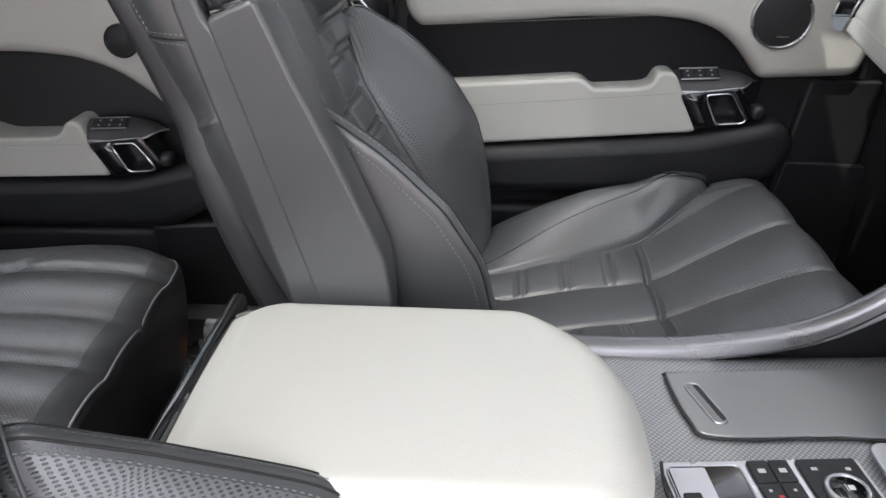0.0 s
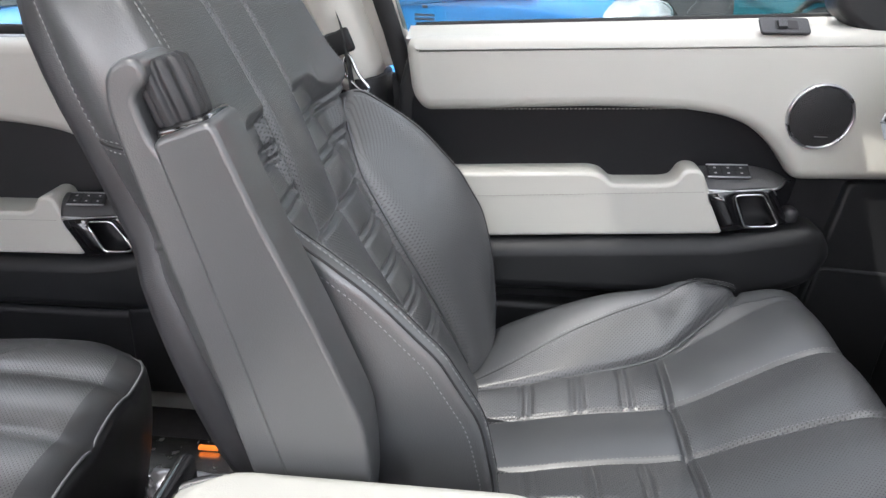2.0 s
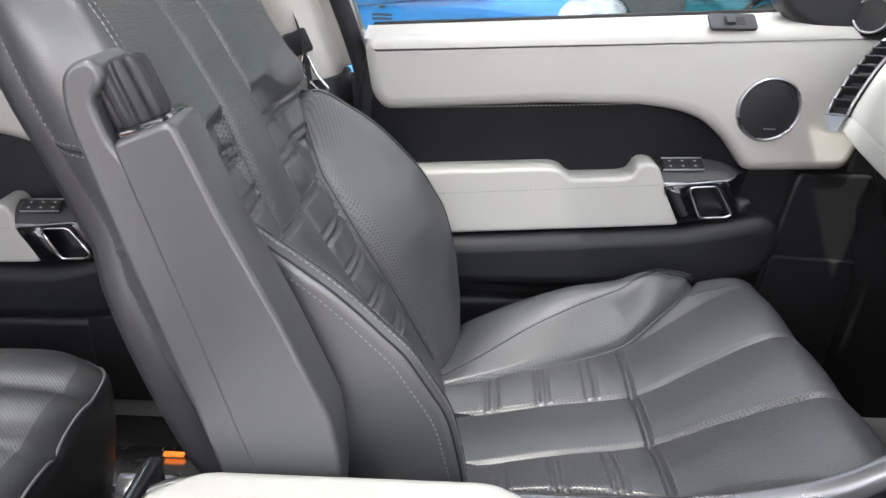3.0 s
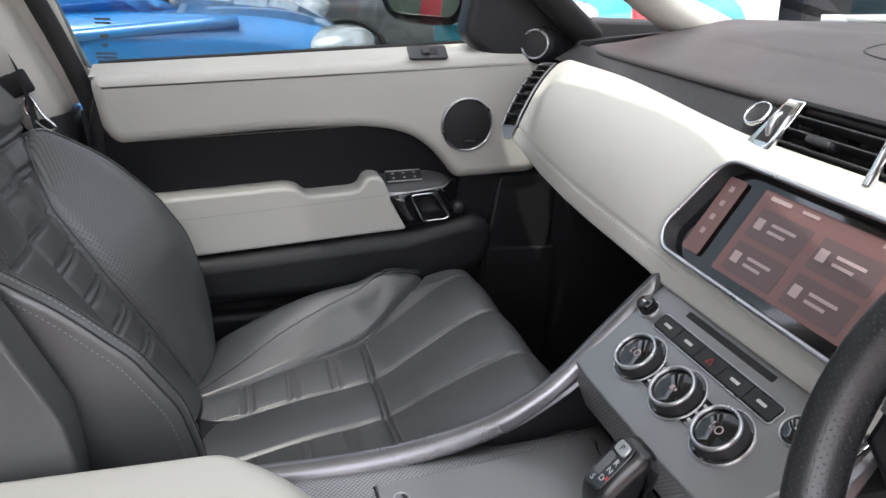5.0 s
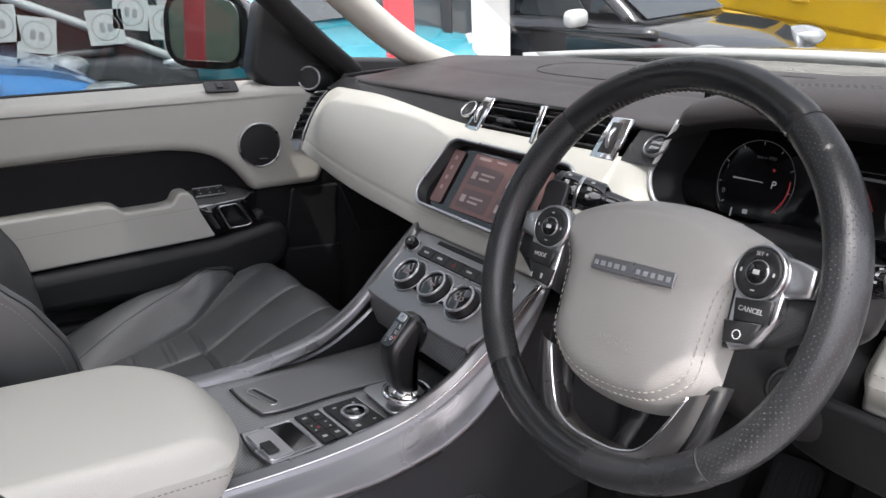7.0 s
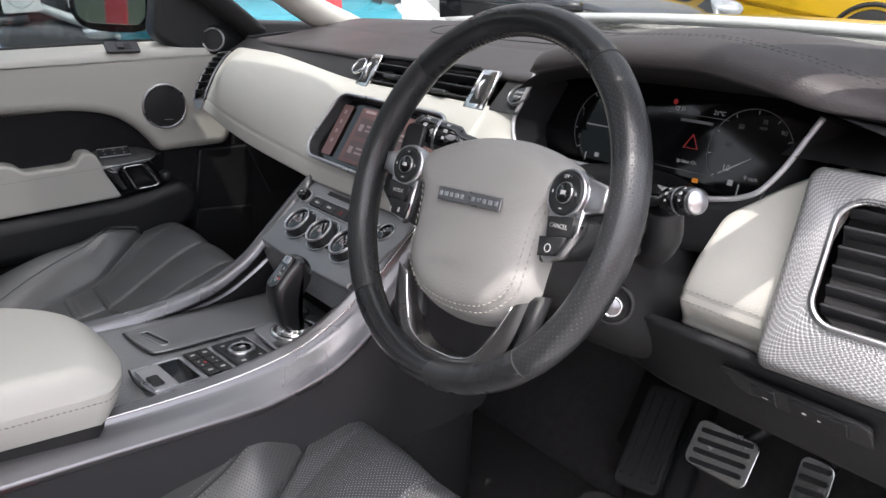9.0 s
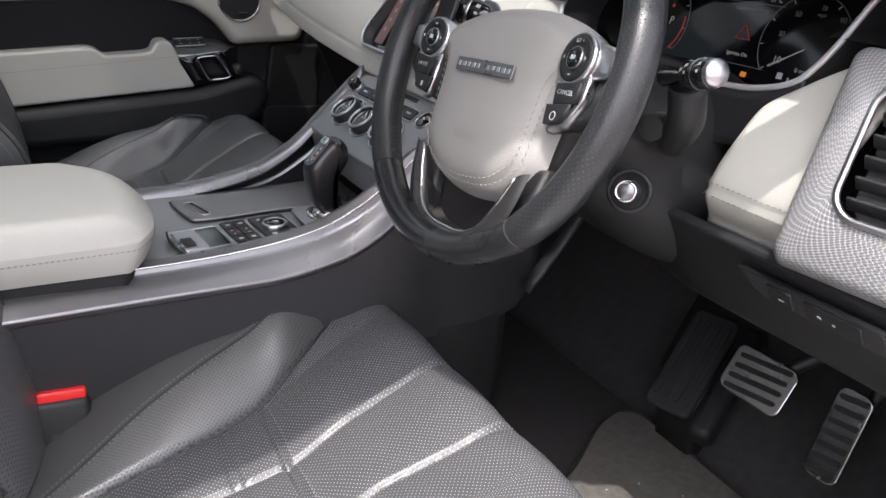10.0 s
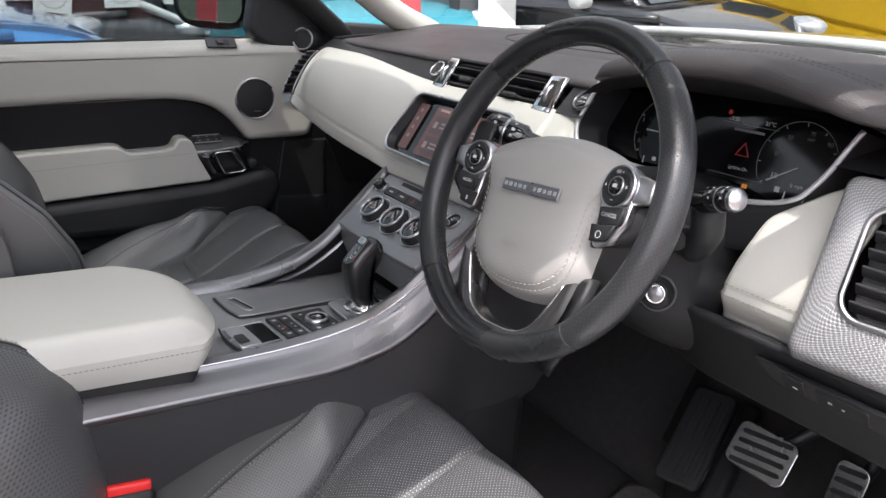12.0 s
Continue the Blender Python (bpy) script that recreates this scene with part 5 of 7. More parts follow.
for k in range(5):
    part("button", slab(-0.073 + 0.0345 * k, 0.020, 0.0335, 0.0155, 0.0026, HV, 0.001, 0.0006, 0.0005), BLACK, row)
    if k == 2:
        part("hazard_mark", tube([HV @ Vector((-0.004 + 0.004 * math.sin(a), 0.019 + 0.004 * math.cos(a), 0.0032)) for a in (0, 2.094, 4.188)], 0.0006, 6, True), WARN, row)
    else:
        part("button_mark", bars(HV @ Matrix.Translation((0, 0, 0.0031)), [(-0.073 + 0.0345 * k, 0.020, 0.011, 0.003)]), WHITE_MARK, row)
under = part("knob_plate", joined(*[disc(x, -0.022, 0.0275, 0.0012, HV, 36) for x in (-0.064, 0.0, 0.064)], slab(0, -0.022, 0.128, 0.030, 0.0011, HV, 0.003, 0.0004)), GLOSS, climate)
for x in (-0.064, 0.0, 0.064):
    k = part("climate_knob", lathe([(0.0235, 0), (0.0225, 0.010), (0.0215, 0.013), (0.0195, 0.013), (0.019, 0.0115)], 44, HV @ Matrix.Translation((x, -0.022, 0.001))), GREY, climate, "round black climate knob with a silver rim")
    part("knob_rim", ring(x, -0.022, 0.0188, 0.0222, 0.003, HV @ Matrix.Translation((0, 0, 0.0115))), SILVER, k)
    part("base_ring", ring(x, -0.022, 0.0262, 0.0285, 0.002, HV), SILVER, k)
    part("knob_display", disc(x, -0.022, 0.0190, 0.011, HV), GLOSS, k, "glossy black knob display")
    if x:
        lettering("knob_reading", "LO", HV @ Matrix.Translation((x, -0.022, 0.0113)), 0.011, INK, k)
    else:
        part("fan_mark", bars(HV @ Matrix.Translation((0, 0, 0.0112)), [(0.0, -0.022, 0.004, 0.005), (0.005, -0.022, 0.002, 0.003)]), INK, k)
    if x < 0.06:
        part("key_mark", bars(HV @ Matrix.Translation((0, 0, 0.0013)), [(x + 0.032, -0.013, 0.006, 0.003), (x + 0.032, -0.022, 0.006, 0.003), (x + 0.032, -0.031, 0.006, 0.003)]), WHITE_MARK, k)
part("lit_mark", bars(HV @ Matrix.Translation((0, 0, 0.0014)), [(0.0385, -0.020, 0.0015, 0.007), (0.0385, -0.032, 0.0015, 0.007)]), AMBER, climate)
for x, words in ((-0.112, ""), (0.104, "")):
    b = part("volume_knob" if x < 0 else "eject_button", lathe([(0.011, 0), (0.0105, 0.012 if x < 0 else 0.002), (0.009, 0.014 if x < 0 else 0.003), (0.0001, 0.014 if x < 0 else 0.003)], 30, HV @ Matrix.Translation((x, 0.022, 0)) @ Matrix.Diagonal((0.9, 0.9, 1, 1) if x < 0 else (1.2, 1.2, 1, 1))), GLOSS, climate)
    part("knob_rim", ring(x, 0.022, 0.0095 if x < 0 else 0.0132, 0.0115 if x < 0 else 0.0150, 0.0025, HV), SILVER, b)
    part("knob_mark", bars(HV @ Matrix.Translation((0, 0, 0.0031 if x > 0 else 0.0142)), [(x, 0.022, 0.005, 0.002)]), WHITE_MARK, b)

# padded lid of the console box
lid = thing("console_armrest", (0.08, 0.53, 1.255), "ivory leather padded lid of the console box", "armrest")
LY0, LY1, LX0 = 0.412, 0.643, -0.080


def lid_shape(u, v):
    """Plan position on the lid: u to the front, v across."""
    w = (v - 0.42) * 2 / 1.16
    front = 0.250 - 0.085 * abs(w) ** 3.2
    return lerp(LX0 + 0.045 * smooth(0.80, 1.0, v) ** 2, front, u), lerp(LY0, LY1, v)


def lid_fn(u, v):
    x, y = lid_shape(u, v)
    w = abs(v - 0.5) * 2
    eu = min(1, (1 - u) / 0.16)
    ev = min(1, (1 - w) / 0.17)
    e = (max(0, 1 - eu) ** 2.2 + max(0, 1 - ev) ** 2.2)
    back = 0.008 * smooth(0.06, 0, u)
    return Vector((x, y, 1.321 + 0.004 * (1 - w * w) - 0.030 * min(1, e) ** 1.2 - back))


part("cushion", sheet(lid_fn, 60, 60), CREAM, lid, "ivory leather lid cushion")


def lid_rim(k):
    """The lid's edge from rear right round the front to rear left, 0..1."""
    if k < 0.4:
        return lid_fn(k / 0.4, 0)
    if k < 0.6:
        return lid_fn(1, (k - 0.4) / 0.2)
    return lid_fn((1 - k) / 0.4, 1)


part("lid_side", sheet(lambda u, v: lid_rim(v) + Vector((0, 0, -0.036 * u)) - (lid_rim(v) - Vector((0.08, 0.53, 1.3))).normalized() * 0.010 * u ** 2, 8, 90), CREAM, lid)
part("stitching", stitches([lid_rim(k) + Vector((0, 0, -0.007)) + (lid_rim(k) - Vector((0.08, 0.53, 1.3))).normalized() * 0.0012 for k in np.linspace(0.02, 0.98, 120)], 0.0055, 0.004, 0.0006, Vector((0, -1, 0.3))), IVORY_THREAD, lid)
part("lid_base", sheet(lambda u, v: lid_rim(v) + Vector((0, 0, -0.034 - 0.040 * u)) - (lid_rim(v) - Vector((0.08, 0.53, 1.3))).normalized() * 0.014, 3, 60), BLACK, lid, "black plastic lid base")
part("hinge_trim", box((-0.086, 0.53, 1.285), (0.014, 0.235, 0.07), 0.005), GLOSS, lid)
part("latch", tube([lid_fn(0.0, v) + Vector((-0.006, 0, -0.004)) for v in np.linspace(0.80, 1.0, 10)] + [lid_fn(u, 1.0) + Vector((0, 0.005, -0.003)) for u in np.linspace(0.03, 0.24, 8)], 0.0075, 10, flat=0.7), CHROME, lid, "chrome hinge cap round the rear corner")
part("latch", prism(rounded(0.075, 0.034, 0.014, 5), 0.016, Matrix.Translation((-0.040, 0.424, 1.300)) @ Matrix.Rotation(radians(8), 4, "Y"), 0.006), CHROME, lid, "chrome hinge cap")

# ---------- steering wheel
wheel = thing("steering_wheel", (0.498, WHEEL_Y, 1.512), "black leather steering wheel with ivory airbag cover and silver spokes", "steering wheel")
WHEEL = frame_at((0.498, WHEEL_Y, 1.512), (0, -1, 0), (0.342, 0, 0.940)) @ pose(0, 0, 0, 0, 0, 4.5)
RR, RT = 0.1655, 0.0138


def rim_seg(a0, a1, n):
    def fn(u, v):
        a, t = radians(lerp(a0, a1, u)), v * 2 * math.pi
        edge = min(u, 1 - u) * abs(a1 - a0)
        r = (RT + 0.0012 * math.exp(-((((a0 + (a1 - a0) * u) + 90) % 180 - 90) / 60) ** 2)) * (1 - 0.06 * math.exp(-(edge / 0.9) ** 2))
        return WHEEL @ Vector(((RR + r * math.cos(t)) * math.cos(a), (RR + r * math.cos(t)) * math.sin(a), r * 1.12 * math.sin(t)))
    return sheet(fn, n, 20, False, True)


for a0, a1, mt, lab in ((49, 134, RIM, "smooth black leather rim"), (134, 226, PERF_RIM, "perforated black leather rim"), (226, 311, RIM, "smooth black leather rim"), (-49, 49, PERF_RIM, "perforated black leather rim")):
    part("rim_section", rim_seg(a0, a1, 36), mt, wheel, lab)
    a = radians(a0)
    part("rim_joint", tube([WHEEL @ Vector(((RR + RT * 0.99 * math.cos(t)) * math.cos(a), (RR + RT * 0.99 * math.cos(t)) * math.sin(a), RT * 1.11 * math.sin(t))) for t in np.linspace(0, 2 * math.pi, 28, endpoint=False)], 0.0007, 6, True), RUBBER, wheel)
part("rim_lacing", [joined(*[tube([WHEEL @ Vector(((RR - RT * 1.02) * math.cos(a + d), (RR - RT * 1.02) * math.sin(a + d), z)) for d, z in ((0, -0.004), (0.012, 0.0), (0, 0.004))], 0.0008, 5) for a in np.linspace(radians(20), radians(160), 70)]), joined(*[tube([WHEEL @ Vector(((RR - RT * 1.02) * math.cos(a + d), (RR - RT * 1.02) * math.sin(a + d), z)) for d, z in ((0, -0.004), (0.012, 0.0), (0, 0.004))], 0.0008, 5) for a in np.linspace(radians(165), radians(222), 30)])], RUBBER, wheel, "black lacing inside the rim")

HUBO = [(-0.104, 0.036), (-0.075, 0.050), (-0.035, 0.059), (0.0, 0.061), (0.035, 0.059), (0.075, 0.050), (0.104, 0.036), (0.101, 0.018), (0.090, -0.005), (0.087, -0.050), (0.083, -0.080), (0.056, -0.105), (0.02, -0.114), (-0.02, -0.114), (-0.056, -0.105), (-0.083, -0.080), (-0.087, -0.050), (-0.090, -0.005), (-0.101, 0.018)]


HUBS = spline([(*q, 0) for q in HUBO], 152, True)


def hub(u, v):
    """Domed cover: u from the rim to the middle, v round."""
    p = HUBS[round(v * 152) % 152]
    k = 1 - u
    rise = 0.026 * (1 - k ** 9) + 0.007 * (1 - k * k)
    rise += -0.0022 * math.exp(-((k - 0.865) / 0.02) ** 2)
    return WHEEL @ Vector((p.x * k, p.y * k - 0.024 * (1 - k), rise - 0.027))


part("airbag_cover", sheet(hub, 30, 152, False, True), HUB, wheel, "ivory leather airbag cover")
for k in (0.835, 0.89):
    part("stitching", stitches([Vector(hub(1 - k, v)) + (WHEEL.to_3x3() @ Vector((0, 0, 0.0018))) for v in np.linspace(0.335, 0.97, 130)], 0.0062, 0.0045, 0.0006, WHEEL.to_3x3() @ Vector((0, 0, 1))), IVORY_THREAD, wheel)
BM = WHEEL @ Matrix.Translation((0.004, -0.004, 0.0085))
badge = part("badge", slab(0, 0, 0.084, 0.0125, 0.002, BM, 0.001, 0.0008), NOBLE, wheel, "satin grey metal badge bar")
part("badge_mark", bars(BM @ Matrix.Translation((0, 0, 0.002)), [(-0.037 + 0.0074 * k, 0, 0.0036 + 0.0012 * (k % 2), 0.0042) for k in range(11) if k != 5], 0.0006), SILVER, badge)
lettering("airbag_lettering", "AIRBAG", WHEEL @ Matrix.Translation((0.004, -0.064, 0.0075)), 0.011, HUB, wheel)

# side spokes with their switches
for s in (-1, 1):
    part("spoke", prism([(s * 0.080, 0.026), (s * 0.150, 0.020), (s * 0.153, -0.012), (s * 0.126, -0.032), (s * 0.085, -0.042)], 0.018, WHEEL @ Matrix.Translation((0, 0, -0.026)), 0.006), BLACK, wheel)
    PB = WHEEL @ Matrix.Translation((s * 0.106, 0.017, -0.002)) @ Matrix.Rotation(s * -0.10, 4, "Y")
    PM, PK = PB @ Matrix.Scale(0.68, 4), PB @ Matrix.Translation((0, -0.001, 0)) @ Matrix.Scale(0.80, 4)
    pad = part("switch_frame", joined(lathe([(0.031, -0.016), (0.0320, 0.0), (0.0305, 0.006), (0.0280, 0.007), (0.0272, 0.004)], 44, PM), prism([(s * 0.014, -0.010), (s * 0.026, -0.010), (s * 0.0265, -0.036), (s * 0.010, -0.064), (-s * 0.012, -0.072), (-s * 0.020, -0.064), (-s * 0.022, -0.014)], 0.012, PK @ Matrix.Translation((0, 0, -0.011)), 0.003), prism([(s * 0.02, 0.024), (s * 0.058, 0.016), (s * 0.058, -0.014), (s * 0.02, -0.022)], 0.014, PM @ Matrix.Translation((0, 0, -0.014)), 0.005)), SILVER, wheel, "satin silver switch frame")
    part("switch_ring", lathe([(0.0272, 0.002), (0.0272, 0.007), (0.024, 0.0085), (0.014, 0.0075), (0.013, 0.006)], 40, PM), BLACK, pad)
    part("switch_hub", lathe([(0.0125, 0.004), (0.0125, 0.0095), (0.011, 0.0105), (0.0001, 0.0105)], 32, PM), GLOSS, pad)
    part("hub_ring", ring(0, 0, 0.0118, 0.0135, 0.003, PM @ Matrix.Translation((0, 0, 0.0065))), SILVER, pad)
    part("switch_mark", bars(PM @ Matrix.Translation((0, 0, 0.0087)), [(0.0195, 0, 0.0022, 0.004), (-0.0195, 0, 0.0022, 0.004), (0, -0.0195, 0.005, 0.0016)] + ([(0, 0.0195, 0.004, 0.002)] if s < 0 else [])), WHITE_MARK, pad)
    part("hub_mark", bars(PM @ Matrix.Translation((0, 0, 0.0106)), [(0, 0, 0.008, 0.005)]), WHITE_MARK, pad)
    for y0, y1, words in ((-0.0245, -0.0455, "MODE" if s < 0 else "CANCEL"), (-0.0465, -0.0665, "")):
        cx = 0.003 * s if y0 > -0.04 else -0.002 * s
        part("button", prism([(cx + s * 0.019, y0 + 0.004), (cx - s * 0.019, y0), (cx - s * 0.015, y1), (cx + s * (0.019 if words else 0.008), y1 + 0.004)], 0.006, PK @ Matrix.Translation((0, 0, 0.0)), 0.0015), BLACK, pad)
        if words:
            lettering("button_word", words, PK @ Matrix.Translation((cx, (y0 + y1) / 2 + 0.002, 0.0062)), 0.0066, WHITE_MARK, pad)
        elif s > 0:
            part("heat_mark", ring(-0.004, -0.057, 0.0036, 0.0046, 0.0004, PK @ Matrix.Translation((0, 0, 0.006)), 20), WHITE_MARK, pad)
        else:
            part("phone_mark", bars(PK @ Matrix.Translation((0, 0, 0.006)), [(-0.008, -0.058, 0.002, 0.006), (0.007, -0.057, 0.003, 0.006)]), WHITE_MARK, pad)
    if s > 0:
        lettering("button_word", "SET +", PM @ Matrix.Translation((0, 0.0195, 0.0088)), 0.006, WHITE_MARK, pad)

# lower spokes: a bright fork round an opening
OUTER = spline([(x, y, 0) for x, y in ((-0.090, -0.078), (-0.081, -0.118), (-0.064, -0.146), (-0.034, -0.159), (0.0, -0.161), (0.034, -0.159), (0.064, -0.146), (0.081, -0.118), (0.090, -0.078))], 49)
INNER = spline([(x, y, 0) for x, y in ((-0.073, -0.086), (-0.060, -0.114), (-0.045, -0.137), (-0.024, -0.1465), (0.0, -0.148), (0.024, -0.1465), (0.045, -0.137), (0.060, -0.114), (0.073, -0.086))], 49)


def fork(u, v):
    """Flat satin frame round the lower opening, its inner wall turned back."""
    a, b = OUTER[round(v * 48)], INNER[round(v * 48)]
    k = min(1, u / 0.7)
    return WHEEL @ Vector((lerp(a.x, b.x, k), lerp(a.y, b.y, k), -0.008 + 0.004 * math.sin(k * math.pi) - 0.022 * max(0, (u - 0.7) / 0.3)))


for s in (-1, 1):
    part("lower_spoke", prism([(s * 0.060, -0.075), (s * 0.094, -0.070), (s * 0.086, -0.115), (s * 0.070, -0.147), (s * 0.046, -0.153), (s * 0.056, -0.118)], 0.016, WHEEL @ Matrix.Translation((0, 0, -0.036)), 0.005), BLACK, wheel)
trim = part("spoke_trim", sheet(fork, 10, 48), SPOKE, wheel, "satin dark silver fork of the lower spokes")
part("trim_edge", tube([fork(0.66, v) for v in np.linspace(0, 1, 49)], 0.0016, 8), CHROME, trim, "bright inner edge")
part("wheel_boss", prism(rounded(0.12, 0.12, 0.05), 0.03, WHEEL @ Matrix.Translation((0, -0.01, -0.065)), 0.008), BLACK, wheel)

# ---------- seats
def groove(d, w):
    return math.exp(-(d / w) ** 2)


def front_seat(ox, y0, oz, label, inboard, armrest, recline=31.8, slim=0.0, perf=PERF, hide=LEATHER):
    """A front seat; inboard is the side, +1 or -1 in y, that faces the console."""
    seat = thing("front_seat", (0.3 + ox, y0, 0.85), label, "seat", "front seats")
    CROSS = 0.367

    def base(x):
        z = curve1([(0.02, 1.088), (0.16, 1.110), (0.26, 1.132), (0.367, 1.152), (0.44, 1.192), (0.50, 1.222), (0.54, 1.233), (0.57, 1.230)], x)
        return z - 0.17 * smooth(0.545, 0.63, x) ** 1.6 - 0.45 * slim * smooth(0.40, 0.52, x)

    def yb(x):
        return curve1([(0.02, 0.100), (0.12, 0.108), (0.25, 0.122), (0.367, 0.148), (0.42, 0.176), (0.48, 0.222), (0.51, 0.26), (0.55, 0.32)], x)

    def seam_y(x):
        """The long seams, fanning out a little towards the front."""
        return 0.048 + 0.016 * smooth(0.367, 0.56, x)

    def top(x, y):
        a = abs(y)
        b = yb(x)
        z = base(x)
        if a > b:
            d = (a - b) / max(0.02, 0.238 - b)
            h = curve1([(0.02, -0.03), (0.10, -0.004), (0.17, 0.030), (0.25, 0.050), (0.33, 0.062), (0.40, 0.058), (0.46, 0.026), (0.50, 0.002), (0.52, 0.0)], x)
            z += h * (1 - max(0, 1 - d) ** 1.7) - 0.02 * max(0, d - 1) ** 2
        else:
            z -= 0.010 * (1 - (a / b) ** 2) * smooth(0.60, 0.45, x)
            inside = smooth(0.0, 0.01, b - a)
            z -= 0.006 * groove(x - CROSS, 0.0035) * inside
            for s in (-1, 1):
                z -= 0.0050 * groove(y - s * seam_y(x), 0.0032) * smooth(0.05, 0.08, x)
            if x < CROSS - 0.005 and a > 0.048:
                for r in (0.185, 0.197, 0.250, 0.262, 0.312, 0.324):
                    z -= 0.0032 * groove(x - r, 0.0028) * inside * smooth(0.048, 0.056, a)
            puff = 0.0055 * abs(math.sin((y / seam_y(x) - 1) / 2 * math.pi)) if a < 0.2 else 0
            z += puff * inside
        z -= 0.009 * groove(a - b, 0.0045) * smooth(0.55, 0.5, x)
        return z

    def band(x):
        """Width of the perforated strip on the bolster."""
        return curve1([(0.08, 0.004), (0.16, 0.030), (0.27, 0.058), (0.36, 0.064), (0.43, 0.050), (0.49, 0.004)], x)

    def wrap(u, v):
        """Plan to surface, with the flanks turned down."""
        w = (v - 0.5) * 2
        x = lerp(0.0, 0.625, u)
        half = curve1([(0.0, 0.225), (0.1, 0.246), (0.35, 0.252), (0.5, 0.246), (0.58, 0.225), (0.625, 0.19)], x)
        k = min(1, abs(w) / 0.90)
        y = math.copysign(half * k, w)
        z = top(x, y)
        over = max(0, (abs(w) - 0.80) / 0.20)
        z -= 0.15 * over ** 2.2
        y += math.copysign(0.012 * math.sin(min(1, over * 1.4) * math.pi * 0.7), w)
        return x, y, z

    def cushion(u, v):
        x, y, z = wrap(u, v)
        return Vector((x + ox, y0 + y, z + oz))

    def zone(u, v):
        x, y, z = wrap(u, v)
        a, b = abs(y), yb(x)
        if abs(v - 0.5) > 0.44 or x > 0.60:
            return 1
        if a < b:
            return 1 if perf == PERF and ((x > CROSS and a > seam_y(x) and y * inboard < 0) or (x < CROSS and a < 0.048)) else 0
        return 2 if 0.003 < a - b < band(x) - 0.003 and 0.10 < x < 0.49 else 1
    # perf may be the sunlit copy; the bolsters keep PERF's dark holes
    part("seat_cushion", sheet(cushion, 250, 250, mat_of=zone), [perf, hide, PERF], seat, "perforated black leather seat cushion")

    def on(x, y, lift=0.0006):
        return Vector((x + ox, y0 + y, top(x, y) + oz + lift))
    for s in (-1, 1):
        for d in (-0.0050, 0.0050):
            part("stitching", stitches([on(x, s * seam_y(x) + d) for x in np.linspace(0.10, 0.60, 80)]), THREAD, seat)
    for d in (0.007,):
        part("stitching", stitches([on(CROSS + d, y) for y in np.linspace(-0.15, 0.15, 50)]), THREAD, seat)
    for s in (-1, 1):
        for d in (-0.003, 0.005):
            part("stitching", stitches([on(x, s * (yb(x) + band(x) + d)) for x in np.linspace(0.10, 0.485, 90)]), THREAD, seat)
        part("seam", tube([on(x, s * (yb(x) + band(x) + 0.001), -0.0004) for x in np.linspace(0.10, 0.485, 80)], 0.0011, 6), RUBBER, seat)
        part("piping", tube([on(x, s * (yb(x) + 0.002), 0.0) for x in np.linspace(0.04, 0.47, 60)], 0.0018, 6), hide, seat)
    part("seat_base", box((0.29 + ox, y0, 1.0 + oz), (0.50, 0.40, 0.20), 0.03), BLACK, seat)
    part("seat_rail", box((0.25 + ox, y0 - 0.17, 0.875), (0.55, 0.04, 0.05), 0.006), GREY, seat)
    part("seat_rail", box((0.25 + ox, y0 + 0.17, 0.875), (0.55, 0.04, 0.05), 0.006), GREY, seat)
    part("side_valance", box((0.25 + ox, y0 - 0.235 * inboard, 1.04 + oz), (0.44, 0.03, 0.10), 0.012), BLACK, seat)

    # backrest, in a frame that leans back: x forward of the face, y across, z up the back
    B = Matrix.Translation((0.100 + ox, y0, 1.165 + oz)) @ Matrix.Rotation(radians(-recline), 4, "Y")
    S0, S1 = -0.06, 0.62

    def half(s):
        """Half width at the stitched edge of the bolsters and shoulders."""
        return curve1([(-0.06, 0.225), (0.03, 0.245), (0.15, 0.252), (0.26, 0.250), (0.33, 0.237), (0.37, 0.216), (0.46, 0.214), (0.55, 0.192), (0.62, 0.12)], s) - 0.9 * slim * smooth(0.14, 0.32, s)

    def inner(s):
        """Where the bolsters meet the middle panels."""
        return curve1([(-0.06, 0.140), (0.1, 0.143), (0.25, 0.160), (0.33, 0.190), (0.38, 0.235), (0.42, 0.30)], s)

    def edge(s, side):
        """How far the stitched edge stands forward."""
        e = curve1([(-0.06, 0.025), (0.0, 0.062), (0.076, 0.098), (0.131, 0.112), (0.175, 0.112), (0.211, 0.105), (0.256, 0.093), (0.289, 0.079), (0.314, 0.066), (0.34, 0.054), (0.38, 0.046), (0.48, 0.046), (0.62, 0.02)], s)
        return e * (1.0 if side * inboard > 0 else 0.86) - slim * smooth(0.1, 0.3, s) * smooth(0.42, 0.34, s)

    def middle(s):
        return curve1([(-0.06, -0.012), (0.05, -0.008), (0.16, -0.008), (0.25, -0.008), (0.29, -0.001), (0.355, 0.012), (0.42, 0.022), (0.50, 0.026), (0.62, 0.01)], s)

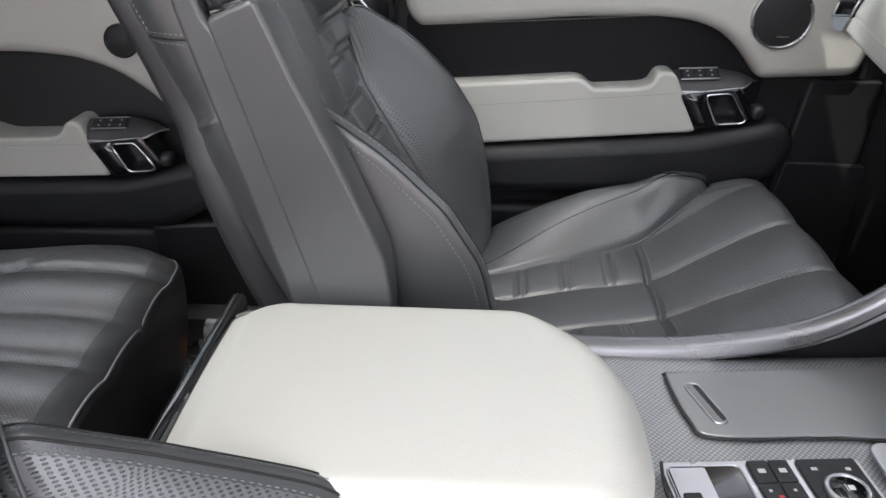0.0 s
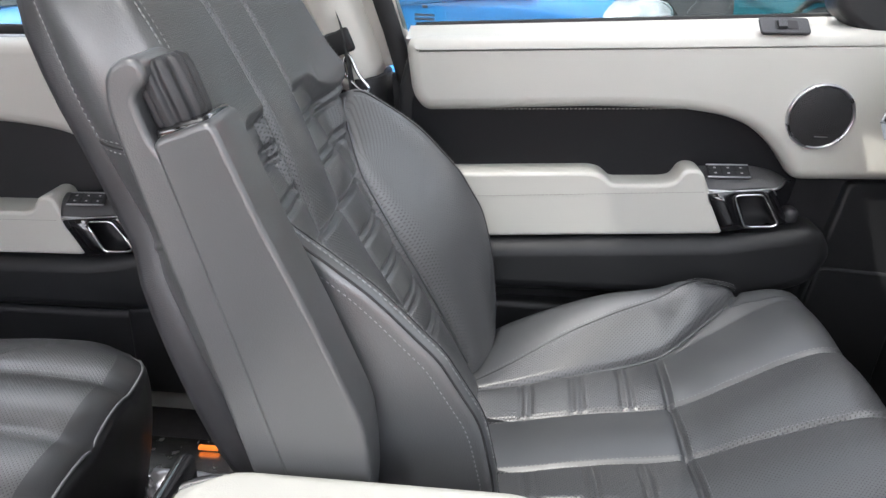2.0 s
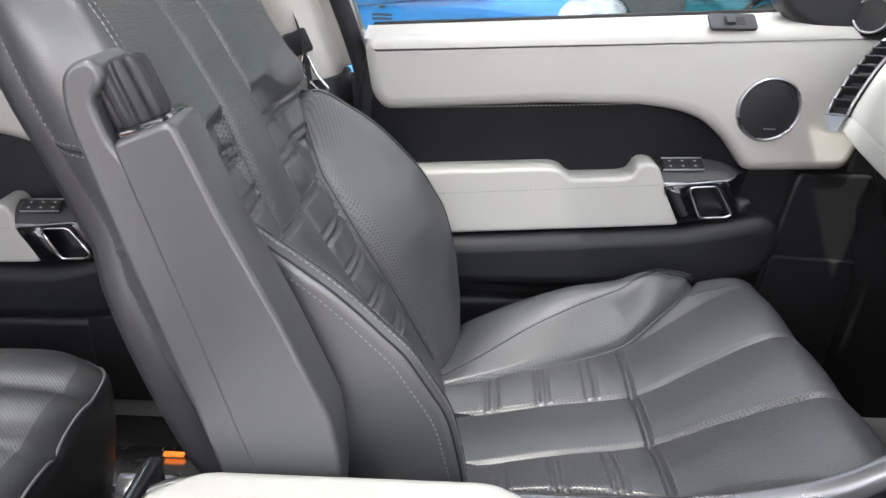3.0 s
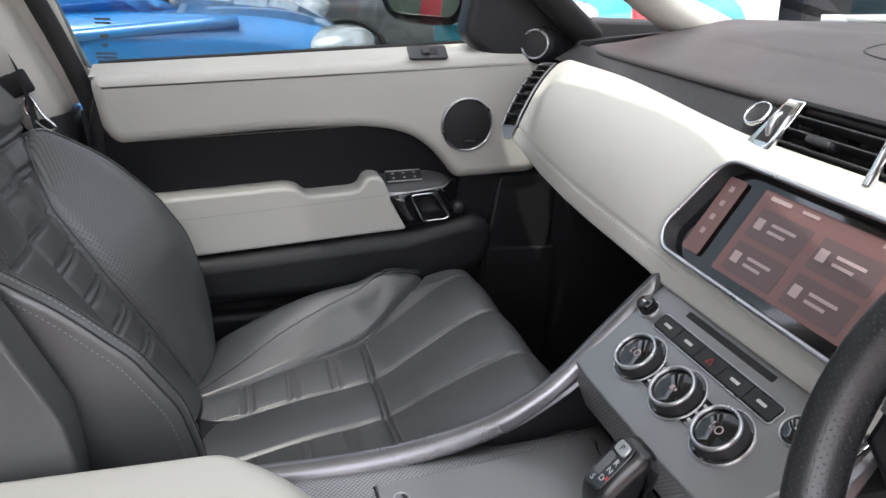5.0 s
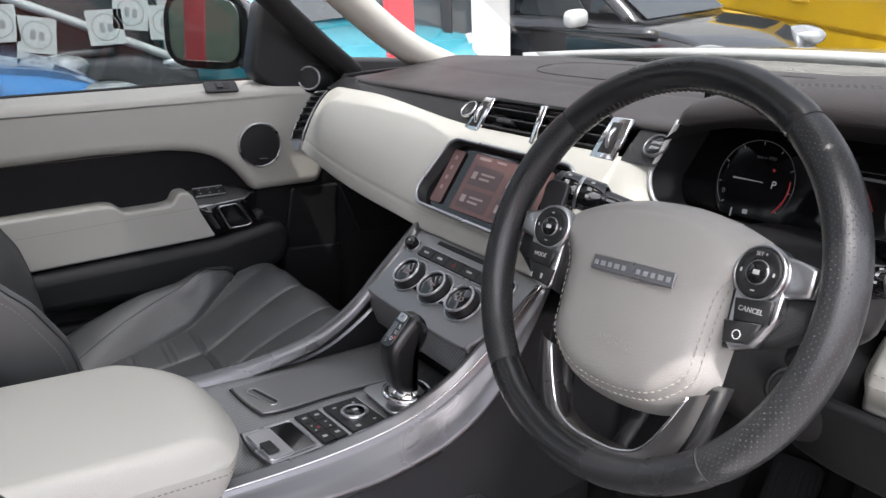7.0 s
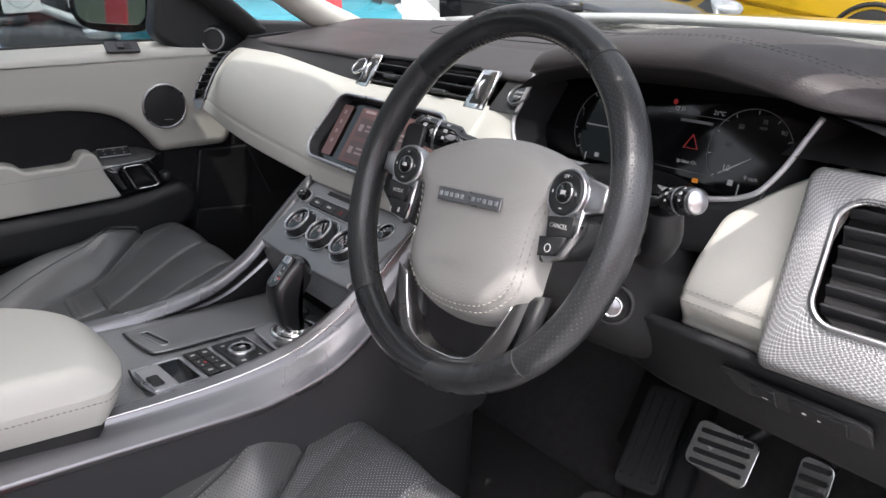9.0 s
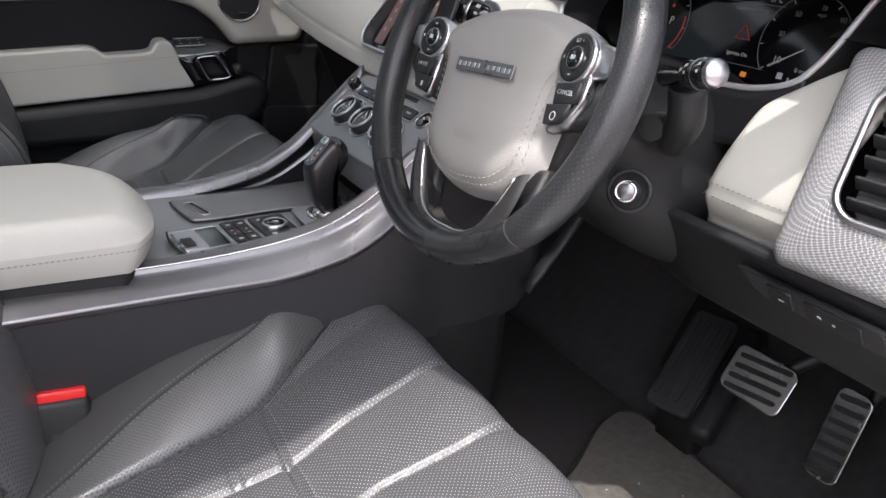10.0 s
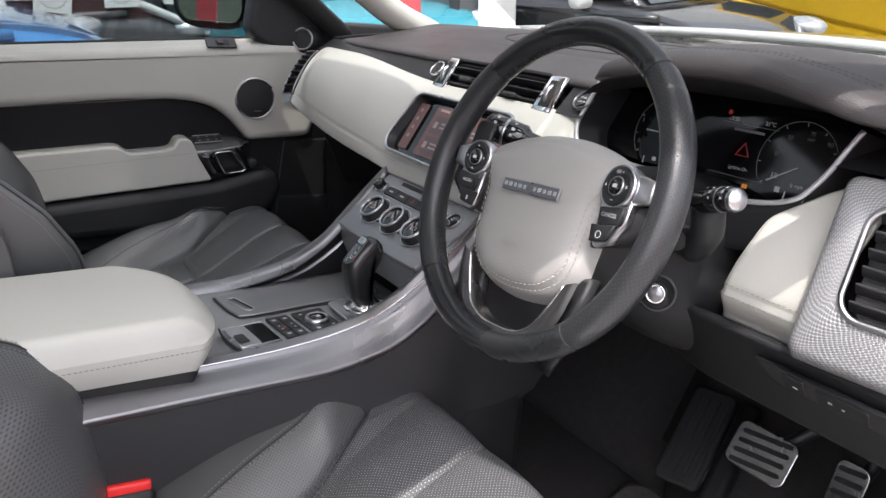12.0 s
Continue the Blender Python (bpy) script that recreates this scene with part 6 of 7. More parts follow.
    def face(s, y):
        a, b, hw = abs(y), inner(s), half(s)
        n, e = middle(s), edge(s, y)
        if a > b:
            n = lerp(n, e, math.sin(min(1.0, (a - b) / max(0.012, hw - b)) * math.pi / 2) ** 0.85)
        else:
            inside = smooth(0, 0.012, b - a)
            n += (e - n) * (a / hw) ** 4 * smooth(0.345, 0.39, s)
            for sgn in (-0.046, 0.046):
                n -= 0.0055 * groove(y - sgn, 0.0035) * smooth(0.62, 0.57, s)
            n += 0.007 * abs(math.sin((y - 0.046) / 0.092 * math.pi)) * inside * smooth(0.42, 0.38, s)
            if a > 0.046 and s < 0.42:
                col = inside * smooth(0.046, 0.054, a)
                for r in (0.055, 0.066, 0.104, 0.115, 0.155, 0.166, 0.206, 0.217, 0.309, 0.320, 0.355, 0.366):
                    n -= 0.0060 * groove(s - r, 0.0030) * col
                lip = 0.404 - 0.030 * smooth(0.10, 0.17, a)
                n -= 0.017 * smooth(lip, lip - 0.012, s) * smooth(lip - 0.13, lip - 0.03, s) * smooth(0.046, 0.060, a) * smooth(0.180, 0.160, a) * smooth(0, 0.012, b - a)
            n -= 0.008 * groove(s - 0.262, 0.004) * inside
        n -= 0.012 * groove(a - b, 0.0045) * smooth(0.40, 0.36, s)
        return n

    W0, W1 = 0.74, 0.80

    def skin(s, w):
        """Across the back: face to W0, a rounded stitched edge to W1, then the flank."""
        a, side = abs(w), math.copysign(1, w)
        hw = half(s)
        rear = curve1([(-0.06, -0.10), (0.154, -0.10), (0.294, -0.078), (0.39, -0.066), (0.458, -0.056), (0.54, -0.045), (0.62, -0.04)], s)
        r = 0.012
        if a <= W0:
            y = (hw - r * 0.9) * a / W0
            n = face(s, side * y)
        else:
            n0 = face(s, side * (hw - r * 0.9))
            t = min(1, (a - W0) / (W1 - W0)) * math.pi / 2
            y = hw - r * 0.9 + r * math.sin(t)
            n = n0 - r * (1 - math.cos(t))
            f = max(0, (a - W1) / (1 - W1))
            n = lerp(n, rear, f)
            y += 0.006 * math.sin(f * math.pi) - 0.030 * f ** 5
        n -= 0.05 * smooth(0.55, 0.63, s) ** 2
        return Vector((n, side * y, s))

    def back(u, v):
        return B @ skin(lerp(S0, S1, u), (v - 0.5) * 2)

    def back_zone(u, v):
        s, w = lerp(S0, S1, u), abs(v - 0.5) * 2
        return 0 if w < W0 - 0.035 else 1
    part("backrest", sheet(back, 300, 280, mat_of=back_zone), [PERF, hide], seat, "perforated black leather backrest")

    nrm = B.to_3x3() @ Vector((1, 0, 0))

    def onb(s, y, lift=0.0007):
        return B @ Vector((face(s, y) + lift, y, s))

    def along(w, s0, s1, k, lift):
        """Points up the back at one place across it, lifted off the skin."""
        return [B @ skin(s, w) + lift for s in np.linspace(s0, s1, k)]
    for sg in (-0.046, 0.046):
        for d in (-0.0062, 0.0062):
            part("stitching", stitches([onb(s, sg + d) for s in np.linspace(0.0, 0.57, 90)], lift=nrm), THREAD, seat)
    for d in (0.007, -0.007):
        part("stitching", stitches([onb(0.262 + d, y) for y in np.linspace(-0.15, 0.15, 50)], lift=nrm), THREAD, seat)
    for sg in (-1, 1):
        flank = B.to_3x3() @ Vector((0, sg, 0))
        slope = (nrm + flank).normalized()
        for w, lf in ((W0 - 0.030, nrm), (W0 + 0.012, slope), (W1 + 0.004, flank)):
            part("stitching", stitches(along(sg * w, -0.03, 0.345, 90, lf * 0.0008), lift=lf), THREAD, seat)
        for w in (W0 - 0.008, W0 + 0.034):
            part("seam", tube(along(sg * w, -0.04, 0.350, 90, slope * 0.0), 0.0011, 6), RUBBER, seat)
        part("piping", tube([onb(s, sg * (inner(s) + 0.004), 0.0) for s in np.linspace(-0.04, 0.35, 60)], 0.002, 6), hide, seat)
        for w, lf in ((W0 - 0.030, nrm), (W0 + 0.01, slope), (0.965, flank)):
            part("stitching", stitches(along(sg * w, 0.37 if w < 0.9 else 0.45, 0.585, 60, lf * 0.0009), lift=lf), THREAD, seat)
        cross = [B @ skin(lerp(0.405, 0.447, k), sg * lerp(W1 + 0.01, 0.97, k)) for k in np.linspace(0, 1, 24)]
        part("seam", tube(cross, 0.0014, 6), RUBBER, seat)
        for d in (0.005, -0.005):
            part("stitching", stitches([p + flank * 0.001 + B.to_3x3() @ Vector((0, 0, d)) for p in cross], lift=flank), THREAD, seat)

    def shell(u, v):
        w = (v - 0.5) * 2
        s = lerp(-0.10, 0.60, u)
        y = math.copysign((half(s) - 0.018) * min(1, abs(w) / 0.85), w)
        fore = curve1([(-0.10, -0.118), (0.154, -0.118), (0.294, -0.096), (0.39, -0.082), (0.458, -0.070), (0.60, -0.06)], s) - 0.02 * (1 - w * w) * smooth(0.6, 0.1, s)
        over = max(0, (abs(w) - 0.8) / 0.2)
        return B @ Vector((fore + 0.030 * over ** 1.5, y, s))
    solid(part("back_shell", sheet(shell, 24, 36), GREY, seat, "dark grey plastic seat back shell"), 0.008)
    # headrest on two posts
    hr = part("headrest", sheet(lambda u, v: B @ Vector((-0.035 + 0.045 * math.copysign(abs(math.cos(v * 2 * math.pi)) ** 0.7, math.cos(v * 2 * math.pi)) * math.sin(max(0.02, min(0.98, u)) * math.pi) ** 0.35, 0.135 * math.copysign(abs(math.sin(v * 2 * math.pi)) ** 0.6, math.sin(v * 2 * math.pi)) * math.sin(max(0.02, min(0.98, u)) * math.pi) ** 0.3, lerp(0.655, 0.86, u))), 20, 40, False, True, True), hide, seat, "black leather headrest")
    for sg in (-0.06, 0.06):
        part("headrest_post", tube([B @ Vector((-0.04, sg, 0.58)), B @ Vector((-0.04, sg, 0.68))], 0.007, 10), CHROME, hr)

    # fold-up armrest on the console side
    if not armrest:
        return seat
    A = Matrix.Translation((0.0 + ox, y0 + inboard * 0.283, 1.30 + oz)) @ Matrix.Rotation(radians(-17), 4, "Y")
    AM = A @ Matrix.Translation((0, 0.028, 0)) @ SIDE
    spine = soft([(-0.037, -0.06), (-0.006, -0.06), (-0.0045, 0.02), (-0.002, 0.11), (0.000, 0.20), (0.0005, 0.255), (-0.005, 0.270), (-0.0045, 0.296), (0.0085, 0.304), (0.0085, 0.314), (0.004, 0.3185), (-0.004, 0.3190), (-0.0115, 0.3165), (-0.0178, 0.310), (-0.0225, 0.297), (-0.0248, 0.2815), (-0.0279, 0.2062), (-0.030, 0.124), (-0.0339, 0.026)], 0.006, 4)
    arm = part("armrest", prism(spine, 0.0475, AM @ Matrix.Translation((0, 0, 0.008)), 0.0045, 4), LEATHER, seat, "black armrest folded up against the backrest")
    body = soft([(-0.012, -0.055), (0.036, -0.052), (0.048, -0.02), (0.0565, 0.014), (0.0608, 0.040), (0.0595, 0.060), (0.0535, 0.124), (0.0430, 0.205), (0.0374, 0.273), (-0.0045, 0.269), (-0.0057, 0.200), (-0.0076, 0.115), (-0.010, 0.019)], 0.007, 4)
    part("armrest_pad", prism(body, 0.046, AM @ Matrix.Translation((0, 0, 0.011)), 0.004, 4), LEATHER, arm, "grained black armrest pad")
    part("knob_seat", box((0, 0, 0), (0.036, 0.044, 0.010), 0.004, A @ Matrix.Translation((0.014, 0, 0.270))), GLOSS, arm)
    prof2 = [(0.0001, 0.043), (0.012, 0.0425), (0.0165, 0.039), (0.0178, 0.033), (0.0178, 0.006), (0.016, 0.0), (0.012, -0.004)]

    def knob(u, v):
        r, h = prof2[round(u * 6)]
        a = v * 2 * math.pi
        r *= 1 - (0.17 * max(0, math.cos(a * 9)) ** 0.5 if 1 <= round(u * 6) <= 5 else 0)
        return A @ Matrix.Translation((0.010, 0, 0.271)) @ Matrix.Rotation(radians(-4), 4, "Y") @ Vector((r * math.cos(a), r * math.sin(a) * 1.2, h))
    part("armrest_knob", sheet(knob, 6, 96, False, True), GREY, arm, "ribbed grey adjuster knob")
    return seat


front_seat(0.0, 0.955, 0.0, "black perforated leather front passenger seat with its armrest folded up", -1, True)
# Driver's seat: sunlit middle and shaded trim painted in through its two leathers
front_seat(-0.045, 0.185, -0.045, "black perforated leather driver's seat beside the open door", 1, False, 34.0, 0.040, PERF_SUNLIT, HIDE_SHADED)

# rear bench
bench = thing("rear_seat", (-0.6, 0.75, 0.85), "black perforated leather rear bench seat", "seat")


BENCH_SEAMS = (0.655, 0.75, 0.845, 0.94)


def bench_top(x, y):
    z = 1.145 - 0.02 * smooth(-0.42, -0.9, x)
    z += 0.012 * groove(y - 0.93, 0.09) + 0.010 * groove(x + 0.42, 0.12)
    for s in BENCH_SEAMS:
        z -= 0.005 * groove(y - s, 0.004)
    z += 0.006 * abs(math.sin((y - 0.845) / 0.095 * math.pi)) * smooth(1.05, 1.0, y)
    z -= 0.006 * groove(y - 1.02 + 0.16 * smooth(-0.40, -0.62, x), 0.005)
    return z


def bench_fn(u, v):
    w = v
    y = lerp(-0.05, 1.075, min(1, w / 0.93))
    front = -0.298 - 0.12 * smooth(0.94, 1.10, y) ** 2
    x = lerp(-0.95, front, min(1, u / 0.84))
    z = bench_top(x, y)
    over = max(0, (u - 0.78) / 0.22)
    z -= 0.23 * over ** 2.0
    x += 0.015 * math.sin(min(1, over) * math.pi * 0.8) - 0.03 * over ** 3
    ov = max(0, (w - 0.88) / 0.12)
    z -= 0.20 * ov ** 2
    return Vector((x, y, z))


# The bench's front and end take the shaded copy of the leather
part("seat_cushion", sheet(bench_fn, 90, 110, mat_of=lambda u, v: 0 if u < 0.80 and v < 0.9 else 1), [PERF, HIDE_SHADED], bench)
for s in BENCH_SEAMS:
    for d in (-0.0045, 0.0045):
        part("stitching", stitches([Vector((x, s + d, bench_top(x, s + d) + 0.0006)) for x in np.linspace(-0.85, -0.345, 60)]), THREAD, bench)
part("front_piping", tube([bench_fn(0.835, v) for v in np.linspace(0.02, 0.95, 90)], 0.0020, 6), THREAD, bench)
part("bench_base", box((-0.62, 0.55, 0.97), (0.55, 1.0, 0.20), 0.03), BLACK, bench)
solid(part("backrest", sheet(lambda u, v: Vector((lerp(-0.86, -1.12, u), lerp(-0.05, 1.15, v), lerp(1.12, 1.75, u))) + Vector((0.03, 0, 0)) * math.sin(v * math.pi * 4) ** 2, 10, 30), LEATHER, bench), 0.10)

# ---------- driver's footwell
FOOT_Z = 0.895
mat_ob = tagged(part("floor_mat", prism(soft([(0.52, -0.05), (0.99, -0.05), (1.005, 0.118), (1.016, 0.372), (0.985, 0.395), (0.926, 0.38), (0.813, 0.308), (0.70, 0.26), (0.52, 0.25)], 0.03, 6), 0.010, Matrix.Translation((0, 0, FOOT_Z - 0.043)), 0.004), CARPET2), "black carpet floor mat in the driver's footwell", "floor mat")
part("mat_edge", tube([(x, y, FOOT_Z - 0.035) for x, y in soft([(0.52, -0.05), (0.99, -0.05), (1.005, 0.118), (1.016, 0.372), (0.985, 0.395), (0.926, 0.38), (0.813, 0.308), (0.70, 0.26), (0.52, 0.25)], 0.03, 6)], 0.0035, 6, True), RUBBER, mat_ob)
solid(tagged(part("footwell_carpet", sheet(lambda u, v: Vector((lerp(0.45, 1.20, u), lerp(-0.18, 0.41, v), FOOT_Z - 0.048 + 0.26 * smooth(0.76, 1.0, u))), 30, 8), CARPET), "black carpet of the driver's footwell", "carpet", "", "structure"), 0.01)


def pedal(name, center, w, h, lean, n, label, across):
    """A steel-faced pedal with rubber bars; across: bars run along the width."""
    m = frame_at(center, (0, -1, 0.02), (math.sin(lean), 0, math.cos(lean)))
    p = thing(name, center, label, "pedal")
    part("plate", prism(rounded(w, h, 0.014, 6), 0.006, m, 0.002), STEEL, p, "brushed steel pedal plate")
    for k in range(n):
        yy = h * 0.5 - h * (k + 0.75) / (n + 0.5)
        part("rubber_pad", prism(rounded(w * 0.80, h / n * 0.42, h / n * 0.2, 5), 0.003, m @ Matrix.Translation((0, yy, 0.0055)) @ Matrix.Rotation(0.12, 4, "Z"), 0.001), RUBBER, p)
    part("pedal_arm", tube(spline([m @ Vector((0, h * 0.1, -0.004)), m @ Vector((w * 0.2, h * 0.6, -0.03)), m @ Vector((w * 0.8, h * 2.0, -0.03)), m @ Vector((w * 1.0, h * 3.4, 0.0))], 12), 0.010, 10), GREY, p)
    return p


pedal("brake_pedal", (0.985, 0.157, 1.070), 0.100, 0.072, 0.55, 4, "brushed steel brake pedal with black rubber bars", True)
pedal("accelerator", (0.965, 0.022, 1.075), 0.046, 0.125, 0.30, 7, "brushed steel accelerator with black rubber bars", True)
FM = frame_at((1.026, 0.299, 1.006), (0.30, -0.95, 0.0), (0.82, 0.0, 0.57))
rest_ob = thing("foot_rest", (1.0, 0.30, 0.90), "black ribbed rubber foot rest", "foot rest")
part("rest_plate", prism(rounded(0.075, 0.19, 0.012), 0.012, FM @ Matrix.Translation((0, 0, -0.006)), 0.004), RUBBER, rest_ob)
for k in (-0.026, -0.009, 0.009, 0.026):
    part("rib", prism(rounded(0.008, 0.155, 0.003), 0.006, FM @ Matrix.Translation((k, 0.0, 0.004)), 0.0015), RUBBER, rest_ob)
part("rest_side", prism(rounded(0.04, 0.21, 0.015), 0.05, FM @ Matrix.Translation((0.060, -0.005, -0.045)), 0.012), BLACK, rest_ob)
part("rest_base", prism([(1.0, 0.848), (1.14, 0.848), (1.14, 1.02), (1.09, 1.02), (1.0, 0.965)], 0.075, Matrix.Translation((0, 0.325, 0)) @ SIDE, 0.006), BLACK, rest_ob)

# grit and leaf scraps on the carpet
rg = random.Random(4)
scraps = bmesh.new()
for k in range(70):
    x, y = rg.uniform(0.62, 1.0), rg.uniform(-0.05, 0.33)
    z = FOOT_Z - 0.046 + 0.26 * smooth(0.76, 1.0, (x - 0.45) / 0.75)
    inside_mat = x < 0.93 and y < 0.25
    b = box((0, 0, 0), (rg.uniform(0.001, 0.005), rg.uniform(0.001, 0.003), 0.001), 0, Matrix.Translation((x, y, z + (0.016 if inside_mat else 0.004))) @ Matrix.Rotation(rg.uniform(0, 3), 4, "Z"))
    me = bpy.data.meshes.new("t")
    b.to_mesh(me)
    b.free()
    scraps.from_mesh(me)
    bpy.data.meshes.remove(me)
tagged(part("grit", scraps, material("dry_grit", (0.40, 0.34, 0.24), 0.9)), "scattered pale grit on the black carpet", "grit", "", "stuff")

# belt buckle by the driver's seat
def buckle(x, y, z, lean):
    m = Matrix.Translation((x, y, z)) @ Matrix.Rotation(radians(lean), 4, "Y") @ Matrix.Rotation(radians(-12), 4, "X") @ Matrix.Scale(0.86, 4)
    b = thing("belt_buckle", (x, y, z - 0.06), "black seat belt buckle with a red release button", "belt buckle")
    part("housing", box((0, 0, 0), (0.066, 0.034, 0.092), 0.010, m, 3), BLACK, b)
    part("release_button", box((0, 0, 0), (0.056, 0.026, 0.016), 0.004, m @ Matrix.Translation((0, 0, 0.049)), 3), RED, b, "bright red release button")
    part("housing_panel", box((0, 0, 0), (0.030, 0.004, 0.030), 0.004, m @ Matrix.Translation((0, -0.0160, -0.012))), RUBBER, b)
    part("stalk", tube([m @ Vector((0, 0, -0.03)), m @ Vector((-0.005, 0.0, -0.09)), m @ Vector((-0.01, 0.0, -0.16))], 0.012, 8, flat=0.5), BLACK, b)


buckle(0.126, 0.402, 1.088, 4)
part("buckle_slot", box((0.10, 0.405, 1.03), (0.12, 0.05, 0.03), 0.008), GREY, bpy.data.objects["centre_console"])

# ---------- outside: the forecourt slopes gently up, away from the car
RISE_X, RISE_Y = 0.122, 0.042
OUT = frame_at((0.3, C, GROUND), (1, 0, RISE_X), (0, 1, RISE_Y))
ground_ob = bpy.data.objects["ground"]
ground_ob.matrix_basis = OUT @ Matrix.Translation((0, 0, -GROUND - 0.02))


def spot(x, y):
    """The place on the sloping forecourt under world (x, y)."""
    return OUT @ Matrix.Translation((x - 0.3, y - C, 0.0))


def paint(name, color, rough=0.22):
    return material(name, color, rough, 0.1, vary=0.05, scale=2, coat=1.0)


CARGLASS = material("dark_car_glass", (0.05, 0.058, 0.062), 0.04, vary=0.3, scale=1.5, coat=0.6)
LAMPGLASS = material("headlamp_glass", (0.46, 0.48, 0.50), 0.10, 0.5, vary=0.8, scale=14, coat=0.8)
POSTM = material("white_post_paint", (0.60, 0.60, 0.60), 0.5)
TYRE = material("tyre_rubber", (0.02, 0.02, 0.02), 0.8)
PLATE = material("number_plate", (0.75, 0.75, 0.72), 0.4)


def facing(lamp, turn, length, width):
    """The spot for a car whose right headlamp stands over (x, y), nose turned by degrees."""
    a = radians(turn)
    lx, ly = length * 0.435, -width * 0.36
    return spot(lamp[0] - (math.cos(a) * lx - math.sin(a) * ly), lamp[1] - (math.sin(a) * lx + math.cos(a) * ly))


def parked_car(name, label, place, turn, color, length=4.0, width=1.72, height=1.5, lower=None, cap=None):
    """A hatchback standing at place, its nose along local x, turned by degrees."""
    M = place @ Matrix.Rotation(radians(turn), 4, "Z")
    car = new(name)
    car.empty_display_size = 0.2
    car.matrix_basis = M
    tagged(car, label, "car")
    L, W, H = length, width, height
    side = Matrix(((1, 0, 0, 0), (0, 0, 1, -W / 2), (0, 1, 0, 0), (0, 0, 0, 1)))
    body = spline([(-L * 0.50, 0.42, 0), (-L * 0.49, 0.80, 0), (-L * 0.44, H * 0.64, 0), (-L * 0.1, H * 0.66, 0), (L * 0.18, H * 0.645, 0), (L * 0.38, H * 0.585, 0), (L * 0.475, H * 0.48, 0), (L * 0.50, 0.50, 0), (L * 0.485, 0.26, 0), (L * 0.2, 0.22, 0), (-L * 0.3, 0.22, 0), (-L * 0.48, 0.26, 0)], 72, True)
    part("body", prism([(p.x, p.y) for p in body], W, M @ side, 0.13, 5), lower or color, car)
    part("shoulder", tube([M @ Vector((x, -W / 2 + 0.015, H * 0.60)) for x in np.linspace(-L * 0.44, L * 0.33, 20)], 0.03, 8), lower or color, car)
    top = spline([(-L * 0.46, H * 0.62, 0), (-L * 0.43, H * 0.84, 0), (-L * 0.34, H * 0.965, 0), (-L * 0.12, H, 0), (L * 0.05, H * 0.965, 0), (L * 0.14, H * 0.86, 0), (L * 0.265, H * 0.625, 0)], 40)
    tw = W * 0.80
    side2 = Matrix(((1, 0, 0, 0), (0, 0, 1, -tw / 2), (0, 1, 0, 0), (0, 0, 0, 1)))
    part("roof", prism([(p.x, p.y) for p in top], tw, M @ side2, 0.09, 4), color, car)
    for s in (-1, 1):
        g = Matrix.Translation((0, s * (tw / 2 + 0.004), 0)) 
        flatm = M @ g @ Matrix(((1, 0, 0, 0), (0, 0, 1, 0), (0, 1, 0, 0), (0, 0, 0, 1)))
        for a, b in ((-0.36, -0.12), (-0.105, 0.12)):
            pts = soft([(L * a, H * 0.665), (L * b, H * 0.655), (L * (b - 0.045 if b > 0 else b), H * 0.80), (L * (b - 0.09 if b > 0 else b), H * 0.915), (L * (a + 0.05), H * 0.925)], 0.05)
            part("side_window", prism(pts, 0.01, flatm @ Matrix.Translation((0, 0, 0.0 if s > 0 else -0.01)), 0.002), CARGLASS, car, "dark side window")
        part("door_mirror", box((0, 0, 0), (0.13, 0.20, 0.13), 0.05, M @ Matrix.Translation((L * 0.13, s * (W / 2 + 0.06), H * 0.67)), 3), cap or color, car)
        part("side_lamp", lathe([(0.0001, 0.012), (0.022, 0.010), (0.030, 0.0)], 20, M @ Matrix.Translation((L * 0.26, s * (W / 2 + 0.001), H * 0.50)) @ Matrix.Rotation(radians(-90 * s), 4, "X")), SILVER, car)
        for xx in (-L * 0.31, L * 0.30):
            wm = M @ Matrix.Translation((xx, s * (W / 2 - 0.08), 0.31)) @ Matrix.Rotation(radians(90), 4, "X")
            wh = part("wheel", lathe([(0.20, -0.10), (0.29, -0.10), (0.31, -0.07), (0.31, 0.07), (0.29, 0.10), (0.20, 0.10)], 36, wm), TYRE, car)
            part("rim", lathe([(0.0001, 0.06), (0.05, 0.07), (0.18, 0.03), (0.205, 0.09)], 28, wm @ Matrix.Diagonal((1, 1, -s, 1))), SILVER, wh)
            part("wheel_arch", ring(0, 0, 0.33, 0.37, 0.05, M @ Matrix.Translation((xx, s * (W / 2 - 0.02), 0.31)) @ Matrix.Rotation(radians(-90 * s), 4, "X")), TYRE, car)
        part("headlamp", sheet(lambda u, v, s=s: M @ (Vector((L * 0.445, s * W * 0.445, H * 0.50)) + Vector((0.19 * math.cos(v * 2 * math.pi) * math.sin(u * math.pi), 0.145 * math.sin(v * 2 * math.pi) * math.sin(u * math.pi), 0.085 * math.cos(u * math.pi)))), 12, 20, False, True), LAMPGLASS, car, "clear headlamp")
        part("door_handle", box((0, 0, 0), (0.16, 0.03, 0.03), 0.01, M @ Matrix.Translation((-L * 0.09, s * (W / 2 + 0.012), H * 0.57))), color, car)
    part("windscreen", sheet(lambda u, v: M @ Vector((lerp(L * 0.262, L * 0.10, u), lerp(-tw * 0.44, tw * 0.44, v), lerp(H * 0.645, H * 0.925, u) + 0.018)), 4, 8), CARGLASS, car, "dark windscreen")
    part("plate", box((0, 0, 0), (0.02, 0.50, 0.11), 0.01, M @ Matrix.Translation((L * 0.495, 0, 0.52))), PLATE, car)
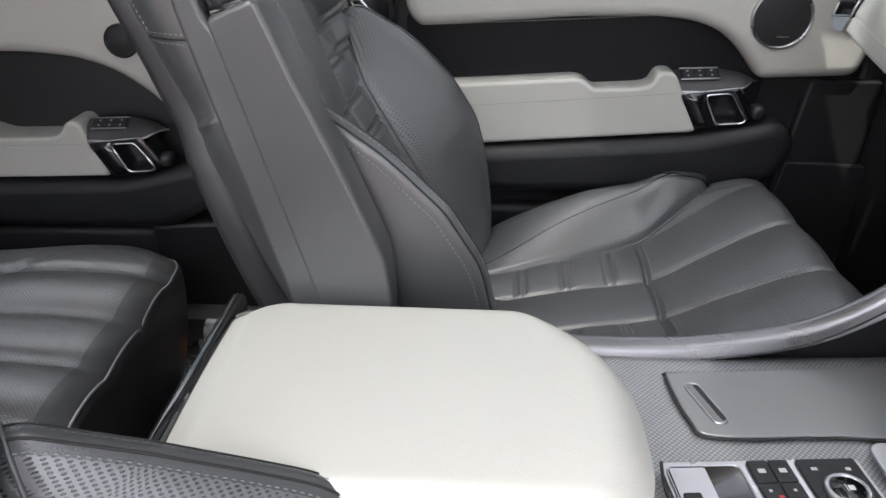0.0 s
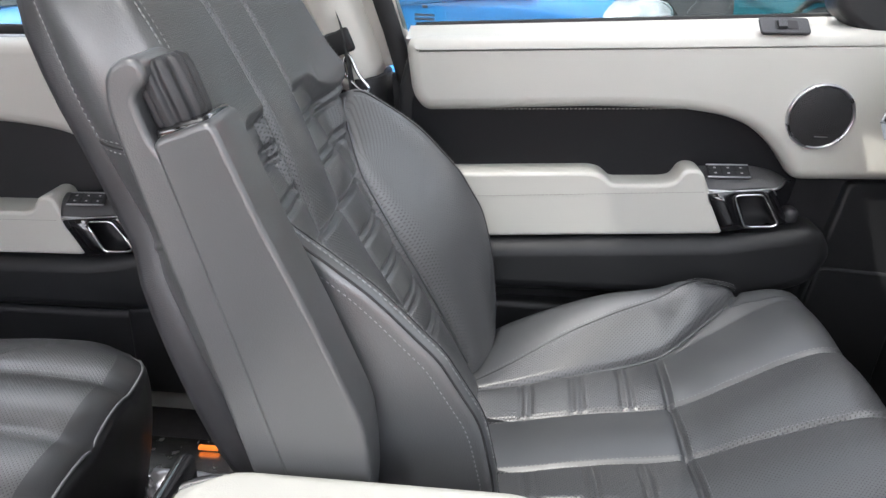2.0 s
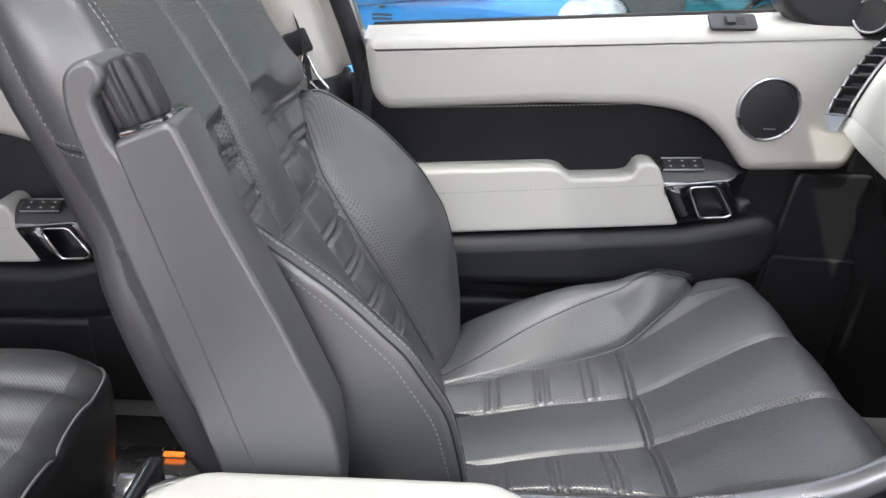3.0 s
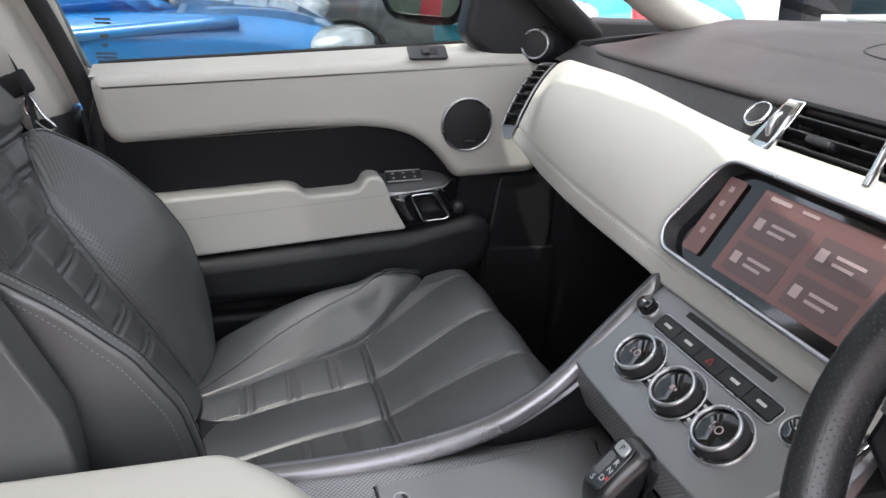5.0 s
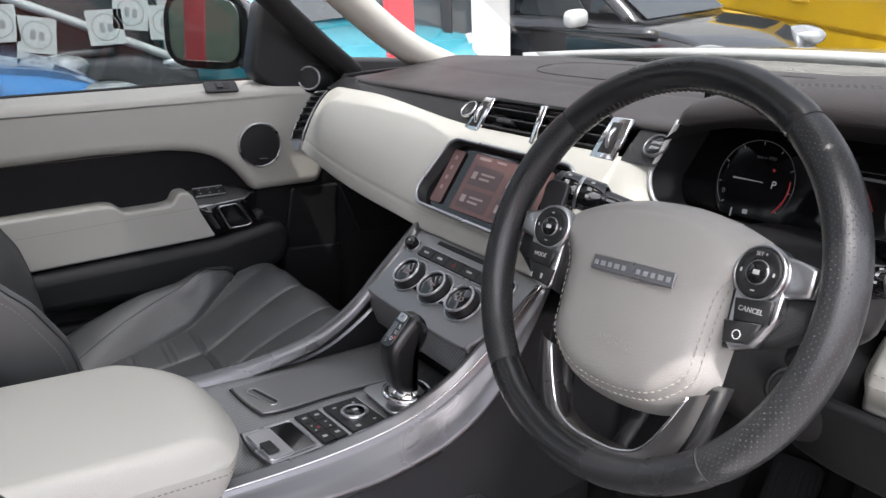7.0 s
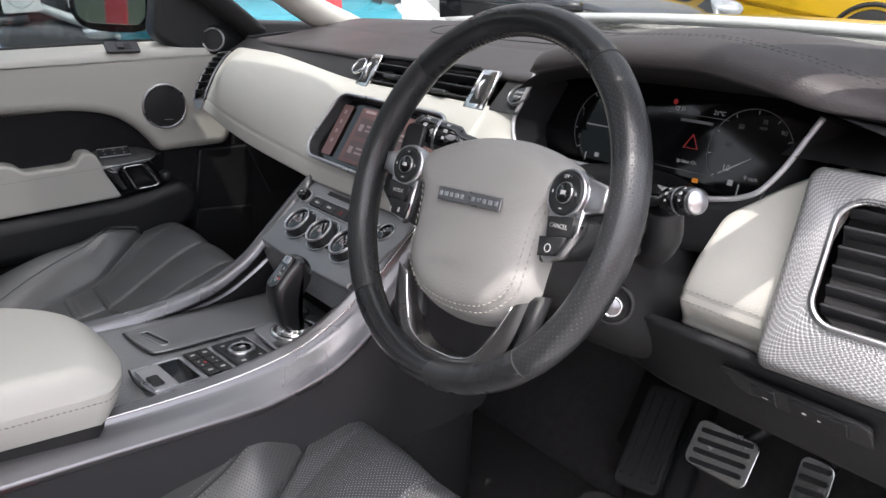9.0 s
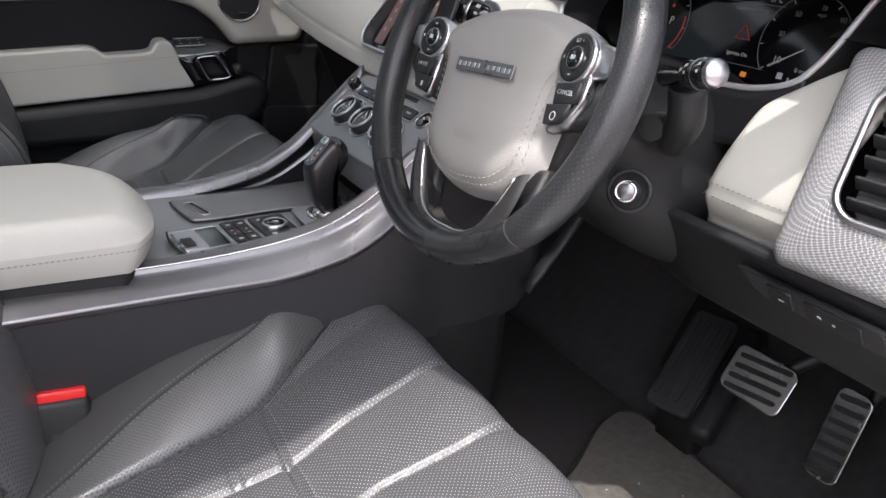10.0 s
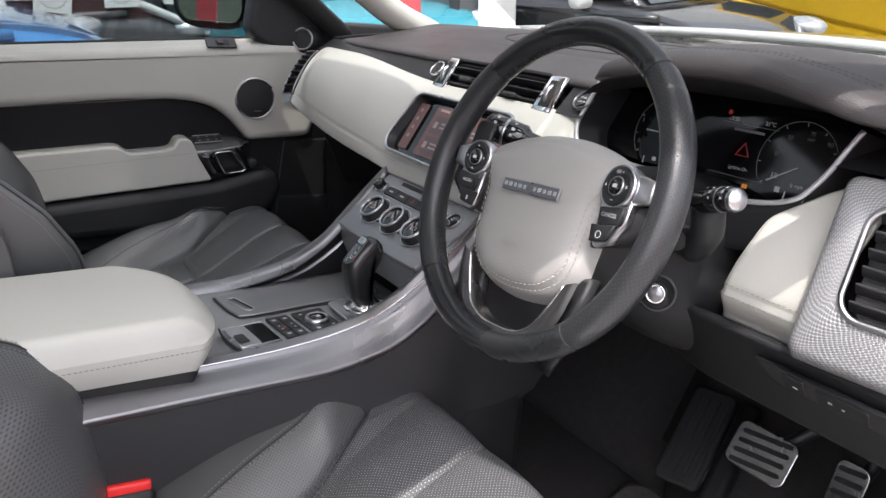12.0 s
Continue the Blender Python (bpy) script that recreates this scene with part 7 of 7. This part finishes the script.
    part("plate_mark", [box((0, 0, 0), (0.004, 0.045, 0.07), 0, M @ Matrix.Translation((L * 0.495 + 0.011, -0.18 + 0.06 * k, 0.52))) for k in range(7)], TYRE, car)
    part("grille", box((0, 0, 0), (0.03, 0.80, 0.12), 0.03, M @ Matrix.Translation((L * 0.49, 0, 0.36))), TYRE, car)
    return car


blue = parked_car("blue_car", "bright blue hatchback parked alongside", facing((0.83, 4.05), 0, 4.0, 1.72), 0, paint("blue_paint", (0.03, 0.20, 0.50)), 4.0, 1.72, 1.66)
white = parked_car("white_car", "tall white car with dark lower body and stickered windows", spot(-0.10, 6.85), 0, paint("white_paint", (0.62, 0.63, 0.62)), 4.3, 1.8, 1.42, paint("dark_grey_lower_body", (0.06, 0.06, 0.065), 0.5))
black = parked_car("black_car", "glossy black small hatchback facing the car", facing((4.72, 3.18), -82, 3.3, 1.6), -82, paint("black_paint", (0.022, 0.023, 0.027), 0.10), 3.3, 1.6, 1.38, None, POSTM)
yellow = parked_car("yellow_car", "bright yellow small hatchback behind the black one", facing((7.6, 2.2), -82, 3.6, 1.65), -82, paint("yellow_paint", (0.80, 0.50, 0.02)), 3.6, 1.65, 1.5)
teal = parked_car("turquoise_car", "turquoise car by the showroom doors", facing((2.55, 4.55), -75, 3.9, 1.7), -75, paint("turquoise_paint", (0.03, 0.19, 0.24)), 3.9)
dark = parked_car("navy_car", "dark navy car behind the rear door window", spot(-5.6, 4.85), 0, paint("navy_paint", (0.02, 0.02, 0.08)), 4.2)

# front pillar, quarter glass and square stickers of the white car: pale card with a grey ring
CARD = material("white_sticker", (0.62, 0.63, 0.61), 0.6)
CARDMARK = material("grey_sticker_print", (0.33, 0.34, 0.34), 0.6)
part("quarter_glass", prism(soft([(-0.6, 1.36), (1.9, 1.20), (2.3, 1.16), (0.50, 1.80), (-0.6, 1.86)], 0.05), 0.02, Matrix.Translation((0, 6.00, 0)) @ SIDE, 0.004), CARGLASS, white, "dark front quarter glass")
part("front_pillar", tube(spline([(0.10, 5.97, 1.945), (0.617, 5.97, 1.776), (1.26, 5.97, 1.555), (2.40, 5.97, 1.150)], 16), 0.075, 10, flat=0.5), paint("white_pillar_paint", (0.62, 0.63, 0.62)), white, "white sloping windscreen pillar")
for x, z, r in ((0.446, 1.64, 5), (0.679, 1.57, -4), (1.137, 1.639, 6), (1.318, 1.751, -3), (1.57, 1.689, 3), (0.17, 1.58, 4)):
    SM = Matrix.Translation((x, 5.90, z)) @ Matrix.Rotation(radians(90), 4, "X") @ Matrix.Rotation(radians(r), 4, "Z")
    st = part("window_sticker", prism(rounded(0.25, 0.25, 0.01), 0.004, SM, 0), CARD, white, "square white window sticker")
    part("sticker_ring", ring(0, 0, 0.090, 0.098, 0.0015, SM @ Matrix.Translation((0, 0, 0.004))), CARDMARK, st)
    part("sticker_mark", [slab(-0.025, 0, 0.035, 0.07, 0.001, SM, 0.01, 0, 0.004), slab(0.03, -0.005, 0.035, 0.06, 0.001, SM, 0.01, 0, 0.004)], CARDMARK, st)

# showroom front: dark glass between white posts
front = thing("showroom", tuple((OUT @ Vector((6, 9, 0)))), "showroom front with dark glass between white posts", "building")
FR = OUT @ Matrix.Translation((3.63, 4.15, 0)) @ Matrix.Rotation(radians(-38), 4, "Z")
WALLM = material("grey_render_wall", (0.40, 0.41, 0.42), 0.9, vary=0.1, scale=2)
part("plinth", box((0, 0, 0), (18, 0.3, 0.35), 0.02, FR @ Matrix.Translation((4, 0.1, 0.17))), WALLM, front)
part("fascia", box((0, 0, 0), (18, 0.5, 1.2), 0.03, FR @ Matrix.Translation((4, 0.1, 4.2))), POSTM, front)
part("back_wall", box((0, 0, 0), (18, 0.2, 4.6), 0.02, FR @ Matrix.Translation((4, 7.0, 2.3))), WALLM, front)
for x in (-7.5, -5.0, -2.5, 0.0, 5.2, 10.0):
    part("post", box((0, 0, 0), (0.30, 0.30, 3.3), 0.02, FR @ Matrix.Translation((x, 0, 1.95))), POSTM, front)
for x in (-6.25, -3.75, -1.25):
    part("pane", box((0, 0, 0), (2.18, 0.03, 3.2), 0.002, FR @ Matrix.Translation((x, 0.05, 1.95))), CARGLASS, front)
    part("mullion", box((0, 0, 0), (0.08, 0.08, 3.2), 0.005, FR @ Matrix.Translation((x + 0.9, 0.0, 1.95))), GREY, front)
banner = tagged(part("red_banner", box((0, 0, 0), (0.20, 0.06, 2.6), 0.01, spot(2.75, 4.15) @ Matrix.Translation((0, 0, 1.4))), paint("red_banner_cloth", (0.60, 0.03, 0.04), 0.6)), "tall red banner standing by the showroom doors", "banner")
banner2 = tagged(part("red_banner", box((0, 0, 0), (0.05, 0.17, 3.6), 0.01, spot(-4.0, 1.72) @ Matrix.Translation((0, 0, 1.5))), bpy.data.materials["red_banner_cloth"]), "tall red banner standing beside the parked cars", "banner")
# Unseen wall added to give warm fill and pink reflections in the cabin
structure("fill_wall", box((0, -9.0, 0.6), (24, 0.2, 3.2), 0.0), material("red_fill_paint", (0.42, 0.13, 0.11), 0.8, vary=0.2), "unseen reddish wall, added for warm fill and reflections", "wall")
structure("wall_left", box((0, 0, 0), (30, 0.3, 4.5), 0.0, OUT @ Matrix.Translation((-6, 12.0, 2.2))), material("pale_wall_paint", (0.22, 0.24, 0.23), 0.8, vary=0.3), "plain pale wall behind the parked cars", "wall")

# Added wall: its green stands in for greenery reflected by the door mirror
structure("wall_rear", box((-15, 3, 1.6), (0.3, 26, 5.0), 0.0), material("greenery_stand_in", (0.16, 0.20, 0.15), 0.85, vary=0.4, scale=1.5), "plain dull green wall, added in place of mirrored greenery", "wall")
